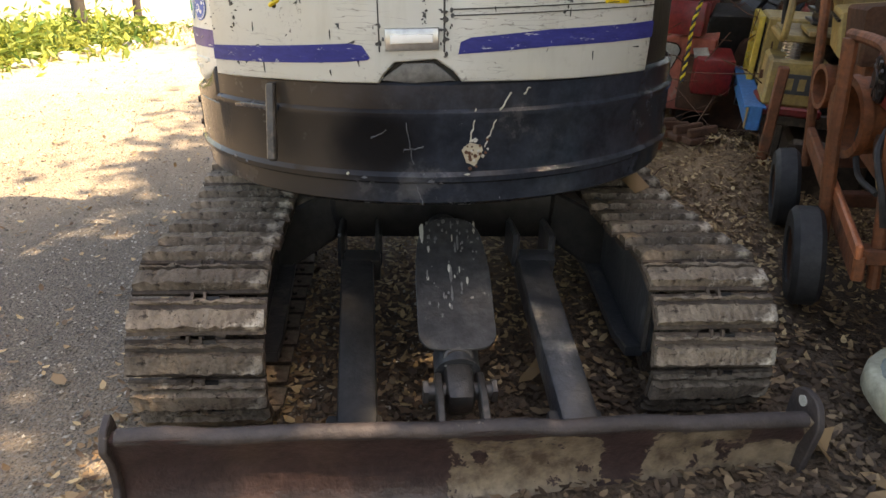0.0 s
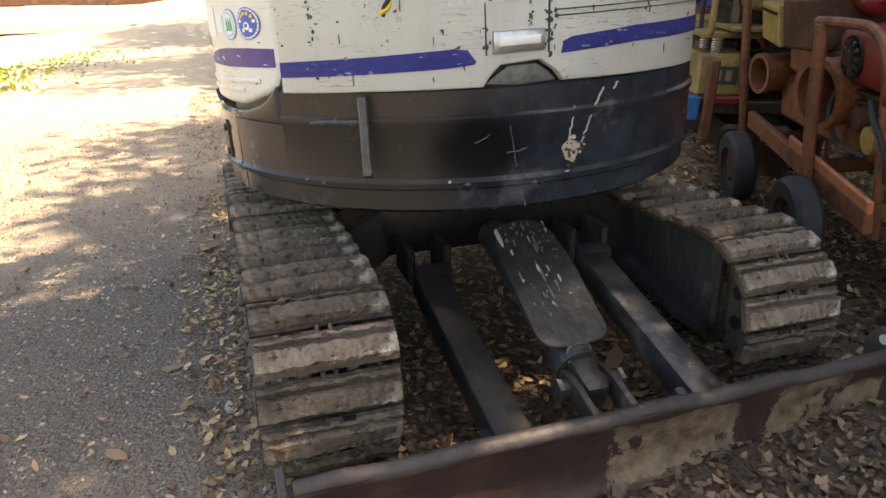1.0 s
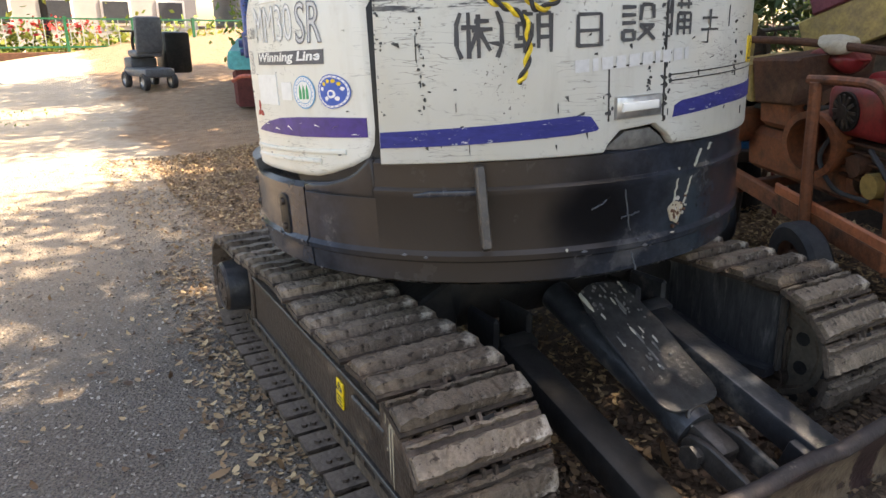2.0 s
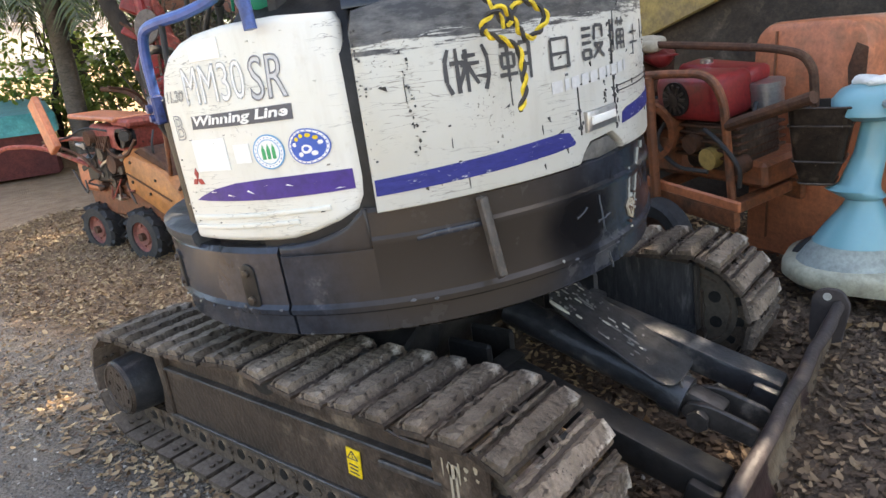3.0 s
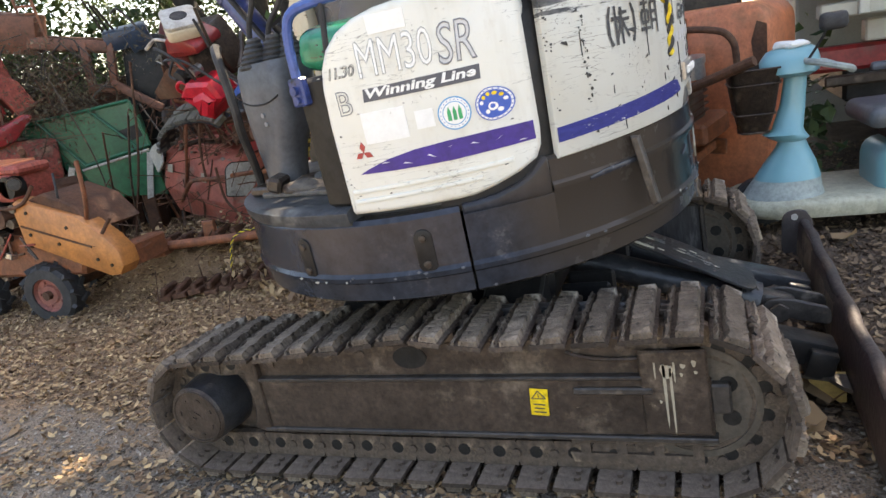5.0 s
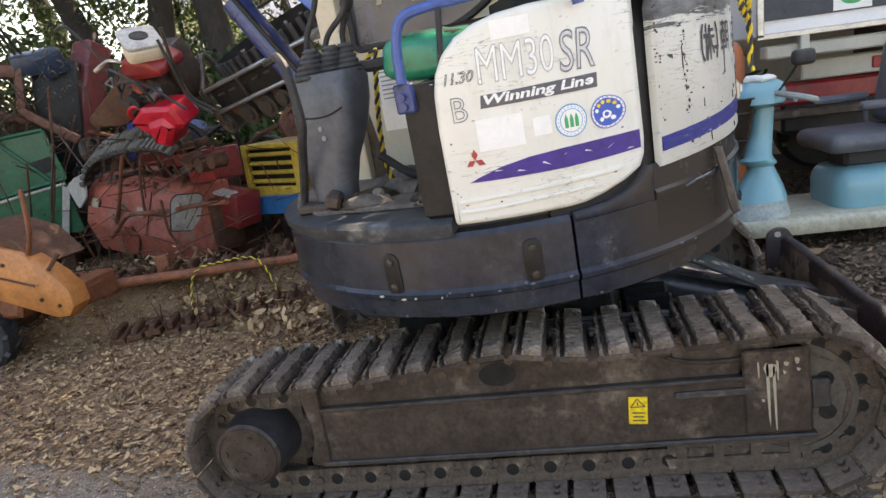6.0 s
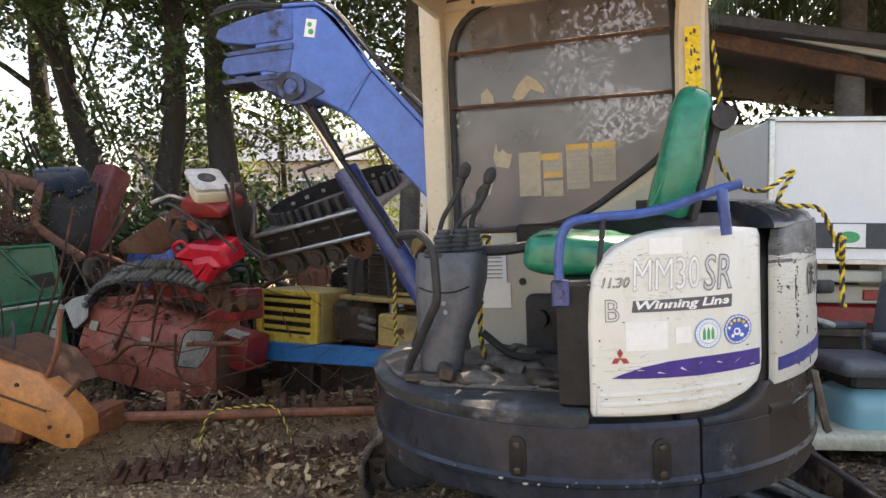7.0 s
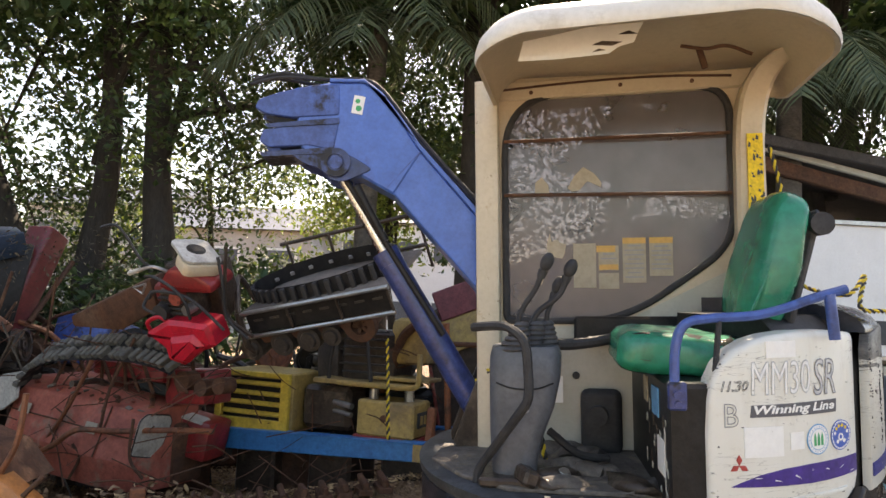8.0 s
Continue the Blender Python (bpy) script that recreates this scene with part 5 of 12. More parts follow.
def build_house():
    # lower skirt: rear counterweight and front ring
    cw = [(0.70, 0.672), (0.775, 0.676), (0.797, 0.690), (0.800, 0.742), (0.812, 0.750), (0.815, 0.764), (0.806, 0.775), (0.808, 0.905), (0.815, 0.915), (0.815, 0.928), (0.806, 0.936), (0.806, 0.995), (0.795, 1.004), (0.70, 1.004)]
    bm = bmesh.new()
    lathe(bm, cw, 60, None, (-40.6, 106))
    low_cw = [p for p in cw if p[1] < 0.91] + [(0.800, 0.916), (0.79, 0.921), (0.70, 0.921)]
    lathe(bm, low_cw, 10, None, (-58.2, -40.61))
    cwo = hpart("counterweight", bm, M_CWT, label="dusty black counterweight with a brown sun-faded side")
    # rising lip that follows the side door's lower corner
    lip = [(-58.2, 0.905), (-40.58, 0.905), (-40.58, 1.004), (-41.4, 1.008), (-42.6, 0.993), (-44.4, 0.972), (-46.7, 0.956), (-51.0, 0.940), (-55.0, 0.934), (-58.2, 0.932)]
    hpart("corner_lip", wrapped(lip, R0, -0.05, -0.004, 0.010, seg=3), M_CWT, cwo, smooth=50)
    fr = [(0.70, 0.672), (0.775, 0.676), (0.797, 0.690), (0.800, 0.742), (0.812, 0.750), (0.815, 0.764), (0.806, 0.775), (0.806, 0.915), (0.795, 0.928), (0.70, 0.928)]
    bm = bmesh.new()
    lathe(bm, fr, 70, None, (-58.8, -254))
    fro = hpart("front_skirt", bm, M_BLACKP)
    for a in (-66.8, -95.4):
        k = math.pi / 180 * R0
        bm = wrapped([(a + x / k, z) for x, z in rounded(-0.026, 0.762, 0.026, 0.886, (0.024,) * 4)], R0, -0.012, -0.004, 0.003)
        sl = hpart("bolt_recess", bm, M_BLACK, fro)
        for z in (0.788, 0.862):
            bm = wrapped([(a + 0.011 * math.cos(t) / k, z + 0.011 * math.sin(t)) for t in (i * math.pi / 4 for i in range(8))], R0, -0.006, 0.004, 0.002)
            hpart("bolt", bm, M_FRAME, sl)
    # vertical strip hanging on the counterweight and its handle ridge
    bm = bmesh.new()
    prism(bm, [(-0.755, 0.99), (-0.778, 0.99), (-0.815, 0.80), (-0.800, 0.79), (-0.790, 0.80)], "x", -0.311, -0.287, 0.004)
    hpart("hanging_strip", bm, M_FLANGE, cwo, "bent grey steel strip")
    rs = random.Random(17)
    for i in range(22):
        a = rs.uniform(-118, -60) if i % 3 else rs.uniform(-58, 40)
        z = rs.choice((0.752, 0.757, 0.764, 0.770, 0.70)) + rs.uniform(-0.006, 0.004)
        w = rs.uniform(0.2, 1.4)
        bm = wrapped([(a, z), (a + w * 0.6, z - rs.uniform(0.002, 0.005)), (a + w, z + 0.001), (a + w * 0.5, z + rs.uniform(0.002, 0.006))], R0, -0.002, 0.0012)
        hpart("paint_chip", bm, M_CABW if i % 4 == 0 else M_CONSOLE, cwo if a > -58 else fro, smooth=0)
    bm = wrapped([(-33.0, 0.912), (-20.4, 0.918), (-20.4, 0.932), (-30.0, 0.930), (-33.0, 0.922)], R0, -0.008, 0.003, 0.004)
    hpart("ridge", bm, M_BLACKP, cwo)
    k = math.pi / 180 * R0
    rs = random.Random(61)
    for a0, z0, a1, z1, n, wd in ((15.9, 0.835, 17.0, 0.935, 12, 0.0022), (18.6, 0.838, 23.2, 0.972, 16, 0.0016), (4.0, 0.832, 7.8, 0.842, 9, 0.0022), (4.6, 0.905, 5.6, 0.80, 10, 0.0016), (6.2, 0.74, 7.2, 0.69, 6, 0.0022), (26.0, 0.97, 27.2, 0.985, 4, 0.002), (-2.0, 0.86, 1.0, 0.885, 6, 0.0012)):
        line = [(a0 + (a1 - a0) * (i / n) ** 1.2 + rs.uniform(-.25, .25), z0 + (z1 - z0) * i / n + rs.uniform(-.003, .003)) for i in range(n + 1)]
        up = [(a, z + wd * rs.uniform(0.5, 1.6) / 2) for a, z in line]
        dn = [(a + (wd / k if abs(z1 - z0) > 0.02 else 0.0), z - wd * rs.uniform(0.5, 1.6) / 2) for a, z in line]
        hpart("scratch", wrapped(up + dn[::-1], R0, -0.009, -0.0035), M_CABW if a0 > 10 else M_CONSOLE, cwo, smooth=0)
    blob = [(16.4 + (1.5 + 0.5 * rs.random()) * math.cos(t) * (1 + 0.25 * math.sin(3 * t)), 0.822 + (0.024 + 0.009 * rs.random()) * math.sin(t)) for t in (2 * math.pi * i / 18 for i in range(18))]
    hpart("dried_splash", wrapped(blob, R0, -0.009, -0.0032), M_PAPER, cwo, "tan dried splash")
    for i in range(26):
        a, z, r = rs.gauss(16.4, 1.1), rs.gauss(0.822, 0.016), rs.uniform(0.002, 0.006)
        hpart("splash_fleck", wrapped([(a + r / k * math.cos(t), z + r * math.sin(t)) for t in (0.3, 1.6, 2.9, 4.2, 5.3)], R0, -0.009, -0.0028), M_RUST if i % 3 else M_TANKW, cwo, smooth=0)
    # inner dark body behind the panels
    bm = bmesh.new()
    lathe(bm, [(0.30, 0.92), (0.785, 0.92), (0.785, 1.36), (0.755, 1.44), (0.68, 1.50), (0.30, 1.50)], 50, None, (-62, 128))
    hpart("engine_bay", bm, M_BLACK)
    def rpart(name, bm, *a, **kw):
        """A part of the rear door, which lies nearly flush with the counterweight."""
        for v in bm.verts:
            r = math.hypot(v.co.x, v.co.y)
            v.co.x, v.co.y = v.co.x * (r - 0.019) / r, v.co.y * (r - 0.019) / r
        return hpart(name, bm, *a, **kw)

    def spart(name, bm, *a, **kw):
        """A part of the side door, flatter than the rear one and drawn inwards towards it."""
        for v in bm.verts:
            r, ang = math.hypot(v.co.x, v.co.y), math.degrees(math.atan2(v.co.x, -v.co.y))
            ang = float(np.interp(ang, (-85, -81.4, -75.3, -57.8, -51.1, -46.3, -45.0), (-83.8, -80.4, -74.4, -55.95, -49.0, -41.7, -39.5)))
            r += float(np.interp(ang, (-84, -74, -56, -49, -45, -42, -40), (0.802, 0.803, 0.798, 0.797, 0.794, 0.791, 0.788))) - R0 - 0.023
            v.co.x, v.co.y = r * math.sin(radians(ang)), -r * math.cos(radians(ang))
        return hpart(name, bm, *a, **kw)

    # rear engine door
    rear = [(-38.8, 0.992), (-20, 0.998), (0, 1.000), (1.0, 1.022), (3.0, 1.050), (10.0, 1.058), (13.0, 1.030), (14.5, 1.004), (30, 1.000), (56, 0.995), (57, 1.10), (57, 1.40), (55, 1.440), (30, 1.462), (0, 1.470), (-30, 1.462), (-37.2, 1.445), (-38.2, 1.40)]
    bm = wrapped(rear, R0, -0.005, 0.022, 0.010)
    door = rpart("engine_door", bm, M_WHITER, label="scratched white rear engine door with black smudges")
    bm = wrapped([(0.2, 1.006), (2.0, 1.025), (4.4, 1.048), (9.6, 1.050), (12.0, 1.026), (13.4, 1.006), (6, 1.000)], R0, -0.004, 0.010, 0.004)
    rpart("latch_recess", bm, M_HUMP, door)
    bm = wrapped([(1.6, 1.078), (10.6, 1.081), (10.6, 1.132), (1.6, 1.130)], R0, 0.015, 0.034, 0.006)
    la = rpart("latch", bm, M_ALU, door, "dull metal door latch")
    bm = wrapped([(2.6, 1.095), (9.6, 1.098), (9.6, 1.118), (2.6, 1.116)], R0, 0.030, 0.041, 0.004)
    rpart("latch_handle", bm, M_LIGHT, la)
    for poly in ([(-38.3, 1.034), (-20, 1.042), (-6, 1.050), (-1.6, 1.056), (-1.2, 1.062), (-2.6, 1.090), (-5.0, 1.094), (-20, 1.083), (-38.2, 1.072)],
                 [(13.8, 1.070), (30, 1.082), (56.5, 1.085), (56.7, 1.128), (30, 1.122), (16.0, 1.108), (14.2, 1.098)]):
        rpart("blue_stripe", wrapped(poly, R0, 0.020, 0.0245), M_BLUEST, door, "faded scratched blue stripe")
    rg = random.Random(29)
    for a0, z0, z1, n, big in ((-30.2, 1.10, 1.33, 30, 1.0), (11.8, 1.06, 1.34, 44, 1.5), (0.6, 1.09, 1.15, 12, 1.2), (33.0, 1.14, 1.30, 14, 1.0), (8.0, 1.14, 1.20, 12, 0.8), (-37.6, 1.10, 1.42, 26, 0.8)):
        for i in range(n):
            a, z = a0 + rg.gauss(0, 0.45) * big, rg.uniform(z0, z1)
            w, h = rg.uniform(0.12, 0.75) * big, rg.uniform(0.002, 0.012) * big
            poly = [(a + w * 0.5 * math.cos(t) * rg.uniform(0.5, 1.1), z + h * 0.5 * math.sin(t) * rg.uniform(0.5, 1.1)) for t in (2 * math.pi * k / 7 for k in range(7))]
            rpart("scuff", wrapped(poly, R0, 0.020, 0.0239 + 0.0001 * (i % 5)), M_INK if i % 3 else M_GREYPL, door, smooth=0)
    # line drawn along the door above the stripe
    for z in (1.156, 1.170):
        bm = wrapped([(13.0, z), (34.0, z + 0.007), (56.0, z + 0.012), (56.0, z + 0.0145), (34.0, z + 0.0095), (13.0, z + 0.003)], R0, 0.020, 0.0243)
        rpart("crease", bm, M_GREYPL, door)
    # vertical joint and rim round the latch
    for poly in ([(0.4, 1.075), (0.65, 1.075), (0.55, 1.20), (0.35, 1.20)], [(11.3, 1.075), (11.6, 1.075), (11.8, 1.34), (11.4, 1.34)], [(0.4, 1.197), (11.7, 1.203), (11.7, 1.207), (0.4, 1.200)]):
        rpart("panel_joint", wrapped(poly, R0, 0.020, 0.0240), M_GREYPL, door, smooth=0)
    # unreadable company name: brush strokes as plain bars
    glyphs = [[(.04, .0, -.07, .28), (-.07, .28, -.07, .72), (-.07, .72, .04, 1.0), (.22, .0, .22, 1), (.05, .68, .40, .68), (.45, .95, .45, .0), (.30, .62, .78, .62), (.36, .80, .70, .80), (.43, .6, .24, .15), (.47, .6, .72, .15), (.88, .0, .99, .28), (.99, .28, .99, .72), (.99, .72, .88, 1.0)],
              [(.05, .90, .45, .90), (.25, 1, .25, .0), (.08, .68, .42, .68), (.08, .36, .42, .36), (.08, .68, .08, .36), (.42, .68, .42, .36), (.0, .18, .5, .18), (.58, .9, .58, .1), (.88, .9, .88, .0), (.58, .9, .88, .9), (.58, .62, .88, .62), (.58, .36, .88, .36)],
              [(.2, .0, .2, .9), (.8, .0, .8, .9), (.2, .9, .8, .9), (.2, .45, .8, .45), (.2, .03, .8, .03)],
              [(.05, .85, .4, .85), (.05, .65, .4, .65), (.05, .45, .4, .45), (.08, .25, .08, .0), (.36, .25, .36, .0), (.08, .25, .36, .25), (.08, .02, .36, .02), (.55, .9, .85, .9), (.55, .9, .52, .5), (.85, .9, .88, .55), (.5, .38, .9, .38), (.55, .36, .92, .0), (.85, .36, .45, .0)],
              [(.15, 1, .05, .6), (.15, .75, .15, .0), (.35, .85, .95, .85), (.5, 1, .5, .72), (.8, 1, .8, .72), (.4, .6, .4, .0), (.4, .6, .92, .6), (.92, .6, .92, .0), (.4, .4, .92, .4), (.4, .2, .92, .2), (.66, .6, .66, .0)],
              [(.1, .55, .9, .55), (.5, .9, .5, .1), (.05, .08, .95, .08)]]
    for gi, g in enumerate(glyphs):
        bm = bmesh.new()
        H = 0.105
        for x0, z0, x1, z1 in g:
            d = Vector((x1 - x0, z1 - z0))
            n = Vector((-d.y, d.x)).normalized() * 0.058
            q = [(x0 + n.x, z0 + n.y), (x0 - n.x, z0 - n.y), (x1 - n.x * .7, z1 - n.y * .7), (x1 + n.x * .7, z1 + n.y * .7)]
            bm.faces.new([bm.verts.new((x * H * 0.9, 0, z * H)) for x, z in q])
        fit_text(bm, (0.112, 0.088, 0.066, 0.097, 0.080, 0.075)[gi], (0.102, 0.092, 0.076, 0.085, 0.082, 0.05)[gi])
        bend_round(bm, (-24.6, -15.2, -5.4, 2.3, 11.6, 19.8)[gi], (1.232, 1.240, 1.245, 1.252, 1.262, 1.268)[gi], R0, 0.0242 + 0.0002 * gi)
        rpart("painted_character", bm, M_INK, door, smooth=0)
    bm = bmesh.new()
    x = 0.0
    for w in (0.024, 0.010, 0.020, 0.018, 0.020, 0.020, 0.010, 0.018, 0.020, 0.010):
        box(bm, (x + w / 2, 0, 0.013), (w, 0.0006, 0.026), bev=0)
        x += w + 0.006
    fit_text(bm, 0.318, 0.028)
    for v in bm.verts:
        v.co.z += v.co.x * 0.05
    bend_round(bm, -5.5, 1.190, R0, 0.0242)
    rpart("maker_lettering", bm, M_PALEG, door, "rubbed grey maker lettering", smooth=0)
    bm = wrapped([(41.5, 1.178), (47.5, 1.176), (47.5, 1.248), (41.5, 1.250)], R0, 0.020, 0.0242)
    ys = rpart("warning_sticker", bm, M_YELLOW, door)
    bm = bmesh.new()
    for q in ((0.012, 0.010, 0.072, 0.010), (0.012, 0.010, 0.042, 0.062), (0.072, 0.010, 0.042, 0.062)):
        d = Vector((q[2] - q[0], q[3] - q[1]))
        n = Vector((-d.y, d.x)).normalized() * 0.003
        bm.faces.new([bm.verts.new(v) for v in ((q[0] + n.x, 0, q[1] + n.y), (q[0] - n.x, 0, q[1] - n.y), (q[2] - n.x, 0, q[3] - n.y), (q[2] + n.x, 0, q[3] + n.y))])
    bend_round(bm, 41.5, 1.178, R0, 0.0246)
    rpart("warning_triangle", bm, M_INK, ys, smooth=0)
    # long scratches
    rs = random.Random(11)
    for i in range(64):
        a, z = rs.uniform(-37, 54), rs.uniform(1.02, 1.42)
        w, h = rs.choice(((rs.uniform(0.5, 2.4), 0.0018), (0.14, rs.uniform(0.01, 0.06)), (rs.uniform(0.2, 0.7), 0.005)))
        bm = wrapped([(a, z), (a + w, z + rs.uniform(-.012, .012)), (a + w * .9, z + h), (a + w * .1, z + h * .8)], R0, 0.020, 0.0241)
        rpart("scratch", bm, M_INK if i % 3 else M_GREYPL, door, smooth=0)
    # side door
    side = [(-80.9, 0.946), (-60, 0.944), (-57, 0.946), (-53, 0.958), (-49, 0.978), (-46.3, 1.002), (-45.3, 1.035), (-45.0, 1.08), (-45.0, 1.430), (-45.6, 1.452), (-52, 1.463), (-62, 1.464), (-68, 1.456), (-72, 1.442), (-75.5, 1.418), (-78.4, 1.382), (-80.2, 1.338), (-81.0, 1.29), (-81.4, 1.20), (-81.4, 0.956)]
    bm = wrapped(side, R0, -0.05, 0.022, 0.018, seg=4)
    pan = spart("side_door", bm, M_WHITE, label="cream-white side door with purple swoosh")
    # the door's edge folds inwards towards the rear door
    bm = wrapped([(-46.6, 1.03), (-45.2, 1.01), (-45.2, 1.405), (-46.6, 1.415)], R0, -0.13, -0.008, 0.004)
    spart("edge_return", bm, M_WHITEW, pan, "scuffed inward edge of the side door")
    for z in (0.985, 1.012):
        bm = wrapped([(-79.5, z - 0.008), (-55 + (z - .985) * 200, z + 0.0), (-55 + (z - .985) * 200, z + 0.012), (-79.5, z + 0.004)], R0, 0.018, 0.027, 0.003)
        spart("pressed_rib", bm, M_WHITE, pan)
    bm = wrapped([(-77.0, 1.057), (-70, 1.054), (-60, 1.052), (-46.4, 1.056), (-46.4, 1.104), (-52, 1.105), (-60, 1.103), (-66, 1.098), (-71, 1.086), (-75, 1.068)], R0, 0.019, 0.0245)
    spart("purple_swoosh", bm, M_PURPLE, pan, "purple swoosh stripe")
    kk = math.pi / 180 * R0
    for fill, mt, d, nm in ((0.0013, M_PALEG, 0.0240, "model_lettering"), (0.0, M_LIGHT, 0.0236, "lettering_fill")):
        bm = fit_text(lettering("MM30", 0.122, 0.06, 0.64, fill), 13.3 * kk, 0.092)
        bend_round(bm, -72.6, 1.295, R0, d)
        spart(nm, bm, mt, pan, "faded hollow grey model lettering" if fill else "", smooth=0)
    for fill, mt, d, nm in ((0.0019, M_GREYT, 0.0242, "model_lettering"), (0.0, M_PALEG, 0.0237, "lettering_fill")):
        bm = fit_text(lettering("SR", 0.136, 0.15, 0.66, fill), 6.6 * kk, 0.102)
        bend_round(bm, -58.6, 1.286, R0, d)
        spart(nm, bm, mt, pan, smooth=0)
    bm = wrapped([(-72.9, 1.238), (-52.2, 1.236), (-52.0, 1.272), (-72.6, 1.270)], R0, 0.019, 0.0240)
    bar = spart("slogan_bar", bm, M_SLOGAN, pan, "dark grey bar with a white slogan")
    bm = fit_text(lettering("Winning Line", 0.043, 0.22, 1.04, 0.0, 0.0013), 19.4 * kk, 0.031)
    bend_round(bm, -72.2, 1.2385, R0, 0.0246)
    spart("slogan", bm, M_LIGHT, bar, smooth=0)
    bm = fit_text(lettering("11.30", 0.040, 0.3, 0.8, 0.0008), 0.078, 0.028)
    bend_round(bm, -78.6, 1.308, R0, 0.0242)
    spart("pen_writing", bm, M_INK, pan, smooth=0)
    bm = fit_text(lettering("B", 0.088, 0.0, 0.66, 0.0012), 0.040, 0.062)
    bend_round(bm, -78.0, 1.214, R0, 0.0238)
    spart("pen_writing", bm, M_GREYT, pan, smooth=0)
    # blank white patches: stickers with the door's sun dapple put into their white
    for poly in (rounded(-74.2, 1.132, -66.2, 1.212, (0,) * 4), rounded(-64.6, 1.146, -61.4, 1.192, (0,) * 4), rounded(-69.4, 1.395, -62.8, 1.440, (0,) * 4)):
        spart("blank_sticker", wrapped(poly, R0, 0.019, 0.0242), M_LIGHT, pan)

    def disc(a, z, r, d, mat, parent, name, inner=0.0, n=28):
        pts = [(a + r * math.cos(t) / k, z + r * math.sin(t)) for t in (2 * math.pi * i / n for i in range(n))]
        return spart(name, wrapped(pts, R0, d - 0.001, d), mat, parent, smooth=0)
    e1 = disc(-57.8, 1.167, 0.042, 0.0242, M_CYAN, pan, "round_emblem")
    disc(-57.8, 1.167, 0.0385, 0.0247, M_LIGHT, e1, "emblem_ring")
    disc(-57.8, 1.167, 0.030, 0.0250, M_CYAN, e1, "emblem_ring")
    disc(-57.8, 1.167, 0.0280, 0.0253, M_LIGHT, e1, "emblem_field")
    for da in (-0.95, 0.0, 0.95):
        spart("emblem_tree", wrapped([(-57.8 + da - .33, 1.150), (-57.8 + da + .33, 1.150), (-57.8 + da + .33, 1.172), (-57.8 + da, 1.186), (-57.8 + da - .33, 1.172)], R0, 0.0245, 0.0258), M_GRNS, e1, smooth=0)
    e2 = disc(-51.1, 1.169, 0.042, 0.0242, M_EMBL, pan, "round_emblem")
    disc(-51.1, 1.169, 0.0395, 0.0246, M_LIGHT, e2, "emblem_ring")
    disc(-51.1, 1.169, 0.0350, 0.0249, M_EMBL, e2, "emblem_field")
    disc(-51.1, 1.163, 0.0105, 0.0252, M_LIGHT, e2, "emblem_field")
    disc(-51.1, 1.164, 0.0055, 0.0255, M_EMBL, e2, "emblem_wave")
    for da in (-0.95, 0.95):
        disc(-51.1 + da, 1.152, 0.0058, 0.0252, M_LIGHT, e2, "emblem_wave", n=8)
    for i in range(6):
        t = radians(15 + 30 * i)
        disc(-51.1 + 0.0265 * math.cos(t) / k, 1.169 + 0.0265 * math.sin(t), 0.0052, 0.0252, M_YELLOW if 0 < i < 5 else M_LIGHT, e2, "emblem_dot", n=6)
    for a0, z0 in ((-57.8, 1.167), (-51.1, 1.169)):
        for i in range(22):
            t = radians(360 * i / 22)
            r0 = 0.0343 if a0 < -55 else 0.0372
            disc(a0 + r0 * math.cos(t) / k, z0 + r0 * math.sin(t), 0.0016, 0.0250, M_EMBL, e1 if a0 < -55 else e2, "ring_mark", n=5)
    rs = random.Random(71)
    for i in range(46):
        a = rs.choice((rs.uniform(-81, -77), rs.uniform(-80, -47), rs.uniform(-80, -47)))
        z = rs.choice((rs.uniform(0.955, 1.05), rs.uniform(1.36, 1.44), rs.uniform(1.0, 1.4)))
        w, h = rs.uniform(0.1, 0.9), rs.uniform(0.0012, 0.006)
        poly = [(a + w * 0.5 * math.cos(t) * rs.uniform(0.5, 1.1), z + h * 0.5 * math.sin(t) * rs.uniform(0.5, 1.1)) for t in (2 * math.pi * q / 6 for q in range(6))]
        spart("scuff", wrapped(poly, R0, 0.019, 0.0236 + 0.0001 * (i % 5)), M_INK if i % 3 == 0 else M_CABW, pan, smooth=0)
    for i in range(7):
        a = -72 + 4 * i + rs.uniform(-1, 1)
        z = 1.062 + rs.uniform(0, 0.03)
        spart("stripe_scratch", wrapped([(a, z), (a + rs.uniform(0.5, 2.0), z + rs.uniform(-.012, .014)), (a + 0.4, z + 0.0025)], R0, 0.022, 0.0252), M_LIGHT, pan, smooth=0)
    # three small red rhombs
    for t in (90, 210, 330):
        q = []
        for u, w in ((0, 0), (0.5, 0.289), (1, 0), (0.5, -0.289)):
            c, s_ = math.cos(radians(t)), math.sin(radians(t))
            x, z = 0.028 * (u * c - w * s_), 0.028 * (u * s_ + w * c)
            q.append((-75.3 + x / k, 1.113 + z))
        spart("red_rhomb", wrapped(q, R0, 0.019, 0.0242), M_REDS, pan, smooth=0)
    # top covers over the engine
    bm = bmesh.new()
    lathe(bm, [(0.30, 1.45), (0.812, 1.45), (0.812, 1.462), (0.795, 1.488), (0.755, 1.512), (0.68, 1.532), (0.45, 1.55), (0.30, 1.55)], 50, None, (-38.4, 120))
    hpart("top_cover", bm, M_BLACKP)
    # platform and floor
    bm = bmesh.new()
    lathe(bm, [(0.0, 0.90), (0.74, 0.90), (0.74, 0.966), (0.0, 0.966)], 60)
    lathe(bm, [(0.70, 0.90), (0.79, 0.90), (0.812, 0.932), (0.815, 0.958), (0.79, 0.968), (0.70, 0.968)], 60, None, (-80.9, -254))
    hpart("platform", bm, M_PLATF)
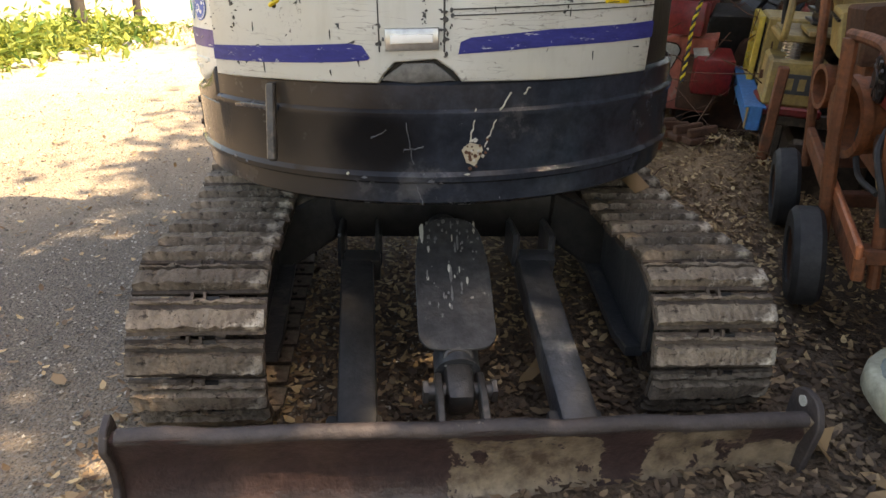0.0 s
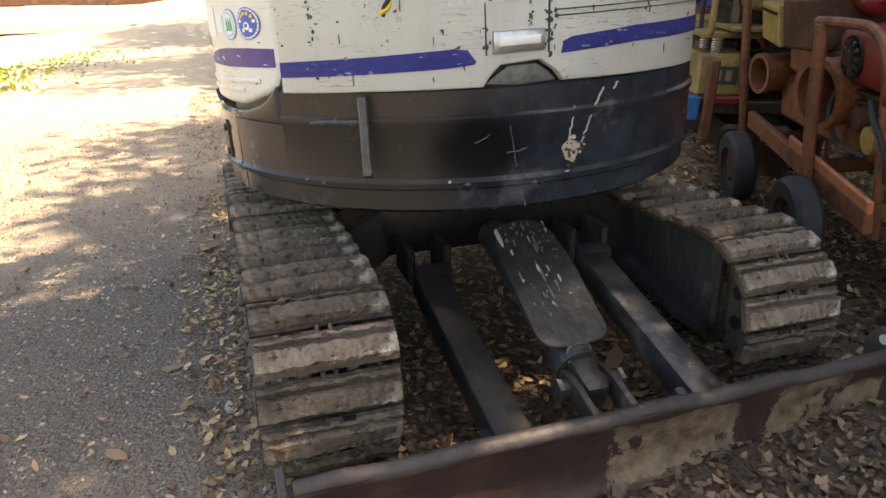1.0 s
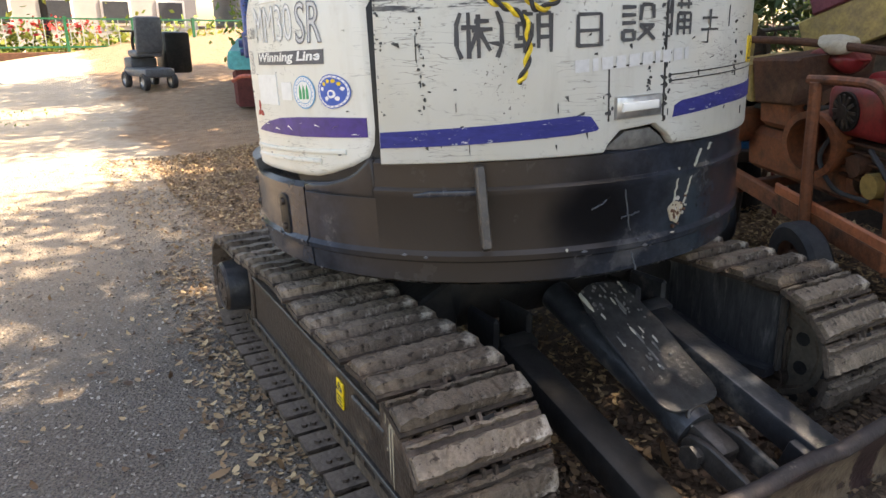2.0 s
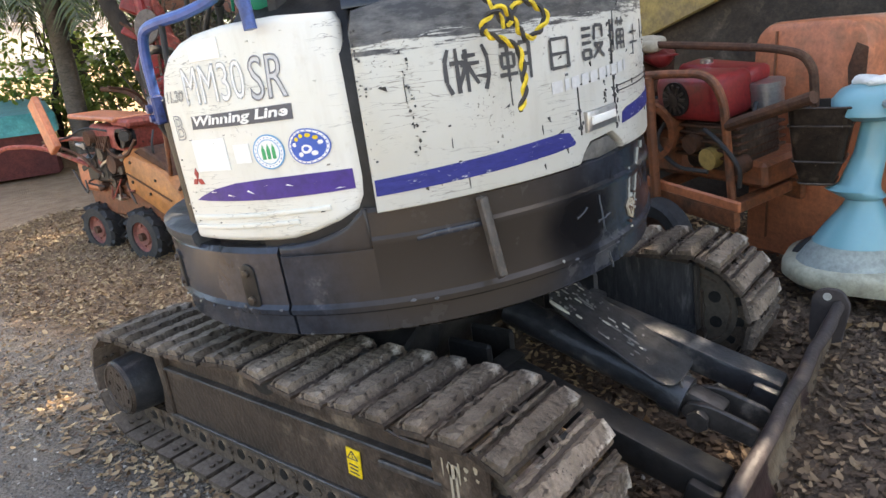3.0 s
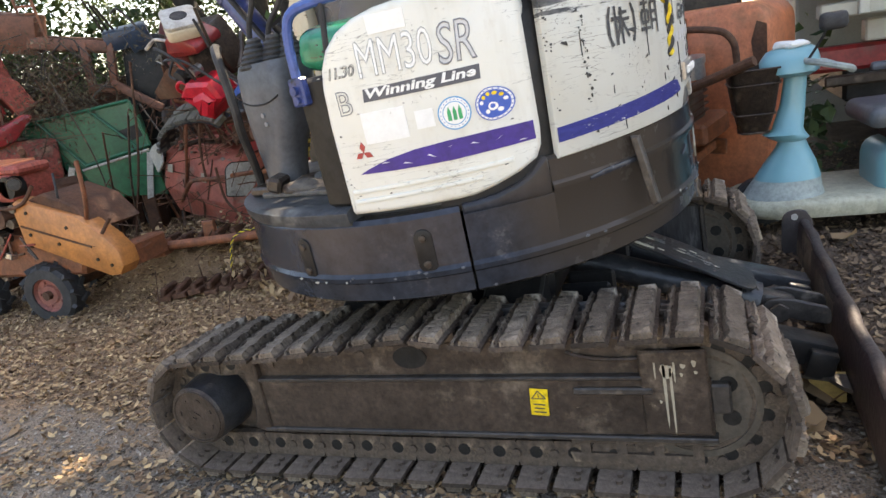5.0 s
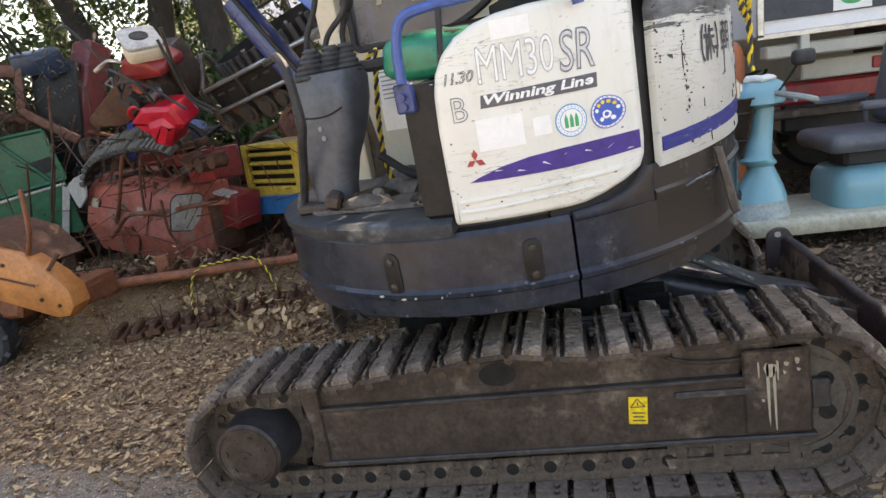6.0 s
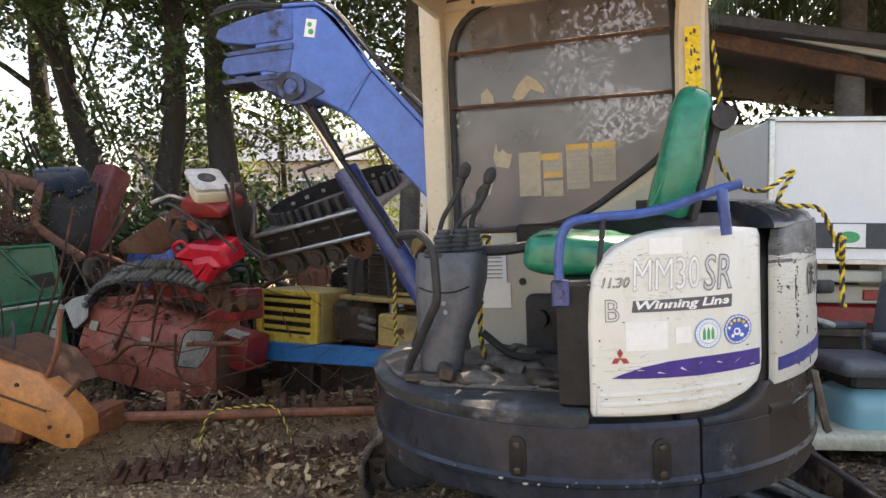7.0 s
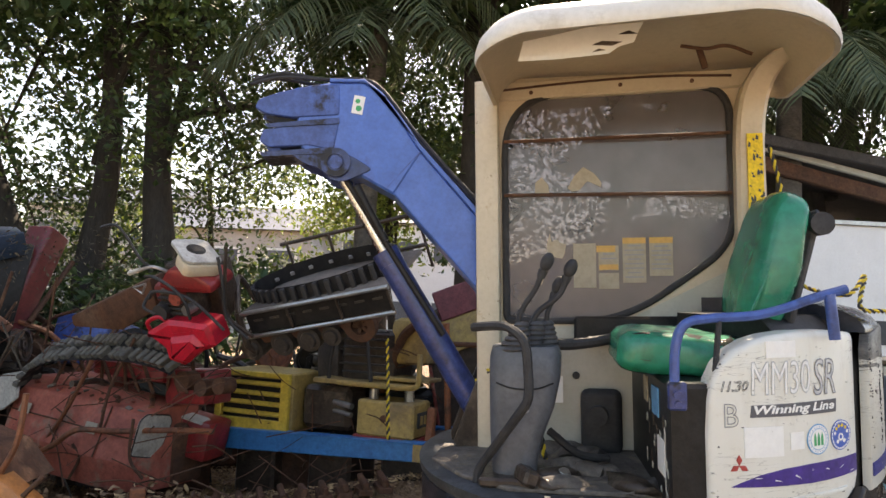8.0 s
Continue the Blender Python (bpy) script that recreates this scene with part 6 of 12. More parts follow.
    bm = bmesh.new()
    prism(bm, [(-0.62, -0.15), (-0.08, -0.15), (-0.08, 0.72), (-0.30, 0.72), (-0.50, 0.58), (-0.62, 0.42)], "z", 0.966, 0.982, 0.004)
    hpart("floor_mat", bm, M_MAT, label="gritty floor strewn with rags and dirt")
    rs = random.Random(3)
    for i in range(16):
        bm = bmesh.new()
        bmesh.ops.create_icosphere(bm, subdivisions=2, radius=rs.uniform(0.025, 0.07))
        sd = Vector((i * 3.1, 0, 0))
        for v in bm.verts:
            v.co += v.normal * 0.030 * noise.noise(v.co * 22 + sd)
            v.co.z = max(v.co.z, -0.01) * 0.55
        bm.transform(pose(rs.uniform(-0.60, -0.12), rs.uniform(0.0, 0.34), 0.983, 0, 0, rs.uniform(0, 180)) @ Matrix.Diagonal((1.5, 0.8, 1, 1)))
        hpart("rag", bm, M_MAT if i % 3 else M_FRAME, smooth=60)
    # seat base, seat
    bm = bmesh.new()
    prism(bm, [(-0.775, -0.14), (-0.775, -0.045), (-0.09, 0.0), (-0.09, -0.50), (-0.48, -0.55), (-0.62, -0.42)], "z", 0.966, 1.325, 0.012)
    sb = hpart("seat_box", bm, M_BLACK, label="black seat box with scuffed front")
    for (u, z, w, h, mt) in ((-0.56, 1.245, 0.10, 0.085, M_CYAN), (-0.40, 1.26, 0.06, 0.08, M_PAPER), (-0.64, 1.10, 0.10, 0.10, M_LIGHT)):
        bm = bmesh.new()
        box(bm, (u, 0.0025 - 0.0657 * (-u - 0.09), z), (w, 0.004, h), (0, 0, 3.76), bev=0)
        hpart("label_sticker", bm, mt, sb)
    rs = random.Random(31)
    for i in range(26):
        u, z = rs.uniform(-0.74, -0.40), rs.uniform(0.985, 1.20)
        w, h = rs.uniform(0.006, 0.02), rs.uniform(0.01, 0.05)
        bm = bmesh.new()
        prism(bm, [(u, z), (u + w, z + 0.01), (u + w * 0.7, z + h), (u - w * 0.2, z + h * 0.7)], "y", 0.0, 0.0022)
        for v in bm.verts:
            v.co.y -= 0.0657 * (-v.co.x - 0.09)
        hpart("scuff", bm, M_CABW if i % 3 else M_FRAME, sb, smooth=0)
    bm = bmesh.new()
    pillow(bm, (-0.395, -0.110, 1.386), (0.50, 0.41, 0.14), (4, 0, 0), 0.50, 40, 0.10, 2.0)
    skin = BVHTree.FromBMesh(bm)
    cush = hpart("seat_cushion", bm, M_SEATC, label="torn green vinyl seat cushion", smooth=80)
    rs = random.Random(77)
    for path in ([(0.082, 1.372), (0.066, 1.394), (0.05, 1.416), (0.01, 1.410), (-0.03, 1.428), (-0.06, 1.420), (-0.10, 1.414)], [(0.080, 1.352), (0.062, 1.346), (0.045, 1.352)], [(0.02, 1.376), (-0.01, 1.366), (-0.05, 1.371)]):
        bm = bmesh.new()
        rim = []
        for k, (y, z) in enumerate(path):
            w = (0.001 if k in (0, len(path) - 1) else rs.uniform(0.004, 0.009))
            pair = []
            for sg in (-1, 1):
                hit = skin.ray_cast(Vector((-1.5, y + rs.uniform(-.006, .006), z + sg * w)), Vector((1, 0, 0)))
                if hit[0]:
                    pair.append(bm.verts.new(hit[0] + hit[1] * 0.0015))
            if len(pair) == 2:
                rim.append(pair)
        for A, B in zip(rim, rim[1:]):
            bm.faces.new((A[0], A[1], B[1], B[0]))
        hpart("tear", bm, M_BLACK, cush, "black tear in the vinyl", smooth=0)
    bm = bmesh.new()
    pillow(bm, (-0.40, -0.385, 1.655), (0.44, 0.135, 0.44), (15, 0, 0), 0.52, 40, 0.11, 5.0)
    sbk = hpart("seat_back", bm, M_SEAT, label="green vinyl backrest", smooth=80)
    bm = bmesh.new()
    tube(bm, bend([(-0.606, -0.29, 1.50), (-0.612, -0.335, 1.60), (-0.606, -0.375, 1.72), (-0.585, -0.41, 1.82)]), 0.004, 6)
    hpart("seam", bm, M_SEAT, sbk)
    bm = bmesh.new()
    box(bm, (-0.40, -0.455, 1.64), (0.34, 0.03, 0.36), (15, 0, 0), bev=0.012)
    rod(bm, (-0.53, -0.50, 1.77), (-0.59, -0.505, 1.77), 0.034)
    hpart("seat_frame", bm, M_RUBBER)
    bm = bmesh.new()
    box(bm, (-0.12, -0.10, 1.43), (0.05, 0.62, 0.10), bev=0.01)
    hpart("side_cover", bm, M_BLACK)
    bm = bmesh.new()
    tube(bm, bend([(-0.78, -0.055, 1.30), (-0.78, -0.06, 1.42), (-0.775, -0.085, 1.485), (-0.76, -0.15, 1.502), (-0.72, -0.27, 1.508), (-0.68, -0.36, 1.525), (-0.66, -0.45, 1.555), (-0.64, -0.54, 1.580)]), 0.0135, 10)
    rod(bm, (-0.66, -0.49, 1.565), (-0.66, -0.50, 1.44), 0.015)
    rl = hpart("side_rail", bm, M_RAIL, label="blue painted side rail")
    bm = bmesh.new()
    box(bm, (-0.785, -0.06, 1.295), (0.03, 0.05, 0.075), bev=0.005)
    rod(bm, (-0.79, -0.06, 1.30), (-0.812, -0.06, 1.30), 0.012, seg=8)
    rod(bm, (-0.79, -0.062, 1.275), (-0.81, -0.062, 1.275), 0.010, seg=8)
    hpart("rail_bracket", bm, M_BOOMC, rl)
    bm = bmesh.new()
    rod(bm, (-0.765, -0.16, 1.32), (-0.752, -0.18, 1.50), 0.008, seg=8)
    hpart("stay", bm, M_RUBBER, rl)
    # padded arm that reaches from the column to the seat
    bm = bmesh.new()
    tube(bm, bend([(-0.40, 0.30, 1.40), (-0.36, 0.22, 1.395), (-0.33, 0.10, 1.41), (-0.30, 0.0, 1.43)]), 0.020, 10)
    hpart("arm_tube", bm, M_RUBBER, label="worn dark rubber hand rest")
    # control column
    prof = [(0.335, 0.475, -0.55, -0.44, 0.97), (0.330, 0.480, -0.555, -0.43, 1.04), (0.310, 0.482, -0.56, -0.42, 1.12), (0.275, 0.482, -0.565, -0.39, 1.21), (0.255, 0.482, -0.565, -0.37, 1.30), (0.252, 0.480, -0.56, -0.36, 1.37), (0.262, 0.472, -0.55, -0.37, 1.40)]
    bm = bmesh.new()
    rings = []
    for v0, v1, u0, u1, z in prof:
        ring = rounded(u0, v0, u1, v1, (0.055,) * 4, 5)
        rings.append([bm.verts.new((x, y, z)) for x, y in ring])
    for A, B in zip(rings, rings[1:]):
        for i in range(len(A)):
            bm.faces.new((A[i], A[(i + 1) % len(A)], B[(i + 1) % len(A)], B[i]))
    bm.faces.new(rings[0][::-1])
    bm.faces.new(rings[-1])
    con = hpart("control_column", bm, M_CONSOLE, label="grey plastic control column with bellows", smooth=50)
    bm = bmesh.new()
    tube(bm, bend([(-0.56, 0.455, 1.288), (-0.567, 0.40, 1.272), (-0.567, 0.33, 1.272), (-0.562, 0.275, 1.29)]), 0.003, 6)
    hpart("seam", bm, M_BLACK, con)
    for (u, v, z) in ((-0.566, 0.365, 1.235), (-0.566, 0.36, 1.205)):
        bm = bmesh.new()
        rod(bm, (u + 0.02, v, z), (u - 0.004, v, z), 0.008, seg=10)
        hpart("screw", bm, M_GREYT, con)
    tips = ((-0.51, 0.40, 1.385, 0.30, 1.675), (-0.47, 0.36, 1.385, 0.225, 1.655), (-0.43, 0.31, 1.385, 0.265, 1.60))
    for u, v, z, tv, tz in tips:
        bm = bmesh.new()
        for i in range(6):
            lathe(bm, [(0.0, 0.0), (0.050 - 0.0055 * i, 0.0), (0.056 - 0.006 * i, 0.007), (0.046 - 0.0055 * i, 0.016), (0.0, 0.016)], 18, pose(u, v + (tv - v) * 0.05 * i, z + 0.0155 * i))
        hpart("bellows", bm, M_BELLOWS, con, "dusty ribbed rubber bellows")
        bm = bmesh.new()
        tube(bm, bend([(u, v, z + 0.05), (u, v + (tv - v) * 0.25, z + 0.45 * (tz - z)), (u, tv + 0.03, tz - 0.09), (u, tv, tz - 0.02)]), 0.009, 8)
        bmesh.ops.create_uvsphere(bm, u_segments=14, v_segments=10, radius=0.021, matrix=pose(u, tv - 0.008, tz - 0.004, 24, 0, 0) @ Matrix.Diagonal((1, 1, 1.55, 1)))
        rod(bm, (u, tv + 0.014, tz - 0.055), (u, tv + 0.004, tz - 0.03), 0.013, 0.016, 10)
        hpart("lever", bm, M_RUBBER, con, "black control lever with long knob")
    bm = bmesh.new()
    box(bm, (-0.50, 0.41, 0.985), (0.20, 0.20, 0.03), bev=0.008)
    box(bm, (-0.59, 0.36, 1.01), (0.10, 0.05, 0.05), (20, 0, 25), bev=0.01)
    hpart("column_foot", bm, M_FRAME)
    bm = bmesh.new()
    tube(bm, bend([(-0.54, 0.53, 1.462), (-0.60, 0.45, 1.470), (-0.65, 0.40, 1.465), (-0.685, 0.355, 1.425), (-0.688, 0.345, 1.34), (-0.685, 0.347, 1.26), (-0.66, 0.38, 1.205), (-0.57, 0.475, 1.07), (-0.535, 0.515, 1.01), (-0.535, 0.525, 0.96)]), 0.0145, 8)
    hpart("grab_bar", bm, M_RUBBER, label="black bent grab bar")
    bm = bmesh.new()
    rod(bm, (-0.50, 0.25, 0.99), (-0.51, 0.245, 1.01), 0.03, 0.015)
    hpart("foot_pedal", bm, M_ALU)
    bm = bmesh.new()
    tube(bm, bend([(-0.35, 0.30, 1.10), (-0.33, 0.20, 1.02), (-0.30, 0.10, 1.00)]), 0.014)
    hpart("hose", bm, M_RUBBER)


def build_cab():
    U = -0.07
    glass = soften([(0.468, 1.46), (0.468, 2.348), (-0.372, 2.342), (-0.38, 1.745), (-0.05, 1.512), (0.10, 1.46)], (0.03, 0.24, 0.12, 0.13, 0.10, 0.08), 8)
    # side wall with its window opening, as an outline with a hole
    outer = [(0.575, 0.966), (0.56, 2.37), (0.54, 2.42), (-0.40, 2.40), (-0.49, 2.40), (-0.50, 1.40), (-0.50, 0.966)]
    bm = bmesh.new()
    vo = [bm.verts.new((U, y, z)) for y, z in outer]
    vi = [bm.verts.new((U, y, z)) for y, z in glass]
    eo = [bm.edges.new((vo[i], vo[(i + 1) % len(vo)])) for i in range(len(vo))]
    ei = [bm.edges.new((vi[i], vi[(i + 1) % len(vi)])) for i in range(len(vi))]
    bmesh.ops.triangle_fill(bm, edges=eo + ei, use_beauty=True)
    cy, cz = 0.05, 1.95
    bad = []
    for f in bm.faces:
        c = f.calc_center_median()
        inside = False
        for i in range(len(glass)):
            (y0, z0), (y1, z1) = glass[i], glass[(i + 1) % len(glass)]
            if (z0 > c.z) != (z1 > c.z) and c.y < (y1 - y0) * (c.z - z0) / (z1 - z0) + y0:
                inside = not inside
        if inside:
            bad.append(f)
    bmesh.ops.delete(bm, geom=bad, context="FACES_ONLY")
    ex = bmesh.ops.extrude_face_region(bm, geom=bm.faces[:])
    bmesh.ops.translate(bm, verts=[g for g in ex["geom"] if isinstance(g, bmesh.types.BMVert)], vec=(0.03, 0, 0))
    wall = hpart("cab_wall", bm, M_CANOPY, label="cream steel cab wall with a large rounded window")
    bm = bmesh.new()
    prism(bm, [(0.56, 0.97), (0.56, 1.44), (0.20, 1.44), (-0.0, 1.47), (-0.46, 1.70), (-0.46, 0.97)], "x", U - 0.006, U - 0.002)
    hpart("lower_panel", bm, M_CABW, wall)
    bm = bmesh.new()
    prism(bm, glass, "x", U + 0.012, U + 0.017)
    g = hpart("window_pane", bm, M_GLASS, wall, "dusty cracked window pane")
    g.visible_shadow = False
    bm = bmesh.new()
    tube(bm, [(U - 0.004, y, z) for y, z in glass + glass[:1]], 0.013, 8)
    hpart("window_seal", bm, M_RUBBER, wall)
    for z0, z1 in ((2.162, 2.158), (1.950, 1.934)):
        bm = bmesh.new()
        rod(bm, (U - 0.02, 0.47, z0), (U - 0.02, -0.37, z1), 0.007, seg=8)
        hpart("guard_bar", bm, M_RUST, wall)
    # posts
    bm = bmesh.new()
    prism(bm, rounded(-0.125, 0.488, -0.035, 0.580, (0.012,) * 4, 2), "z", 0.97, 2.40)
    hpart("front_post", bm, M_POST, label="chipped cream front post")
    bm = bmesh.new()
    rings = []
    for z, v, u in ((1.40, -0.43, -0.10), (1.80, -0.43, -0.10), (2.10, -0.432, -0.102), (2.20, -0.437, -0.108), (2.27, -0.448, -0.118), (2.32, -0.464, -0.132), (2.36, -0.487, -0.152), (2.39, -0.515, -0.175), (2.41, -0.55, -0.205)):
        rings.append([bm.verts.new((u + a, v + b, z)) for a, b in ((-0.035, 0.055), (-0.048, 0.042), (-0.048, -0.03), (-0.035, -0.043), (0.055, -0.043), (0.055, 0.055))])
    for A, B in zip(rings, rings[1:]):
        for i in range(6):
            bm.faces.new((A[i], A[(i + 1) % 6], B[(i + 1) % 6], B[i]))
    bm.faces.new(rings[0][::-1])
    bm.faces.new(rings[-1])
    rp = hpart("rear_post", bm, M_CANOPY, label="cream rear post with a yellow warning strip")
    bm = bmesh.new()
    box(bm, (-0.160, -0.436, 1.985), (0.010, 0.052, 0.30), bev=0)
    ws = hpart("warning_strip", bm, M_YELLOW, rp)
    rs = random.Random(9)
    for k in range(26):
        z, y, h = rs.uniform(1.85, 2.12), -0.436 + rs.choice((-1, 1)) * rs.uniform(0.004, 0.022), rs.uniform(0.006, 0.03)
        bm = bmesh.new()
        prism(bm, [(y - 0.004, z), (y + rs.uniform(0.001, 0.006), z + 0.003), (y + 0.002, z + h), (y - 0.005, z + h * 0.6)], "x", -0.1668, -0.1655)
        hpart("warning_mark", bm, M_INK, ws)
    # roof: shallow rounded shell with a thin downturned lip that droops at both ends

    def roof_ring(bm, ins, z, arch=0.065):
        o = rounded(-0.765 + ins, -0.60 + ins * 0.8, 0.02 - ins * 0.3, 0.505 - ins * 0.8, (0.30 - ins * 0.6, 0.05, 0.05, 0.17 - ins * 0.4), 9)
        return [bm.verts.new((x, y, z - arch * min(abs(y + 0.04) / 0.55, 1.0) ** 2.6)) for x, y in o]

    def bridge(bm, rings):
        for A, B in zip(rings, rings[1:]):
            for i in range(len(A)):
                bm.faces.new((A[i], A[(i + 1) % len(A)], B[(i + 1) % len(A)], B[i]))
        bm.faces.new(rings[-1])
    bm = bmesh.new()
    bridge(bm, [roof_ring(bm, i, z, r) for i, z, r in ((0.0, 2.362, 0.065), (-0.004, 2.372, 0.065), (-0.003, 2.392, 0.065), (0.010, 2.420, 0.06), (0.04, 2.446, 0.055), (0.10, 2.470, 0.05), (0.19, 2.488, 0.045), (0.30, 2.50, 0.04))])
    roof = hpart("canopy_roof", bm, M_ROOF, label="chalky white rounded canopy roof", smooth=60)
    bm = bmesh.new()
    bridge(bm, [roof_ring(bm, i, z, r) for i, z, r in ((0.002, 2.361, 0.065), (0.018, 2.362, 0.065), (0.020, 2.385, 0.06), (0.05, 2.412, 0.05), (0.11, 2.432, 0.03), (0.22, 2.444, 0.02))])
    hpart("roof_lining", bm, M_CANOPY, roof, "cream underside of the roof", smooth=60)
    bm = bmesh.new()
    tube(bm, bend([(U - 0.021, 0.47, 2.368), (U - 0.021, 0.2, 2.382), (U - 0.021, -0.1, 2.386), (U - 0.021, -0.38, 2.372)]), 0.005, 6)
    hpart("rusty_seam", bm, M_RUST, roof)
    for y, z in ((0.36, 2.352), (0.02, 2.362), (-0.24, 2.36)):
        bm = bmesh.new()
        rod(bm, (U - 0.010, y, z), (U - 0.026, y, z), 0.008, seg=8)
        hpart("bolt", bm, M_RUST, roof)
    # torn headliner sheet and the inner front skirt
    bm = bmesh.new()
    prism(bm, [(0.54, 2.40), (0.50, 2.33), (-0.42, 2.33), (-0.46, 2.40)], "x", U - 0.02, U + 0.02, 0.006)
    hpart("header_rail", bm, M_CANOPY, roof)
    bm = bmesh.new()
    prism(bm, [(0.368, 2.30), (0.351, 2.362), (0.15, 2.392), (-0.02, 2.405), (0.0, 2.37), (0.015, 2.335), (0.06, 2.325), (0.09, 2.305), (0.155, 2.302), (0.25, 2.298)], "x", -0.622, -0.619)
    tl = hpart("torn_liner", bm, M_LIGHT, roof, "torn pale lining sheet")
    bm = bmesh.new()
    for q in ([(0.14, 2.335), (0.11, 2.345), (0.05, 2.338), (0.08, 2.328)], [(0.06, 2.362), (0.03, 2.372), (0.005, 2.36)], [(0.12, 2.322), (0.10, 2.316), (0.14, 2.312)]):
        prism(bm, q, "x", -0.6245, -0.6225)
    hpart("tear", bm, M_FRAME, tl)
    bm = bmesh.new()
    tube(bm, bend([(-0.30, -0.17, 2.424), (-0.31, -0.25, 2.405), (-0.31, -0.32, 2.410), (-0.31, -0.40, 2.375)]), 0.006, 6)
    box(bm, (-0.30, -0.24, 2.375), (0.012, 0.022, 0.075), (-15, 0, 0), bev=0.004)
    hpart("rusty_hook", bm, M_RUST, roof)
    # labels on the pane
    for y, z, w, h, mt in ((0.075, 1.700, 0.075, 0.095, M_PAPER), (-0.020, 1.690, 0.085, 0.17, M_PAPER), (-0.118, 1.700, 0.085, 0.14, M_PAPER), (0.165, 1.672, 0.085, 0.17, M_PAPER), (0.075, 1.612, 0.075, 0.06, M_PAPER), (0.085, 1.735, 0.07, 0.025, M_ORANS), (-0.02, 1.765, 0.085, 0.022, M_ORANS), (-0.118, 1.765, 0.085, 0.022, M_ORANS), (0.075, 1.665, 0.07, 0.02, M_ORANS)):
        bm = bmesh.new()
        box(bm, (U + (0.0095 if mt is M_PAPER else 0.0065), y, z), (0.002, w, h), bev=0)
        lb = hpart("paper_label", bm, mt, wall)
    for y, z, w, n in ((-0.020, 1.745, 0.070, 8), (-0.118, 1.742, 0.070, 6), (0.075, 1.715, 0.060, 2), (0.075, 1.655, 0.060, 1)):
        for i in range(n):
            bm = bmesh.new()
            box(bm, (U + 0.0072, y, z - 0.017 * i), (0.001, w * (1.0 if i % 3 else 0.7), 0.005), bev=0)
            hpart("print_line", bm, M_GREYT, wall, smooth=0)
    for q in ([(0.352, 1.955), (0.35, 2.0), (0.325, 2.02), (0.30, 1.99), (0.295, 1.95)], [(0.225, 1.975), (0.20, 2.02), (0.165, 2.055), (0.125, 2.03), (0.095, 1.99), (0.10, 1.975), (0.15, 2.0), (0.18, 1.965), (0.21, 1.96)],
              [(0.31, 1.745), (0.297, 1.80), (0.29, 1.765), (0.27, 1.775), (0.255, 1.76), (0.235, 1.755), (0.24, 1.72), (0.25, 1.70), (0.30, 1.71)], [(0.35, 1.60), (0.325, 1.68), (0.31, 1.69), (0.30, 1.67), (0.315, 1.64), (0.33, 1.60)]):
        bm = bmesh.new()
        prism(bm, q, "x", U + 0.006, U + 0.009)
        hpart("sticker_remnant", bm, M_PAPER, wall)
    # labels, motor and hose on the lower wall
    bm = bmesh.new()
    box(bm, (U - 0.010, 0.335, 1.32), (0.004, 0.13, 0.15), bev=0)
    box(bm, (U - 0.010, 0.33, 1.20), (0.004, 0.15, 0.10), bev=0)
    hpart("instruction_label", bm, M_LIGHT, wall)
    bm = bmesh.new()
    for i in range(7):
        box(bm, (U - 0.0135, 0.335, 1.27 + 0.016 * i), (0.001, 0.10, 0.005), bev=0)
    hpart("print_lines", bm, M_GREYT, wall)
    bm = bmesh.new()
    box(bm, (U - 0.04, 0.115, 1.09), (0.07, 0.15, 0.24), bev=0.03, seg=3)
    rod(bm, (U - 0.07, 0.125, 1.12), (U - 0.11, 0.13, 1.12), 0.035)
    hpart("wiper_motor", bm, M_RUBBER, wall)
    bm = bmesh.new()
    rod(bm, (U - 0.012, 0.205, 1.255), (U - 0.02, 0.205, 1.255), 0.014)
    hpart("plug", bm, M_RUBBER, wall)


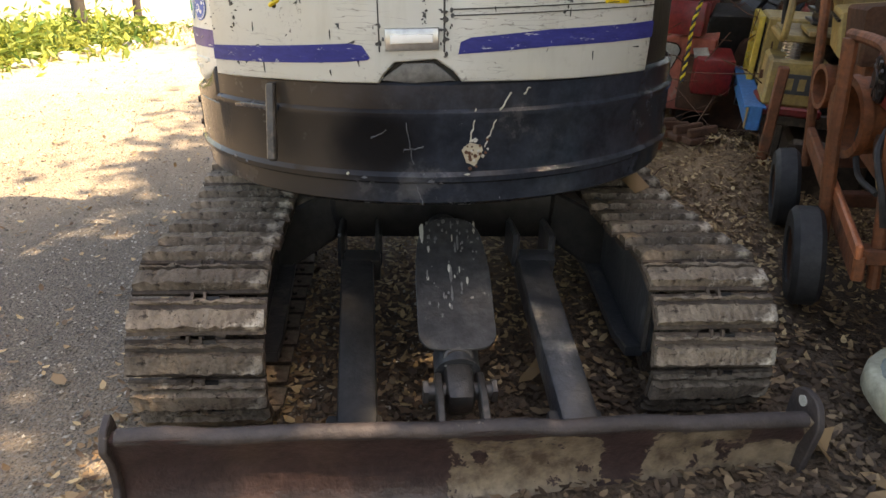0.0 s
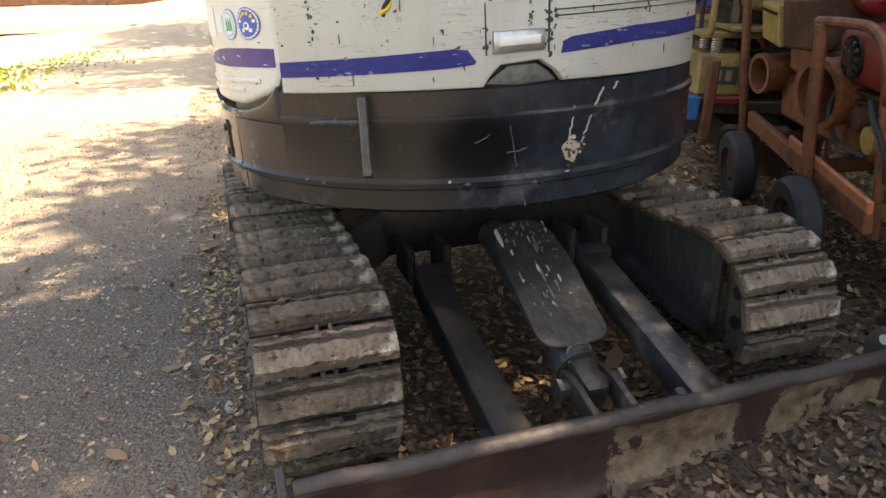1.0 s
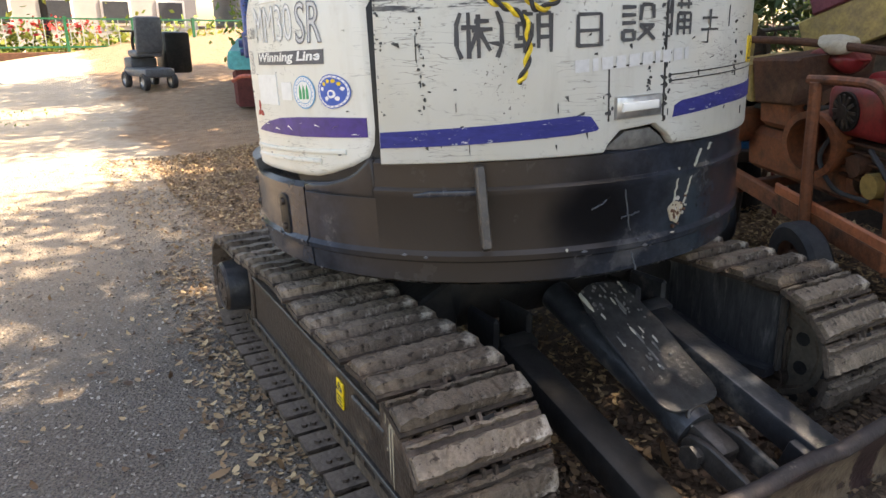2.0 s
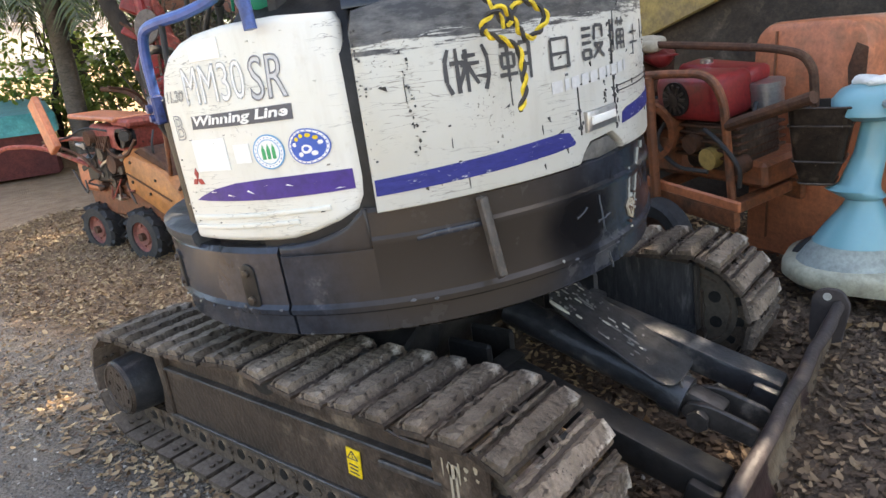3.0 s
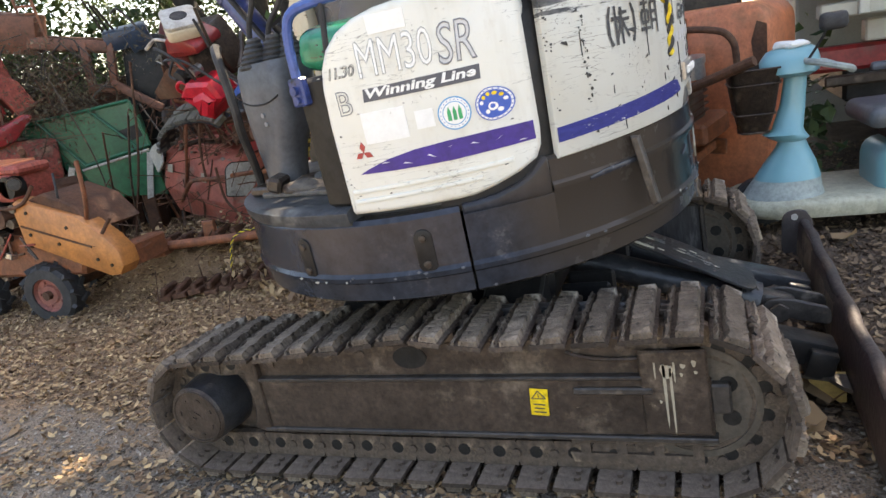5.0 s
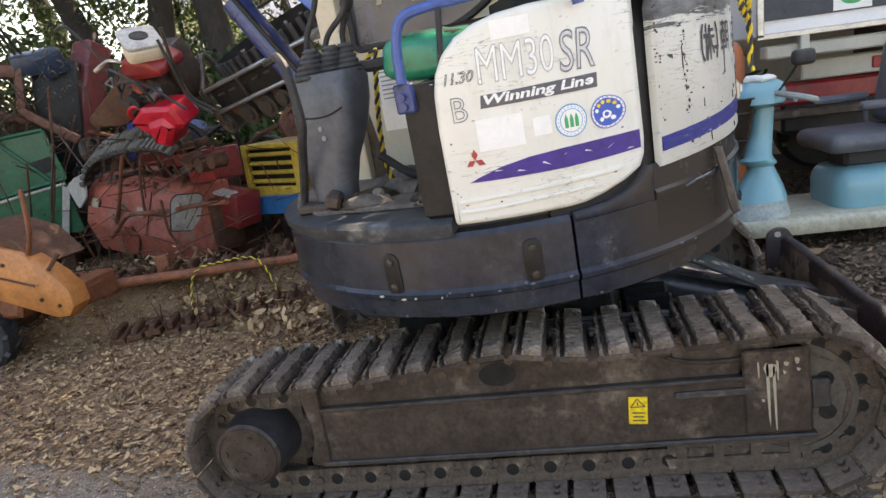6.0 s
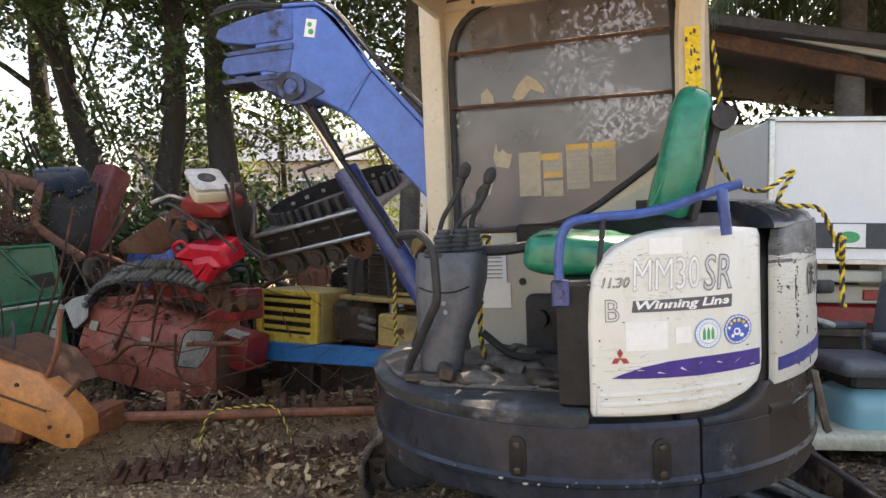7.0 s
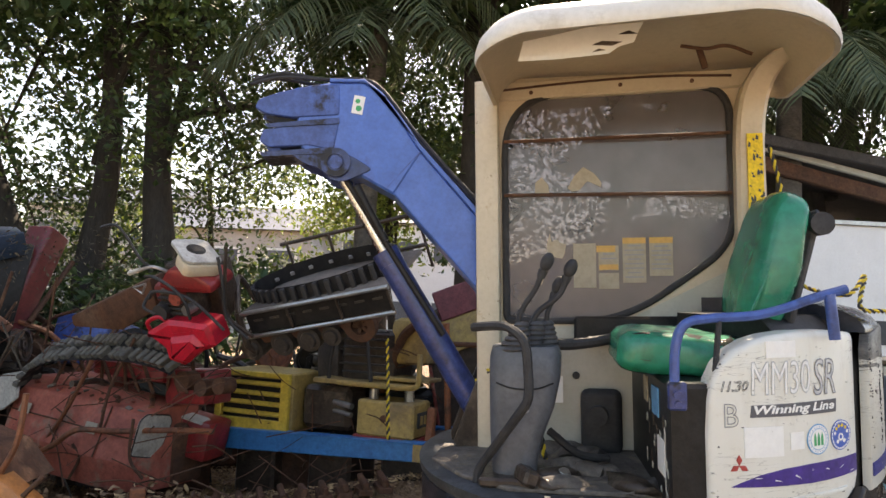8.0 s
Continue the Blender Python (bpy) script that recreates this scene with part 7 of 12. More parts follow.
def build_boom():
    X0, X1 = 0.055, 0.205
    lower = [(0.36, 1.36), (0.48, 1.30), (0.56, 1.575), (0.925, 1.985), (0.985, 2.02), (1.00, 2.20), (0.80, 2.140), (0.54, 1.84), (0.42, 1.66)]
    bm = bmesh.new()
    prism(bm, lower, "x", X0, X1, 0.006)
    boom = part("boom", bm, M_BOOM, excavator, "blue painted boom with black grime at its fork")
    knee = [(0.79, 2.128), (0.90, 1.955), (1.035, 2.030), (1.085, 2.025), (1.13, 2.03), (1.18, 2.06), (1.19, 2.10), (1.26, 2.13), (1.30, 2.19), (1.28, 2.30), (1.30, 2.385), (1.16, 2.41), (1.02, 2.412), (0.94, 2.35), (0.85, 2.22)]
    bm = bmesh.new()
    prism(bm, knee, "x", X0 - 0.006, X1 + 0.006, 0.008)
    part("knee", bm, M_BOOM, boom)
    bm = bmesh.new()
    prism(bm, [(0.50, 1.825), (0.80, 2.165), (0.86, 2.255), (0.95, 2.372), (1.02, 2.425), (1.16, 2.425), (1.16, 2.412), (1.02, 2.412), (0.94, 2.35), (0.85, 2.22), (0.80, 2.140), (0.54, 1.84)], "x", X0 - 0.012, X1 + 0.012, 0.003)
    part("top_plate", bm, M_BOOM, boom)
    # two layered jaws with a dark, oily gap between them
    for x in (X0 + 0.004, X1 - 0.004):
        bm = bmesh.new()
        prism(bm, soften([(1.12, 2.275), (1.30, 2.262), (1.42, 2.278), (1.455, 2.300), (1.44, 2.335), (1.36, 2.365), (1.22, 2.398), (1.12, 2.40)], (0.01,) * 8, 2), "x", x - 0.016, x + 0.016, 0.004)
        part("upper_jaw", bm, M_BOOMD, boom, "blue jaw plate with black grime at its tip")
        bm = bmesh.new()
        prism(bm, soften([(1.14, 2.13), (1.24, 2.150), (1.40, 2.140), (1.435, 2.165), (1.42, 2.212), (1.30, 2.232), (1.12, 2.25)], (0.01,) * 7, 2), "x", x - 0.014, x + 0.014, 0.004)
        part("lower_jaw", bm, M_BOOMD, boom)
    bm = bmesh.new()
    prism(bm, [(1.10, 2.16), (1.37, 2.16), (1.39, 2.30), (1.30, 2.36), (1.10, 2.38)], "x", X0 + 0.016, X1 - 0.016)
    part("jaw_gap", bm, M_BLACK, boom)
    bm = bmesh.new()
    prism(bm, [(1.12, 2.238), (1.40, 2.218), (1.415, 2.232), (1.12, 2.262)], "x", X0 - 0.018, X0 - 0.008)
    prism(bm, [(1.14, 2.118), (1.42, 2.100), (1.43, 2.118), (1.14, 2.142)], "x", X0 - 0.018, X1 + 0.01)
    part("weld_rib", bm, M_BOOMC, boom)
    # rounded lug that carries the cylinder's pin
    for x in (X0 - 0.014, X1 + 0.006):
        bm = bmesh.new()
        prism(bm, soften([(0.985, 2.055), (1.08, 2.115), (1.18, 2.125), (1.31, 2.115), (1.26, 2.075), (1.19, 2.055), (1.15, 2.005), (1.09, 2.005)], (0.02, 0.03, 0.03, 0.01, 0.03, 0.03, 0.04, 0.03), 3), "x", x, x + 0.008, 0.002)
        part("pin_lug", bm, M_BOOMC, boom)
    bm = bmesh.new()
    lathe(bm, [(0.034, -0.012), (0.058, -0.012), (0.058, 0.004), (0.034, 0.004), (0.034, -0.012)], 28, pose(X0 - 0.020, 1.129, 2.078, 0, 90, 0))
    part("pin_ring", bm, M_BOOMC, boom)
    bm = bmesh.new()
    rod(bm, (X0 - 0.025, 1.129, 2.078), (X1 + 0.025, 1.129, 2.078), 0.036, seg=24)
    rod(bm, (X0 - 0.032, 1.129, 2.078), (X0 - 0.024, 1.129, 2.078), 0.026, seg=24)
    part("pivot_pin", bm, M_BOOMD, boom)
    bm = bmesh.new()
    box(bm, (X0 - 0.008, 1.045, 2.318), (0.003, 0.045, 0.075), (10, 0, 0), bev=0)
    stk = part("sticker", bm, M_LIGHT, boom, "white sticker with a green mark")
    bm = bmesh.new()
    rod(bm, (X0 - 0.0098, 1.043, 2.303), (X0 - 0.0108, 1.043, 2.303), 0.012)
    rod(bm, (X0 - 0.0098, 1.047, 2.333), (X0 - 0.0108, 1.047, 2.333), 0.010)
    part("printed_mark", bm, M_GRNS, stk)
    # joint line
    bm = bmesh.new()
    rod(bm, (X0 - 0.002, 0.795, 2.13), (X0 - 0.002, 0.925, 1.985), 0.005, seg=6)
    part("weld_seam", bm, M_BOOMD, boom)
    # cylinder
    bm = bmesh.new()
    rod(bm, (0.13, 1.125, 2.07), (0.13, 0.915, 1.70), 0.026, seg=18)
    rdo = part("cylinder_rod", bm, M_CHROME, excavator)
    bm = bmesh.new()
    rod(bm, (0.13, 0.925, 1.715), (0.13, 0.56, 1.10), 0.052, seg=22)
    rod(bm, (0.13, 0.935, 1.735), (0.13, 0.905, 1.68), 0.055, seg=22)
    rod(bm, (0.05, 0.57, 1.12), (0.21, 0.57, 1.12), 0.045, seg=16)
    part("boom_cylinder", bm, M_BOOMC, excavator, "blue boom cylinder with oily stains")
    bm = bmesh.new()
    rod(bm, (0.075, 1.10, 2.03), (0.075, 0.70, 1.40), 0.012, seg=10)
    rod(bm, (0.06, 1.05, 1.99), (0.06, 0.93, 1.77), 0.016, seg=10)
    part("cylinder_pipe", bm, M_BLACK, excavator)
    # swing bracket at the house's nose
    bm = bmesh.new()
    for x in (X0 - 0.025, X1 + 0.005):
        prism(bm, [(0.40, 0.80), (0.64, 0.80), (0.66, 1.0), (0.60, 1.16), (0.46, 1.48), (0.34, 1.48), (0.32, 1.0)], "x", x, x + 0.022, 0.004)
    box(bm, (0.13, 0.54, 0.90), (0.16, 0.20, 0.14), bev=0.01)
    part("swing_bracket", bm, M_FRAME, excavator)
    # hoses along the boom's back
    for i, (dx, dz) in enumerate(((-0.04, 0.02), (0.0, 0.035), (0.04, 0.022))):
        bm = bmesh.new()
        x = 0.13 + dx
        dz -= 0.012
        tube(bm, bend([(x, 0.50, 1.86 + dz), (x, 0.78, 2.17 + dz), (x, 0.95, 2.385 + dz), (x, 1.04, 2.43 + dz), (x, 1.2, 2.428 + dz), (x - 0.02, 1.36, 2.43 + dz * (i + 0.5)), (x - 0.03, 1.48, 2.40 + 0.03 * i)]), 0.008, 7)
        part("hydraulic_hose", bm, M_RUBBER, boom)


build_track(CX_L, -1)
build_track(CX_R, 1)
build_undercarriage()
build_blade()
build_house()
build_cab()
build_boom()


def rope(name, pts, label, r=0.0068, n=9, m=None):
    """A two-coloured twisted rope through pts."""
    p = bend(pts, n)
    ob = thing(name, label, "rope")
    for ph, mt in ((0.0, M_ROPEY), (math.pi, M_ROPEK)):
        bm = bmesh.new()
        q, s, prev = [], 0.0, None
        dense = bend(p, 3)
        for i, c in enumerate(dense):
            d = (dense[min(i + 1, len(dense) - 1)] - dense[max(i - 1, 0)]).normalized()
            x = d.cross(Vector((0.2, 0.4, 0.9))).normalized()
            y = d.cross(x)
            if prev is not None:
                s += (c - prev).length
            prev = c
            a = s / 0.05 * 2 * math.pi + ph
            q.append(c + (x * math.cos(a) + y * math.sin(a)) * r * 0.62)
        tube(bm, q, r * 0.72, 5)
        if m is not None:
            bm.transform(m)
        part("strand", bm, mt, ob)
    return ob


EH = EXM @ HM
rope("rope", [(-0.10, -0.50, 2.10), (-0.16, -0.52, 1.90), (-0.14, -0.50, 1.72), (-0.20, -0.55, 1.60), (-0.42, -0.62, 1.56), (-0.30, -0.72, 1.62), (-0.42, -0.66, 1.52), (-0.32, -0.78, 1.50), (-0.26, -0.83, 1.42), (-0.24, -0.855, 1.36)], "yellow and black twisted rope tied to the cab post", 0.0062, m=EH)
rope("rope", [(-0.24, -0.862, 1.36), (-0.20, -0.865, 1.41), (-0.13, -0.87, 1.37), (-0.19, -0.865, 1.33), (-0.25, -0.865, 1.40), (-0.30, -0.85, 1.36), (-0.22, -0.865, 1.31), (-0.215, -0.865, 1.22), (-0.235, -0.866, 1.18)], "yellow and black rope knotted over the rear door", 0.007, m=EH)

# ---- the scrap row behind the excavator ----
ROW = -115.3


def at_row(x, y, z=0.0, turn=0.0):
    """Axes of a thing in the row: x along the row to the truck, y away from the drive, z up."""
    return pose(x, y, z, 0, 0, ROW + turn)


def wheel(parent, c, axis, r, w, tyre_mat, rim_mat, lugs=0):
    """A tyre with rim and hub as parts; axis: unit vector of the axle."""
    ax = Vector(axis).normalized()
    m = Matrix.Translation(c) @ ax.to_track_quat("Z", "Y").to_matrix().to_4x4()
    bm = bmesh.new()
    lathe(bm, [(r * 0.58, -w * 0.5), (r * 0.9, -w * 0.5), (r, -w * 0.32), (r, w * 0.32), (r * 0.9, w * 0.5), (r * 0.58, w * 0.5), (r * 0.58, -w * 0.5)], 28, m)
    ty = part("tyre", bm, tyre_mat, parent)
    for i in range(lugs):
        for s in (-1, 1):
            a = 360 * (i + (0.5 if s > 0 else 0)) / lugs
            b2 = pose(0, 0, 0, 0, 0, a) @ pose(r * 1.0, 0, s * w * 0.26, 0, 0, 0) @ pose(0, 0, 0, s * 35, 0, 0)
            bm = bmesh.new()
            bmesh.ops.create_cube(bm, size=1, matrix=m @ b2 @ Matrix.Diagonal((r * 0.16, r * 0.13, w * 0.52, 1)))
            part("tread_lug", bm, tyre_mat, ty)
    bm = bmesh.new()
    lathe(bm, [(0, -w * 0.30), (r * 0.30, -w * 0.34), (r * 0.34, -w * 0.22), (r * 0.52, -w * 0.24), (r * 0.60, -w * 0.46), (r * 0.60, w * 0.46), (r * 0.52, w * 0.24), (r * 0.34, w * 0.22), (r * 0.30, w * 0.34), (0, w * 0.30)], 24, m)
    for i in range(5):
        a = radians(72 * i)
        for s in (-1, 1):
            rod(bm, m @ Vector((r * 0.42 * math.cos(a), r * 0.42 * math.sin(a), s * w * 0.2)), m @ Vector((r * 0.42 * math.cos(a), r * 0.42 * math.sin(a), s * w * 0.32)), r * 0.05, seg=6)
    part("rim", bm, rim_mat, ty)
    return ty


def build_generator():
    z0 = 0.595
    g = thing("generator", "yellow slatted generator box on a bright blue base beam", "generator", pose(2.443, 4.75, z0, 0, 0, ROW) @ Matrix.Diagonal((1.14, 1.14, 1.14, 1)))
    bm = bmesh.new()
    box(bm, (0.275, 0.22, 0.175), (0.55, 0.40, 0.35), bev=0.01)
    part("housing", bm, M_YOLD, g)
    bm = bmesh.new()
    box(bm, (0.27, 0.014, 0.18), (0.44, 0.012, 0.26), bev=0)
    part("vent_backing", bm, M_BLACK, g)
    for i in range(4):
        bm = bmesh.new()
        box(bm, (0.27, -0.004, 0.100 + 0.060 * i), (0.43, 0.032, 0.016), (35, 0, 0), bev=0.003)
        part("vent_slat", bm, M_YGEN, g)
    for x, z, w, h in ((0.27, 0.030, 0.54, 0.07), (0.27, 0.335, 0.54, 0.03), (0.025, 0.175, 0.05, 0.35), (0.52, 0.175, 0.06, 0.35)):
        bm = bmesh.new()
        box(bm, (x, -0.006 if w > 0.1 else -0.009, z), (w, 0.03, h), bev=0.004)
        part("frame_strip", bm, M_YGEN, g)
    for y in (-0.02, 0.60):
        bm = bmesh.new()
        prism(bm, [(-0.07, -0.135), (1.46, -0.055), (1.46, 0.045), (-0.07, -0.012)], "y", y - 0.03, y + 0.03, 0.006)
        bb = part("base_beam", bm, M_BLUEB, g, "chipped bright blue steel beam")
    bm = bmesh.new()
    prism(bm, [(-0.07, -0.014), (1.46, 0.043), (1.46, 0.050), (-0.07, -0.006)], "y", -0.07, 0.02, 0.002)
    part("beam_flange", bm, M_BLUEB, bb)
    bm = bmesh.new()
    prism(bm, [(1.40, -0.055), (1.462, -0.052), (1.462, 0.044), (1.40, 0.04)], "y", -0.054, -0.0505)
    part("bare_end", bm, M_YOLD, bb)
    for x in (0.0, 0.66, 1.34):
        bm = bmesh.new()
        box(bm, (x, 0.29, -0.06 + 0.04 * x), (0.08, 0.55, 0.06), bev=0.005)
        part("cross_beam", bm, M_FRAME, g)
    bm = bmesh.new()
    rod(bm, (0.05, -0.03, -0.15), (0.05, 0.03, -0.15), 0.075, seg=24)
    part("caster", bm, M_GREYPL, g)
    drop = (z0 - 0.10 - gz(2.1, 4.0)) / 1.14
    for x in (0.2, 0.75, 1.25):
        bm = bmesh.new()
        box(bm, (x, 0.32, -0.09 - drop / 2), (0.30, 0.34, drop), bev=0.02)
        part("support_block", bm, M_FRAME, g)
    # small tank, springs and engine beside the housing
    bm = bmesh.new()
    box(bm, (1.19, 0.12, 0.145), (0.36, 0.24, 0.20), bev=0.012)
    e = part("small_tank", bm, M_YOLD, g, "old yellow tank box with a dark plate")
    bm = bmesh.new()
    box(bm, (1.374, 0.12, 0.145), (0.008, 0.13, 0.085), bev=0)
    part("dark_plate", bm, M_INK, e)
    for y in (0.095, 0.145):
        bm = bmesh.new()
        box(bm, (1.380, y, 0.145), (0.004, 0.028, 0.05), bev=0)
        part("plate_marking", bm, M_YOLD, e)
    bm = bmesh.new()
    box(bm, (1.19, 0.12, 0.025), (0.40, 0.26, 0.04), bev=0.008)
    part("red_foot", bm, M_RED, e)
    bm = bmesh.new()
    rod(bm, (1.19, -0.004, 0.15), (1.19, -0.016, 0.15), 0.02, seg=10)
    part("drain_plug", bm, M_RUST, e)
    for x in (1.07, 1.30):
        bm = bmesh.new()
        for k in range(6):
            lathe(bm, [(0.018, 0), (0.030, 0.0), (0.030, 0.006), (0.018, 0.006)], 14, pose(x, 0.09, 0.245 + 0.012 * k))
        part("spring", bm, M_ALU, g)
    for c, s in (((0.98, 0.18, 0.325), (0.62, 0.26, 0.028)), ((1.22, 0.22, 0.36), (0.36, 0.20, 0.02))):
        bm = bmesh.new()
        box(bm, c, s, bev=0.004)
        part("mount_plate", bm, M_YOLD, g)
    bm = bmesh.new()
    box(bm, (0.95, 0.34, 0.47), (0.36, 0.30, 0.34), bev=0.03)
    eb = part("engine_block", bm, M_FRAME, g)
    for i in range(6):
        bm = bmesh.new()
        box(bm, (0.95, 0.175, 0.38 + 0.05 * i), (0.30, 0.03, 0.014), bev=0.003)
        part("cooling_fin", bm, M_GREYPL, eb)
    bm = bmesh.new()
    rod(bm, (0.80, 0.10, 0.20), (0.95, 0.05, 0.19), 0.018, seg=10)
    rod(bm, (0.80, 0.10, 0.15), (0.95, 0.05, 0.14), 0.014, seg=10)
    part("oil_pipe", bm, M_ALU, g)
    bm = bmesh.new()
    box(bm, (0.74, 0.20, 0.16), (0.34, 0.22, 0.26), bev=0.03)
    part("gearbox", bm, M_FRAME, g)
    bm = bmesh.new()
    tube(bm, bend([(0.86, 0.03, 0.325), (1.15, 0.03, 0.325), (1.34, 0.03, 0.33), (1.38, 0.03, 0.37), (1.38, 0.03, 0.52)]), 0.016, 8)
    part("exhaust_pipe", bm, M_YOLD, g)
    bm = bmesh.new()
    tube(bm, bend([(0.76, 0.08, 0.30), (0.78, 0.06, 0.46), (0.82, 0.06, 0.58), (1.0, 0.06, 0.60), (1.03, 0.06, 0.50), (1.06, 0.06, 0.34)]), 0.012, 8)
    part("frame_tube", bm, M_RUBBER, g)
    bm = bmesh.new()
    box(bm, (1.45, 0.05, -0.02), (0.045, 0.045, 0.50), (0, 3, 0), bev=0.006)
    part("upright", bm, M_RUSTO, g)
    bm = bmesh.new()
    tube(bm, bend([(1.10, 0.25, 0.42), (1.2, 0.2, 0.62), (1.36, 0.15, 0.70), (1.42, 0.1, 0.58)]), 0.03, 8)
    mf = part("muffler", bm, M_RUST, g)
    bm = bmesh.new()
    box(bm, (1.22, 0.34, 0.58), (0.26, 0.26, 0.28), bev=0.05, seg=2)
    part("muffler_can", bm, M_YOLD, mf)


def build_carrier():
    c = thing("crawler_carrier", "rusty crawler carrier with railed bed and red engine", "carrier", at_row(1.375, 4.316, 1.27) @ pose(0, 0, 0, 0, -11.0, 0) @ pose(0, 0, 0, 26, 0, 0))
    bm = bmesh.new()
    box(bm, (0.46, 0.33, 0.125), (0.95, 0.60, 0.03), bev=0.004)
    part("bed_floor", bm, M_BOARD, c, "dusty brown bed board")
    for z in (0.0, 0.145):
        bm = bmesh.new()
        tube(bm, [(0, 0, z), (0.96, 0, z)], 0.013, 8)
        part("front_rail", bm, M_ALU, c)
    for z, y in ((0.15, 0.66), (0.34, 0.70)):
        bm = bmesh.new()
        tube(bm, [(-0.05, y, z), (0.96, y, z)], 0.013, 8)
        part("back_rail", bm, M_FRAME, c)
    for x in (0.0, 0.32, 0.64, 0.95):
        bm = bmesh.new()
        rod(bm, (x, 0, 0), (x, 0, 0.15), 0.009, seg=8)
        part("stake", bm, M_FRAME, c)
        bm = bmesh.new()
        rod(bm, (x, 0.68, 0), (x, 0.69, 0.34), 0.010, seg=8)
        part("stake", bm, M_FRAME, c)
    bm = bmesh.new()
    box(bm, (0.48, 0.03, 0.075), (0.92, 0.012, 0.13), bev=0.002)
    sd = part("side_board", bm, M_BLACK, c)
    for i in range(8):
        bm = bmesh.new()
        box(bm, (0.10 + 0.11 * i, 0.020, 0.085), (0.06, 0.006, 0.012), bev=0)
        part("board_slot", bm, M_FLANGE, sd)
    bm = bmesh.new()
    tube(bm, bend([(0, 0, 0.15), (-0.05, 0.1, 0.2), (-0.10, 0.25, 0.30), (-0.08, 0.30, 0.12)]), 0.018, 8)
    tube(bm, [(0, 0, 0.16), (-0.02, 0.0, -0.05), (0.0, 0.02, -0.10)], 0.022, 8)
    part("end_frame", bm, M_FRAME, c)
    for i, x in enumerate((-0.02, 0.19, 0.37, 0.52)):
        bm = bmesh.new()
        r = 0.072 if i < 3 else 0.06
        rod(bm, (x, 0.02, -0.085), (x, 0.16, -0.085), r, seg=20)
        rod(bm, (x, 0.005, -0.085), (x, 0.02, -0.085), r * 0.6, r * 0.7, 16)
        part("track_roller", bm, M_FLANGE, c)
    bm = bmesh.new()
    lathe(bm, [(0.05, -0.03), (0.095, -0.03), (0.095, 0.03), (0.05, 0.03), (0.05, -0.03)], 20, pose(0.70, 0.06, -0.06, 90, 0, 0))
    for k in range(3):
        box(bm, (0.70, 0.06, -0.06), (0.16, 0.02, 0.02), (0, 60 * k, 0), bev=0)
    part("sprocket", bm, M_RUST, c)
    bm = bmesh.new()
    box(bm, (0.35, 0.12, -0.05), (0.9, 0.12, 0.06), bev=0.01)
    part("chassis", bm, M_RUST, c)
    # rubber belt thrown on the bed
    bm = bmesh.new()
    nb = 40
    p = [Vector((0.42 + 0.47 * math.cos(2 * math.pi * i / nb), 0.34 + 0.25 * math.sin(2 * math.pi * i / nb), 0.185 + 0.012 * math.sin(2 * math.pi * i / nb + 0.6))) for i in range(nb)]
    A = [(bm.verts.new(q + Vector((0, 0, -0.05))), bm.verts.new(q + Vector((0, 0, 0.05)))) for q in p]
    for i in range(nb):
        a, b = A[i], A[(i + 1) % nb]
        bm.faces.new((a[0], a[1], b[1], b[0]))
    bmesh.ops.solidify(bm, geom=bm.faces[:], thickness=0.018)
    rb = part("rubber_belt", bm, M_RUBBER, c, "black rubber belt lying in a loop")
    for i in range(nb):
        a = 2 * math.pi * i / nb
        out = Vector((math.cos(a) * 0.26, math.sin(a) * 0.53, 0)).normalized()
        ang = math.degrees(math.atan2(out.y, out.x))
        bm = bmesh.new()
        box(bm, p[i] + out * 0.014, (0.026, 0.030, 0.092), (0, 0, ang), bev=0.004)
        part("belt_lug", bm, M_RUBBER, rb)
        if 3 < i < 18 and i % 2:
            bm = bmesh.new()
            box(bm, p[i] - out * 0.022, (0.010, 0.026, 0.022), (0, 0, ang), bev=0.002)
            part("belt_tooth", bm, M_ALU, rb)
    # engine at the handle end, nearer to the drive than the bed
    EM = pose(-0.05, -0.16, 0.165) @ Matrix.Diagonal((0.85, 0.85, 0.85, 1))

    def epart(name, bm, mat, parent, label="", smooth=35.0):
        bm.transform(EM)
        return part(name, bm, mat, parent, label, smooth)
    bm = bmesh.new()
    box(bm, (-0.22, 0.10, 0.18), (0.26, 0.22, 0.22), (0, 14, 0), bev=0.04, seg=3)
    eng = epart("engine", bm, M_FRAME, c)
    for q, s3, mt in (((-0.20, 0.28, 0.20), (0.40, 0.22, 0.40), M_FRAME), ((-0.34, 0.16, 0.26), (0.16, 0.20, 0.14), M_RED), ((-0.06, 0.18, 0.30), (0.14, 0.22, 0.12), M_FRAME), ((-0.30, 0.10, 0.02), (0.24, 0.20, 0.14), M_RUST)):
        bm = bmesh.new()
        box(bm, q, s3, (6, 14, 0), bev=0.03, seg=2)
        epart("casting", bm, mt, eng)
    for i in range(5):
        bm = bmesh.new()
        box(bm, (-0.22, -0.02, 0.10 + 0.035 * i), (0.20, 0.03, 0.012), (0, 14, 0), bev=0.003)
        epart("cooling_fin", bm, M_GREYPL, eng)
    for x, z, r, mt in ((-0.31, 0.17, 0.055, M_RUBBER), (-0.15, 0.24, 0.045, M_REDOLD), (-0.10, 0.15, 0.035, M_ALU)):
        bm = bmesh.new()
        rod(bm, (x, -0.07, z), (x, 0.02, z), r, seg=18)
        epart("pulley", bm, mt, eng)
    # faceted red cover: wide upper shell, blunt lower face standing proud
    bm = bmesh.new()
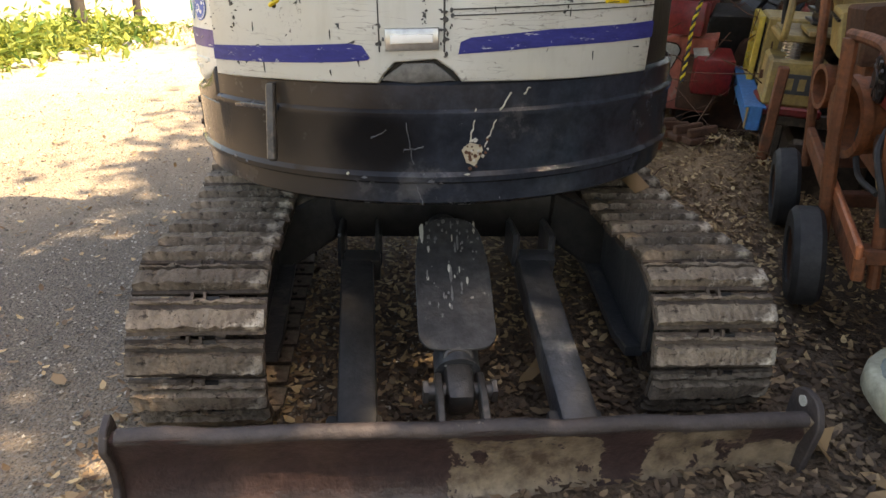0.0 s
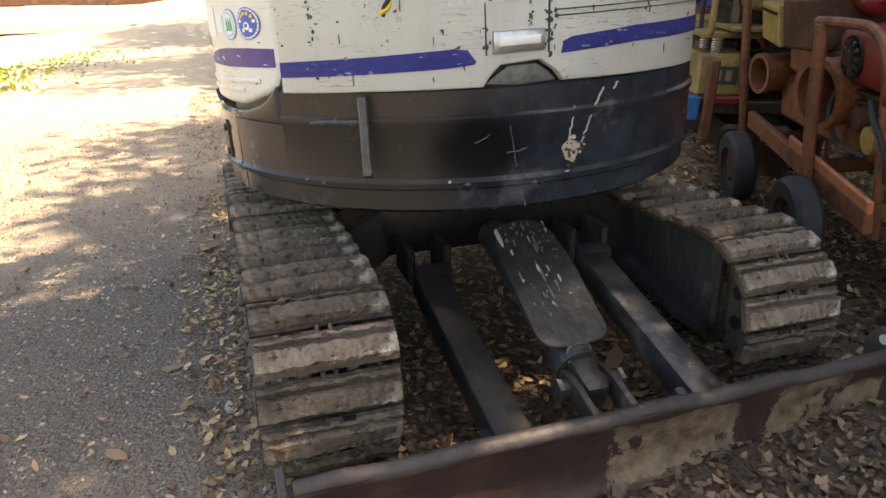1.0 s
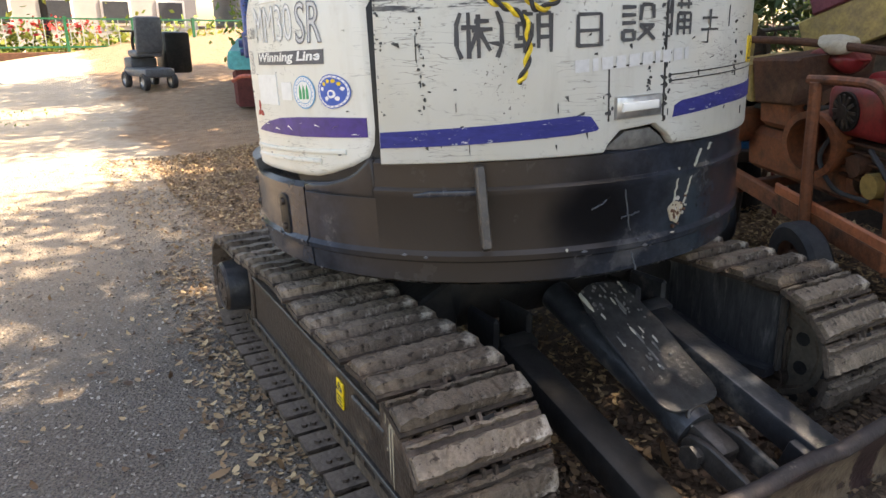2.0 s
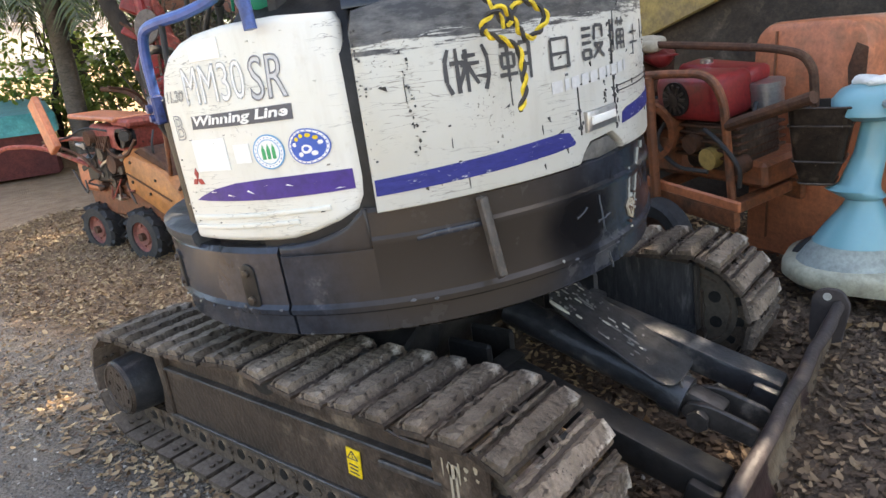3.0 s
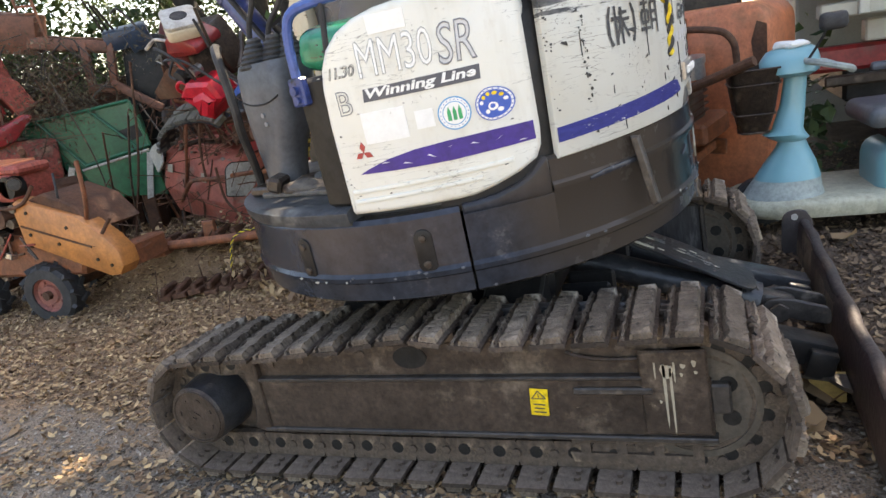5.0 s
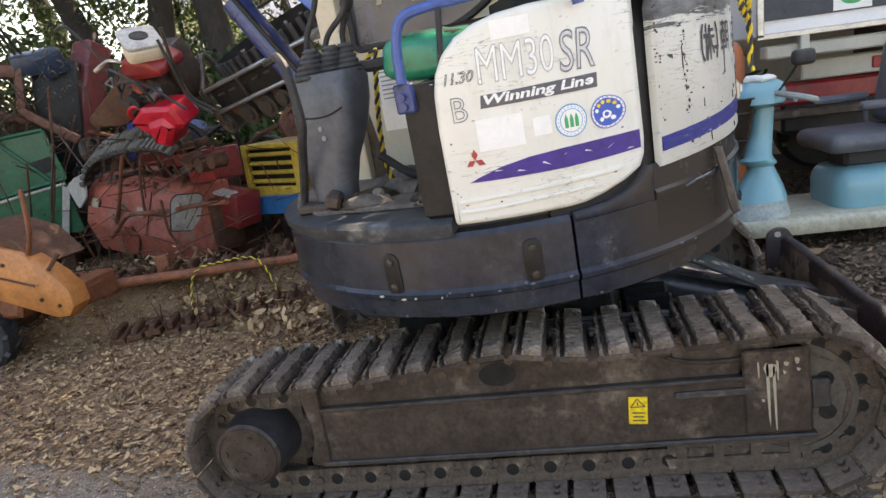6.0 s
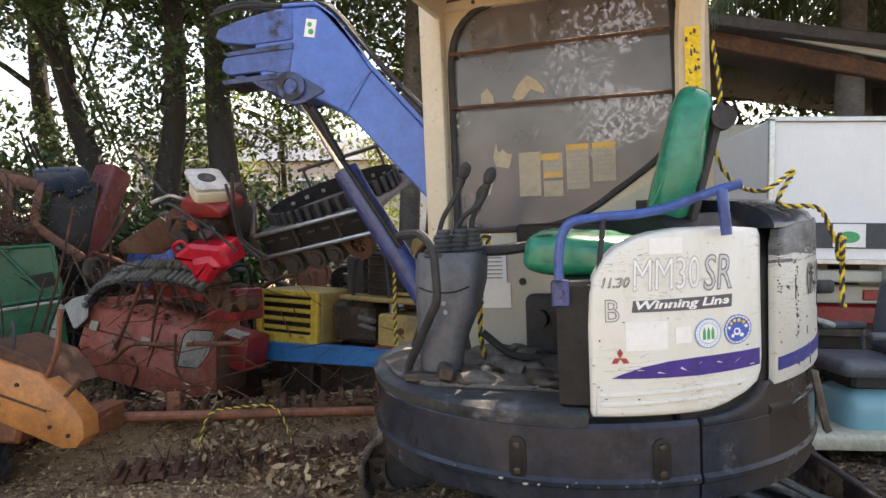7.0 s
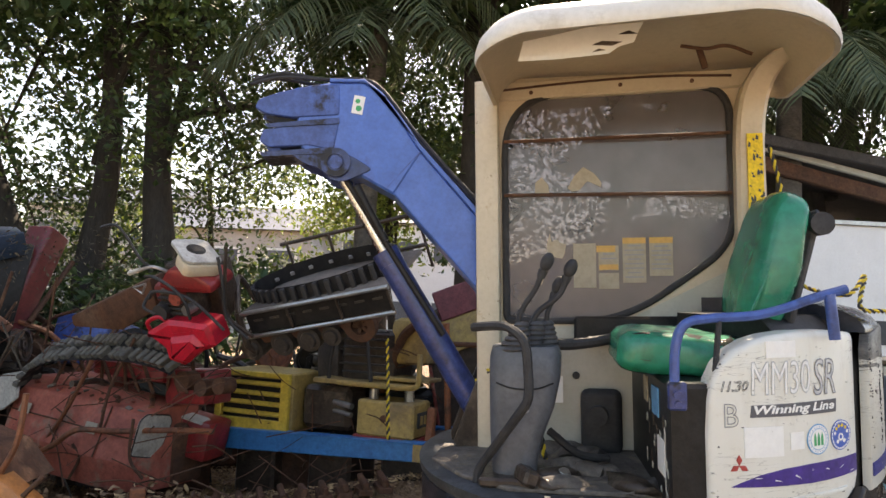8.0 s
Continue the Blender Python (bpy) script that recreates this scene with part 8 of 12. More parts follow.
    prism(bm, soften([(-0.45, 0.215), (-0.26, 0.265), (-0.15, 0.235), (-0.02, 0.195), (-0.022, 0.07), (-0.165, 0.045), (-0.28, -0.015), (-0.37, 0.035), (-0.36, 0.11)], (0.012,) * 9, 2), "y", -0.25, -0.07, 0.022, 1)
    ec = part("engine_cover", bm, M_REDTANK, eng, "bright red plastic engine cover", 20.0)
    bm = bmesh.new()
    prism(bm, soften([(-0.275, 0.175), (-0.115, 0.165), (-0.075, 0.085), (-0.225, 0.005), (-0.325, 0.05)], (0.012,) * 5, 2), "y", -0.285, -0.22, 0.028, 1)
    part("cover_face", bm, M_REDTANK, ec, smooth=20.0)
    bm = bmesh.new()
    tube(bm, bend([(-0.45, -0.19, 0.20), (-0.42, -0.22, 0.27), (-0.33, -0.22, 0.29), (-0.30, -0.20, 0.24)]), 0.012, 8)
    part("cover_handle", bm, M_REDTANK, ec)
    bm = bmesh.new()
    prism(bm, soften([(-0.27, 0.46), (-0.17, 0.535), (-0.05, 0.515), (0.07, 0.40), (0.05, 0.35), (-0.22, 0.41)], (0.02,) * 6, 3), "y", -0.20, 0.02, 0.02, 2)
    part("engine_shroud", bm, M_RED, eng, "red fan shroud")
    bm = bmesh.new()
    ex = Vector((0.156, -0.125, -0.113)).normalized()
    ey = Vector((0.043, 0.197, -0.05))
    ey = (ey - ex * ey.dot(ex)).normalized()
    ez = ex.cross(ey)
    m = Matrix.Translation((-0.02, -0.10, 0.575)) @ Matrix((ex, ey, ez)).transposed().to_4x4() @ Matrix.Diagonal((0.95, 0.95, 0.95, 1))
    prism(bm, rounded(-0.13, -0.11, 0.13, 0.11, (0.045,) * 4), "z", -0.012, 0.010, 0.006, 2)
    bm.transform(m)
    tk = part("fuel_tank", bm, M_TANKW, eng, "ivory fuel tank tray")
    bm = bmesh.new()
    prism(bm, rounded(-0.02, -0.11, 0.14, 0.11, (0.04,) * 4), "z", -0.085, -0.012, 0.012, 2)
    bm.transform(m)
    part("tank_body", bm, M_CANOPY, tk)
    bm = bmesh.new()
    lathe(bm, [(0, 0.0115), (0.045, 0.0115), (0.052, 0.014), (0.055, 0.0115), (0.055, 0.006), (0, 0.006)], 24, m @ pose(-0.01, 0, 0))
    part("filler_rim", bm, M_BLACK, tk)
    for pts in ([(-0.30, -0.22, 0.53), (-0.20, -0.26, 0.52), (-0.10, -0.27, 0.43), (-0.08, -0.26, 0.34), (-0.11, -0.24, 0.25)], [(0.10, -0.10, 0.52), (0.075, -0.12, 0.36), (0.02, -0.12, 0.18), (0.08, -0.10, 0.03)], [(-0.36, -0.2, 0.40), (-0.25, -0.24, 0.44), (-0.06, -0.24, 0.36), (0.04, -0.2, 0.14)], [(-0.40, -0.12, 0.42), (-0.42, -0.2, 0.36), (-0.34, -0.22, 0.31)]):
        bm = bmesh.new()
        tube(bm, bend(pts), 0.009, 7)
        part("cable", bm, M_RUBBER, c)
    bm = bmesh.new()
    tube(bm, bend([(-0.14, -0.10, 0.42), (-0.20, -0.18, 0.53), (-0.25, -0.2, 0.568), (-0.33, -0.2, 0.568)]), 0.010, 8)
    hb = part("handlebar", bm, M_ALU, c)
    bm = bmesh.new()
    tube(bm, [(-0.33, -0.2, 0.568), (-0.42, -0.2, 0.562)], 0.013, 8)
    part("grip", bm, M_TANKW, hb)
    bm = bmesh.new()
    tube(bm, bend([(-0.24, -0.12, 0.50), (-0.29, -0.2, 0.60), (-0.33, -0.2, 0.76), (-0.36, -0.2, 0.83), (-0.40, -0.2, 0.845), (-0.47, -0.2, 0.845)]), 0.008, 8)
    part("lever", bm, M_GREYPL, c)
    bm = bmesh.new()
    tube(bm, [(-0.34, -0.2, 0.485), (-0.43, -0.2, 0.478), (-0.39, -0.2, 0.435), (-0.345, -0.2, 0.48)], 0.007, 6)
    part("throttle_loop", bm, M_ALU, c)
    bm = bmesh.new()
    tube(bm, bend([(0.16, -0.08, 0.56), (0.085, -0.1, 0.38), (0.015, -0.1, 0.18), (0.09, -0.06, 0.02)]), 0.010, 8)
    part("frame_arm", bm, M_FRAME, c)
    bm = bmesh.new()
    prism(bm, soften([(-1.22, 0.34), (-0.50, 0.465), (-0.54, 0.27), (-0.88, 0.185), (-1.24, 0.27)], (0.02,) * 5, 2), "y", 0.0, 0.16, 0.012, 2)
    part("chain_cover", bm, M_RUST, c, "rusty brown sheet cover")


def build_red_tiller():
    r = thing("red_tiller", "dusty faded red tiller with a rubber crawler belt", "tiller", pose(1.46, 4.50, 0.0, 0, 0, -120.0))
    # local x runs to the truck; sloping sheet hood, lower towards its right end, with a crease above the front lip
    bm = bmesh.new()
    secs = []
    for x, prof in ((-1.82, ((0.30, -0.04), (0.50, -0.10), (0.545, -0.115), (0.83, -0.03), (0.90, 0.10), (0.90, 0.50), (0.30, 0.50))),
                    (-1.30, ((0.28, -0.03), (0.455, -0.085), (0.50, -0.10), (0.80, 0.00), (0.88, 0.14), (0.90, 0.50), (0.28, 0.50))),
                    (-0.92, ((0.26, -0.01), (0.42, -0.06), (0.465, -0.075), (0.765, 0.04), (0.83, 0.17), (0.84, 0.50), (0.26, 0.50))),
                    (-0.64, ((0.25, 0.06), (0.385, 0.02), (0.43, 0.005), (0.73, 0.09), (0.77, 0.20), (0.77, 0.50), (0.25, 0.50)))):
        secs.append([bm.verts.new((x, y, z)) for z, y in prof])
    for A, B in zip(secs, secs[1:]):
        for k in range(7):
            bm.faces.new((A[k], A[(k + 1) % 7], B[(k + 1) % 7], B[k]))
    bm.faces.new(secs[0][::-1])
    bm.faces.new(secs[-1])
    bmesh.ops.recalc_face_normals(bm, faces=bm.faces)
    bmesh.ops.bevel(bm, geom=bm.edges[:], offset=0.008, segments=1, affect="EDGES")
    hd = part("hood", bm, M_REDHOOD, r, "red sheet hood in a sunlit tone, with rust and dust", 20.0)
    for pts in ([(-1.30, -0.106, 0.505), (-1.30, -0.006, 0.802)], [(-0.92, -0.082, 0.468), (-0.92, 0.034, 0.768)], [(-1.82, -0.080, 0.685), (-1.30, -0.058, 0.650), (-0.92, -0.026, 0.612), (-0.64, 0.044, 0.58)]):
        bm = bmesh.new()
        tube(bm, pts, 0.005, 5)
        part("panel_seam", bm, M_RUST, hd)
    rj = random.Random(61)
    for k in range(26):
        x = rj.uniform(-1.78, -0.7)
        f = (x + 1.82) / 1.18
        q = Vector((x, -0.005 + 0.10 * f + rj.uniform(-0.02, 0.07), 0.845 - 0.10 * f + rj.uniform(0.0, 0.05)))
        bm = bmesh.new()
        box(bm, q, (rj.uniform(0.02, 0.07), rj.uniform(0.01, 0.03), rj.uniform(0.006, 0.02)), (rj.uniform(0, 60), rj.uniform(-20, 20), rj.uniform(0, 180)), bev=0.002)
        part("debris_lump", bm, rj.choice((M_RUST, M_BOARD, M_REDOLD)), hd)
    bm = bmesh.new()
    box(bm, (-0.62, 0.50, 0.56), (0.30, 0.26, 0.26), (0, 10, 12), bev=0.02, seg=2)
    eb = part("end_box", bm, M_RED, r)
    bm = bmesh.new()
    box(bm, (-0.64, 0.40, 0.70), (0.30, 0.10, 0.018), (10, 12, 12), bev=0.004)
    part("pale_flange", bm, M_TANKW, eb, "pink-white worn flange")
    TL, TR, BL = Vector((-0.60, 0.00, 0.765)), Vector((-0.63, 0.26, 0.715)), Vector((-0.63, -0.03, 0.50))
    u, v = (TR - TL).normalized(), (TL - BL)
    v = (v - u * v.dot(u)).normalized()
    m = Matrix.Translation((TL + TR + BL + (TR + BL - TL)) / 4) @ Matrix((u, v, u.cross(v))).transposed().to_4x4()
    out = soften([(-0.13, -0.13), (0.10, -0.14), (0.135, 0.10), (0.10, 0.135), (-0.10, 0.125), (-0.14, 0.08)], (0.02,) * 6, 3)
    bm = bmesh.new()
    prism(bm, out, "z", -0.008, 0.008, 0.003)
    bm.transform(m)
    sp = part("silver_plate", bm, M_TANKW, r, "bent dull metal plate with black edge")
    bm = bmesh.new()
    tube(bm, [m @ Vector((a, b, 0.004)) for a, b in out + out[:1]], 0.005, 6)
    part("plate_rim", bm, M_BLACK, sp)
    bm = bmesh.new()
    box(bm, (-0.85, 0.42, 0.48), (0.5, 0.26, 0.40), (0, 6, 0), bev=0.03, seg=2)
    part("gearbox", bm, M_RUST, r)
    bm = bmesh.new()
    tube(bm, bend([(-1.36, -0.14, 0.45), (-1.20, -0.15, 0.52), (-1.08, -0.14, 0.60), (-0.98, -0.12, 0.635), (-0.75, -0.04, 0.64), (-0.45, 0.12, 0.66), (-0.15, 0.16, 0.68)]), 0.018, 8)
    part("front_bar", bm, M_RUSTO, r)
    bm = bmesh.new()
    tube(bm, bend([(-1.44, -0.08, 0.46), (-1.25, -0.08, 0.68), (-1.10, -0.08, 0.90), (-0.98, -0.06, 1.15)]), 0.014, 8)
    part("stay_bar", bm, M_RUSTO, r)
    for pts in ([(-0.90, -0.06, 0.62), (-0.82, -0.07, 0.90), (-0.66, -0.05, 1.22)], [(-1.15, -0.06, 0.30), (-1.05, -0.07, 0.45), (-1.12, -0.08, 0.52)], [(-0.56, -0.09, 0.74), (-0.60, -0.06, 0.50), (-0.52, -0.02, 0.38)], [(-0.20, -0.02, 0.92), (-0.32, -0.04, 1.05), (-0.30, 0.0, 1.22)]):
        bm = bmesh.new()
        tube(bm, bend(pts), 0.010, 7)
        part("stay_bar", bm, M_RUST, r)
    for s in (-1.66, -1.02):
        bm = bmesh.new()
        box(bm, (s, -0.076 if s < -1.4 else -0.035, 0.70 if s < -1.4 else 0.63), (0.11, 0.006, 0.07), (-17, 3, 0), bev=0)
        part("paper_label", bm, M_PAPER, r)
    # rubber crawler arch over the hood
    arc = [(-1.735, 0.86), (-1.71, 0.93), (-1.62, 1.02), (-1.48, 1.075), (-1.27, 1.115), (-0.94, 1.143), (-0.63, 1.150), (-0.42, 1.135), (-0.26, 1.10)]
    p = bend([(x, -0.02, z) for x, z in arc], 6)
    bm = bmesh.new()
    A = [(bm.verts.new(q + Vector((0, -0.085, -0.075))), bm.verts.new(q + Vector((0, 0.085, 0.075)))) for q in p]
    for a, b in zip(A, A[1:]):
        bm.faces.new((a[0], a[1], b[1], b[0]))
    bmesh.ops.solidify(bm, geom=bm.faces[:], thickness=0.020)
    cr = part("rubber_crawler", bm, M_RUBBER, r, "dusty rubber crawler belt")
    M_LUG = surf("dusty_rubber", (0.125, 0.115, 0.095), (0.075, 0.07, 0.06), 8, 0.85, bump=0.3, dirt=(0.17, 0.155, 0.13), dirt_at=0.52, dirt_soft=0.2)
    run, step, k = 0.0, 0.0, 0
    for i in range(1, len(p)):
        run += (p[i] - p[i - 1]).length
        if run < step:
            continue
        step += 0.068
        d = (p[i] - p[i - 1]).normalized()
        across = Vector((0, 0.75, 0.66)).normalized()
        nrm = d.cross(across).normalized()
        if nrm.z + abs(nrm.x) * 0.2 < 0 and nrm.y > 0:
            nrm = -nrm
        if nrm.y > 0:
            nrm = -nrm
        across = nrm.cross(d).normalized()
        m = Matrix.Translation(p[i]) @ Matrix((d, across, nrm)).transposed().to_4x4()
        for s in (-1, 1):
            bm = bmesh.new()
            box(bm, (s * 0.016, s * 0.058, 0.018), (0.038, 0.088, 0.042), (0, 0, s * 6), bev=0.006)
            bm.transform(m)
            part("belt_lug", bm, M_LUG, cr)
    # bent grey mudguard at the belt's end
    bm = bmesh.new()
    prism(bm, soften([(-2.09, 0.83), (-1.95, 0.90), (-1.68, 0.95), (-1.73, 0.86), (-1.70, 0.76), (-1.86, 0.65)], (0.02, 0.05, 0.02, 0.05, 0.02, 0.04), 3), "y", -0.075, -0.06, 0.004)
    bm.transform(pose(-1.87, -0.10, 0.8, -10, 0, 0) @ pose(1.87, 0.07, -0.8))
    part("mudguard", bm, M_TANKW, r, "bent pale grey mudguard")
    rs = random.Random(8)
    for i in range(9):
        bm = bmesh.new()
        x = -1.4 + 0.13 * i
        rod(bm, (x, 0.20, 0.85), (x + rs.uniform(-.1, .1), 0.12, 1.10), 0.012, seg=6)
        part("cross_rod", bm, M_RUST, r)
    for x, z, w, h, mt in ((-1.0, 0.98, 0.7, 0.10, M_RED), (-0.45, 0.92, 0.35, 0.22, M_RED), (-0.75, 1.06, 0.25, 0.06, M_RUST)):
        bm = bmesh.new()
        box(bm, (x, 0.30, z), (w, 0.24, h), (rs.uniform(-10, 10), rs.uniform(-8, 12), 0), bev=0.02, seg=2)
        part("running_gear", bm, mt, r)
    for x, y, z, rr in ((-0.30, 0.06, 0.98, 0.06), (-0.10, 0.02, 0.96, 0.05), (0.02, 0.04, 0.98, 0.05)):
        bm = bmesh.new()
        rod(bm, (x, y - 0.04, z), (x, y + 0.06, z), rr, seg=16)
        part("idler_roller", bm, M_RUST, r)
    # thick red leg standing behind
    g = thing("red_column", "faded red square column leaning on scrapped machines", "scrap", pose(3.0, 6.50, gz(3.0, 6.5)))
    bm = bmesh.new()
    h0 = gz(3.0, 6.5)
    p, q = Vector((0.20, 0.27, 1.12 - h0)), Vector((0.60, 0.16, 2.03 - h0))
    mid, L = (p + q) / 2, (q - p).length
    prism(bm, soften([(-0.13, -0.13), (0.13, -0.13), (0.13, 0.13), (-0.13, 0.13)], (0.05,) * 4, 3), "z", -L / 2, L / 2, 0.012)
    bm.transform(Matrix.Translation(mid) @ (q - p).to_track_quat("Z", "Y").to_matrix().to_4x4())
    cl = part("column", bm, surf("dull_red_column", (0.20, 0.034, 0.032), (0.14, 0.028, 0.027), 3, 0.55, bump=0.08, dirt=(0.11, 0.045, 0.038), dirt_at=0.55, dirt_soft=0.2), g)
    bm = bmesh.new()
    rod(bm, p + Vector((0.02, -0.22, 0.12)), q + Vector((0.06, -0.20, -0.25)), 0.022, seg=10)
    part("column_pipe", bm, M_RUST, cl)
    bm = bmesh.new()
    box(bm, (0.22, 0.30, (1.16 - h0) / 2), (0.34, 0.34, 1.16 - h0), (0, 0, -60), bev=0.03, seg=2)
    part("base", bm, M_FRAME, g)


def build_green_cart():
    z0 = 1.31
    g = thing("green_cart", "tipped green sheet-metal cart body with torn side", "cart", pose(2.56, 6.59, z0, 0, 0, -60))

    def sheet(name, poly, y0, y1, mat, parent, bev=0.004):
        bm = bmesh.new()
        prism(bm, poly, "y", y0, y1, bev)
        return part(name, bm, mat, parent)
    up = sheet("side_panel", [(-1.0, -0.08), (0.02, 0.0), (0.10, -0.42), (-0.50, -0.52), (-0.78, -0.42)], 0.0, 0.02, M_GREEN, g)
    sheet("torn_hole", [(-0.17, -0.26), (0.03, -0.22), (0.06, -0.33), (-0.04, -0.36), (-0.14, -0.33)], -0.004, 0.001, M_BLACK, up, 0)
    lo = sheet("lower_panel", [(-0.52, -0.55), (0.10, -0.46), (0.16, -0.90), (-0.46, -0.82)], -0.06, -0.04, M_GREEN, g)
    for a, b in (((-1.0, -0.08), (0.02, 0.0)), ((0.02, 0.0), (0.10, -0.42)), ((-0.35, -0.03), (0.0, -0.44)), ((-0.80, -0.07), (-0.50, -0.52)), ((-0.50, -0.52), (0.10, -0.42))):
        bm = bmesh.new()
        rod(bm, (a[0], -0.012, a[1]), (b[0], -0.012, b[1]), 0.016, seg=8)
        part("panel_rail", bm, M_GREEN, up)
    bm = bmesh.new()
    tube(bm, [(-0.52, -0.07, -0.55), (0.10, -0.07, -0.46)], 0.012, 8)
    part("pale_rim", bm, M_TANKW, lo)
    for x0, x1, za, zb in ((0.10, 0.0, -0.48, -0.90), (-0.60, -0.68, -0.50, -0.72)):
        bm = bmesh.new()
        prism(bm, [(x0 - 0.025, za), (x0 + 0.03, za - 0.02), (x1 + 0.03, zb), (x1 - 0.03, zb - 0.01)], "y", -0.09, -0.07, 0.004)
        part("silver_corner", bm, M_TANKW, g)
    bm = bmesh.new()
    prism(bm, [(-0.92, -0.12), (-0.02, -0.05), (0.05, -0.88), (-0.55, -0.86), (-0.75, -0.40)], "y", 0.02, 0.42, 0.01)
    part("cart_body", bm, M_GREEN, g)
    bm = bmesh.new()
    h = z0 - 0.86 - gz(2.5, 6.7)
    for x in (-0.45, -0.05):
        box(bm, (x, 0.2, -0.86 - h / 2), (0.12, 0.34, h + 0.06), bev=0.01)
    part("stand", bm, M_RUST, g)


def build_orange_tiller():
    o = thing("orange_tiller", "orange four-wheeled tiller with red engine and worn tyres", "tiller", pose(0, 0, 0))
    for x in (0.57, 1.04):
        for y, z in ((5.62, 0.200), (6.33, 0.180)):
            wheel(o, (x, y, z), (1, 0.12, 0), 0.195, 0.13, M_RUBBER, M_RIM if x < 0.8 else M_RUST, 12)
    for y, z in ((5.62, 0.200), (6.33, 0.180)):
        bm = bmesh.new()
        rod(bm, (0.5, y, z), (1.05, y, z), 0.03, seg=10)
        part("axle", bm, M_RUST, o)
    bm = bmesh.new()
    prism(bm, [(5.35, 0.30), (6.45, 0.30), (6.50, 0.50), (6.10, 0.60), (5.5, 0.56), (5.30, 0.45)], "x", 0.60, 0.92, 0.02)
    part("chassis", bm, M_RUSTO, o)
    rs = random.Random(23)
    for k in range(34):
        y, z = rs.uniform(5.62, 6.42), rs.uniform(0.46, 0.86)
        bm = bmesh.new()
        if k % 3 == 0:
            box(bm, (0.57, y, z), (0.05, rs.uniform(0.04, 0.16), rs.uniform(0.02, 0.08)), (rs.uniform(-30, 30), 0, 0), bev=0.006)
        elif k % 3 == 1:
            rod(bm, (0.53, y, z), (0.60, y, z), rs.uniform(0.012, 0.035), seg=12)
        else:
            tube(bm, bend([(0.55, y, z), (0.53, y + rs.uniform(-.1, .1), z + rs.uniform(-.1, .05)), (0.55, y + rs.uniform(-.2, .2), z + rs.uniform(-.08, .12))], 3), rs.uniform(0.005, 0.011), 6)
        part("engine_fitting", bm, rs.choice((M_RUST, M_BLACK, M_FRAME, M_ALU, M_REDOLD, M_RUST, M_FLANGE)), o)
    bm = bmesh.new()
    prism(bm, [(5.70, 0.54), (5.72, 0.80), (5.66, 0.825), (5.20, 0.69), (5.02, 0.55), (4.945, 0.46), (4.935, 0.37), (4.98, 0.315), (5.06, 0.31)], "x", 0.54, 0.68, 0.015, 2)
    cc = part("chain_case", bm, M_ORYEL, o, "scuffed orange-yellow chain case")
    for y, z in ((5.62, 0.60), (5.40, 0.53), (5.12, 0.42), (5.02, 0.38), (5.60, 0.74), (5.30, 0.63)):
        bm = bmesh.new()
        rod(bm, (0.545, y, z), (0.532, y, z), 0.011, seg=8)
        part("bolt", bm, M_BLACK, cc)
    bm = bmesh.new()
    rod(bm, (0.537, 5.68, 0.66), (0.537, 5.14, 0.50), 0.007, seg=6)
    part("case_seam", bm, M_RUST, cc)
    bm = bmesh.new()
    prism(bm, [(5.66, 0.80), (5.48, 0.845), (5.24, 0.755), (5.11, 0.60), (5.15, 0.58), (5.28, 0.67), (5.5, 0.77)], "x", 0.58, 0.95, 0.01)
    part("mud_cover", bm, M_RUST, o, "rusty bent mud cover")
    bm = bmesh.new()
    box(bm, (0.74, 5.72, 0.98), (0.34, 0.50, 0.17), (3, 0, 0), bev=0.03, seg=2)
    box(bm, (0.74, 5.55, 1.08), (0.26, 0.26, 0.06), (3, 0, 0), bev=0.02)
    part("engine", bm, M_REDOLD, o)
    bm = bmesh.new()
    rod(bm, (0.57, 5.50, 0.98), (0.66, 5.50, 0.98), 0.07, seg=20)
    box(bm, (0.60, 5.75, 0.86), (0.10, 0.30, 0.10), bev=0.01)
    box(bm, (0.62, 5.9, 0.75), (0.16, 0.35, 0.20), bev=0.02)
    part("engine_side", bm, M_BLACK, o)
    bm = bmesh.new()
    box(bm, (0.70, 6.1, 0.70), (0.3, 0.35, 0.28), bev=0.03)
    box(bm, (0.74, 5.95, 1.12), (0.30, 0.75, 0.035), (2, 0, 0), bev=0.01)
    part("belt_guard", bm, M_ORANGE, o)
    for dx in (-0.08, 0.30):
        bm = bmesh.new()
        tube(bm, bend([(0.60 + dx, 6.2, 0.70), (0.45 + dx, 6.6, 0.84), (0.32 + dx, 6.9, 0.86), (0.28 + dx, 7.15, 0.80)]), 0.017, 8)
        part("handlebar", bm, M_REDOLD, o)
    bm = bmesh.new()
    box(bm, (0.36, 6.42, 1.02), (0.05, 0.14, 0.42), (-28, 0, 0), bev=0.008)
    part("lever_plate", bm, M_ORANGE, o)
    bm = bmesh.new()
    tube(bm, [(0.62, 5.0, 0.40), (0.80, 4.98, 0.42), (0.95, 5.2, 0.42)], 0.035, 8)
    box(bm, (0.80, 5.02, 0.40), (0.30, 0.12, 0.14), bev=0.01)
    part("hitch", bm, M_RUSTO, o)
    tiller_details(o)


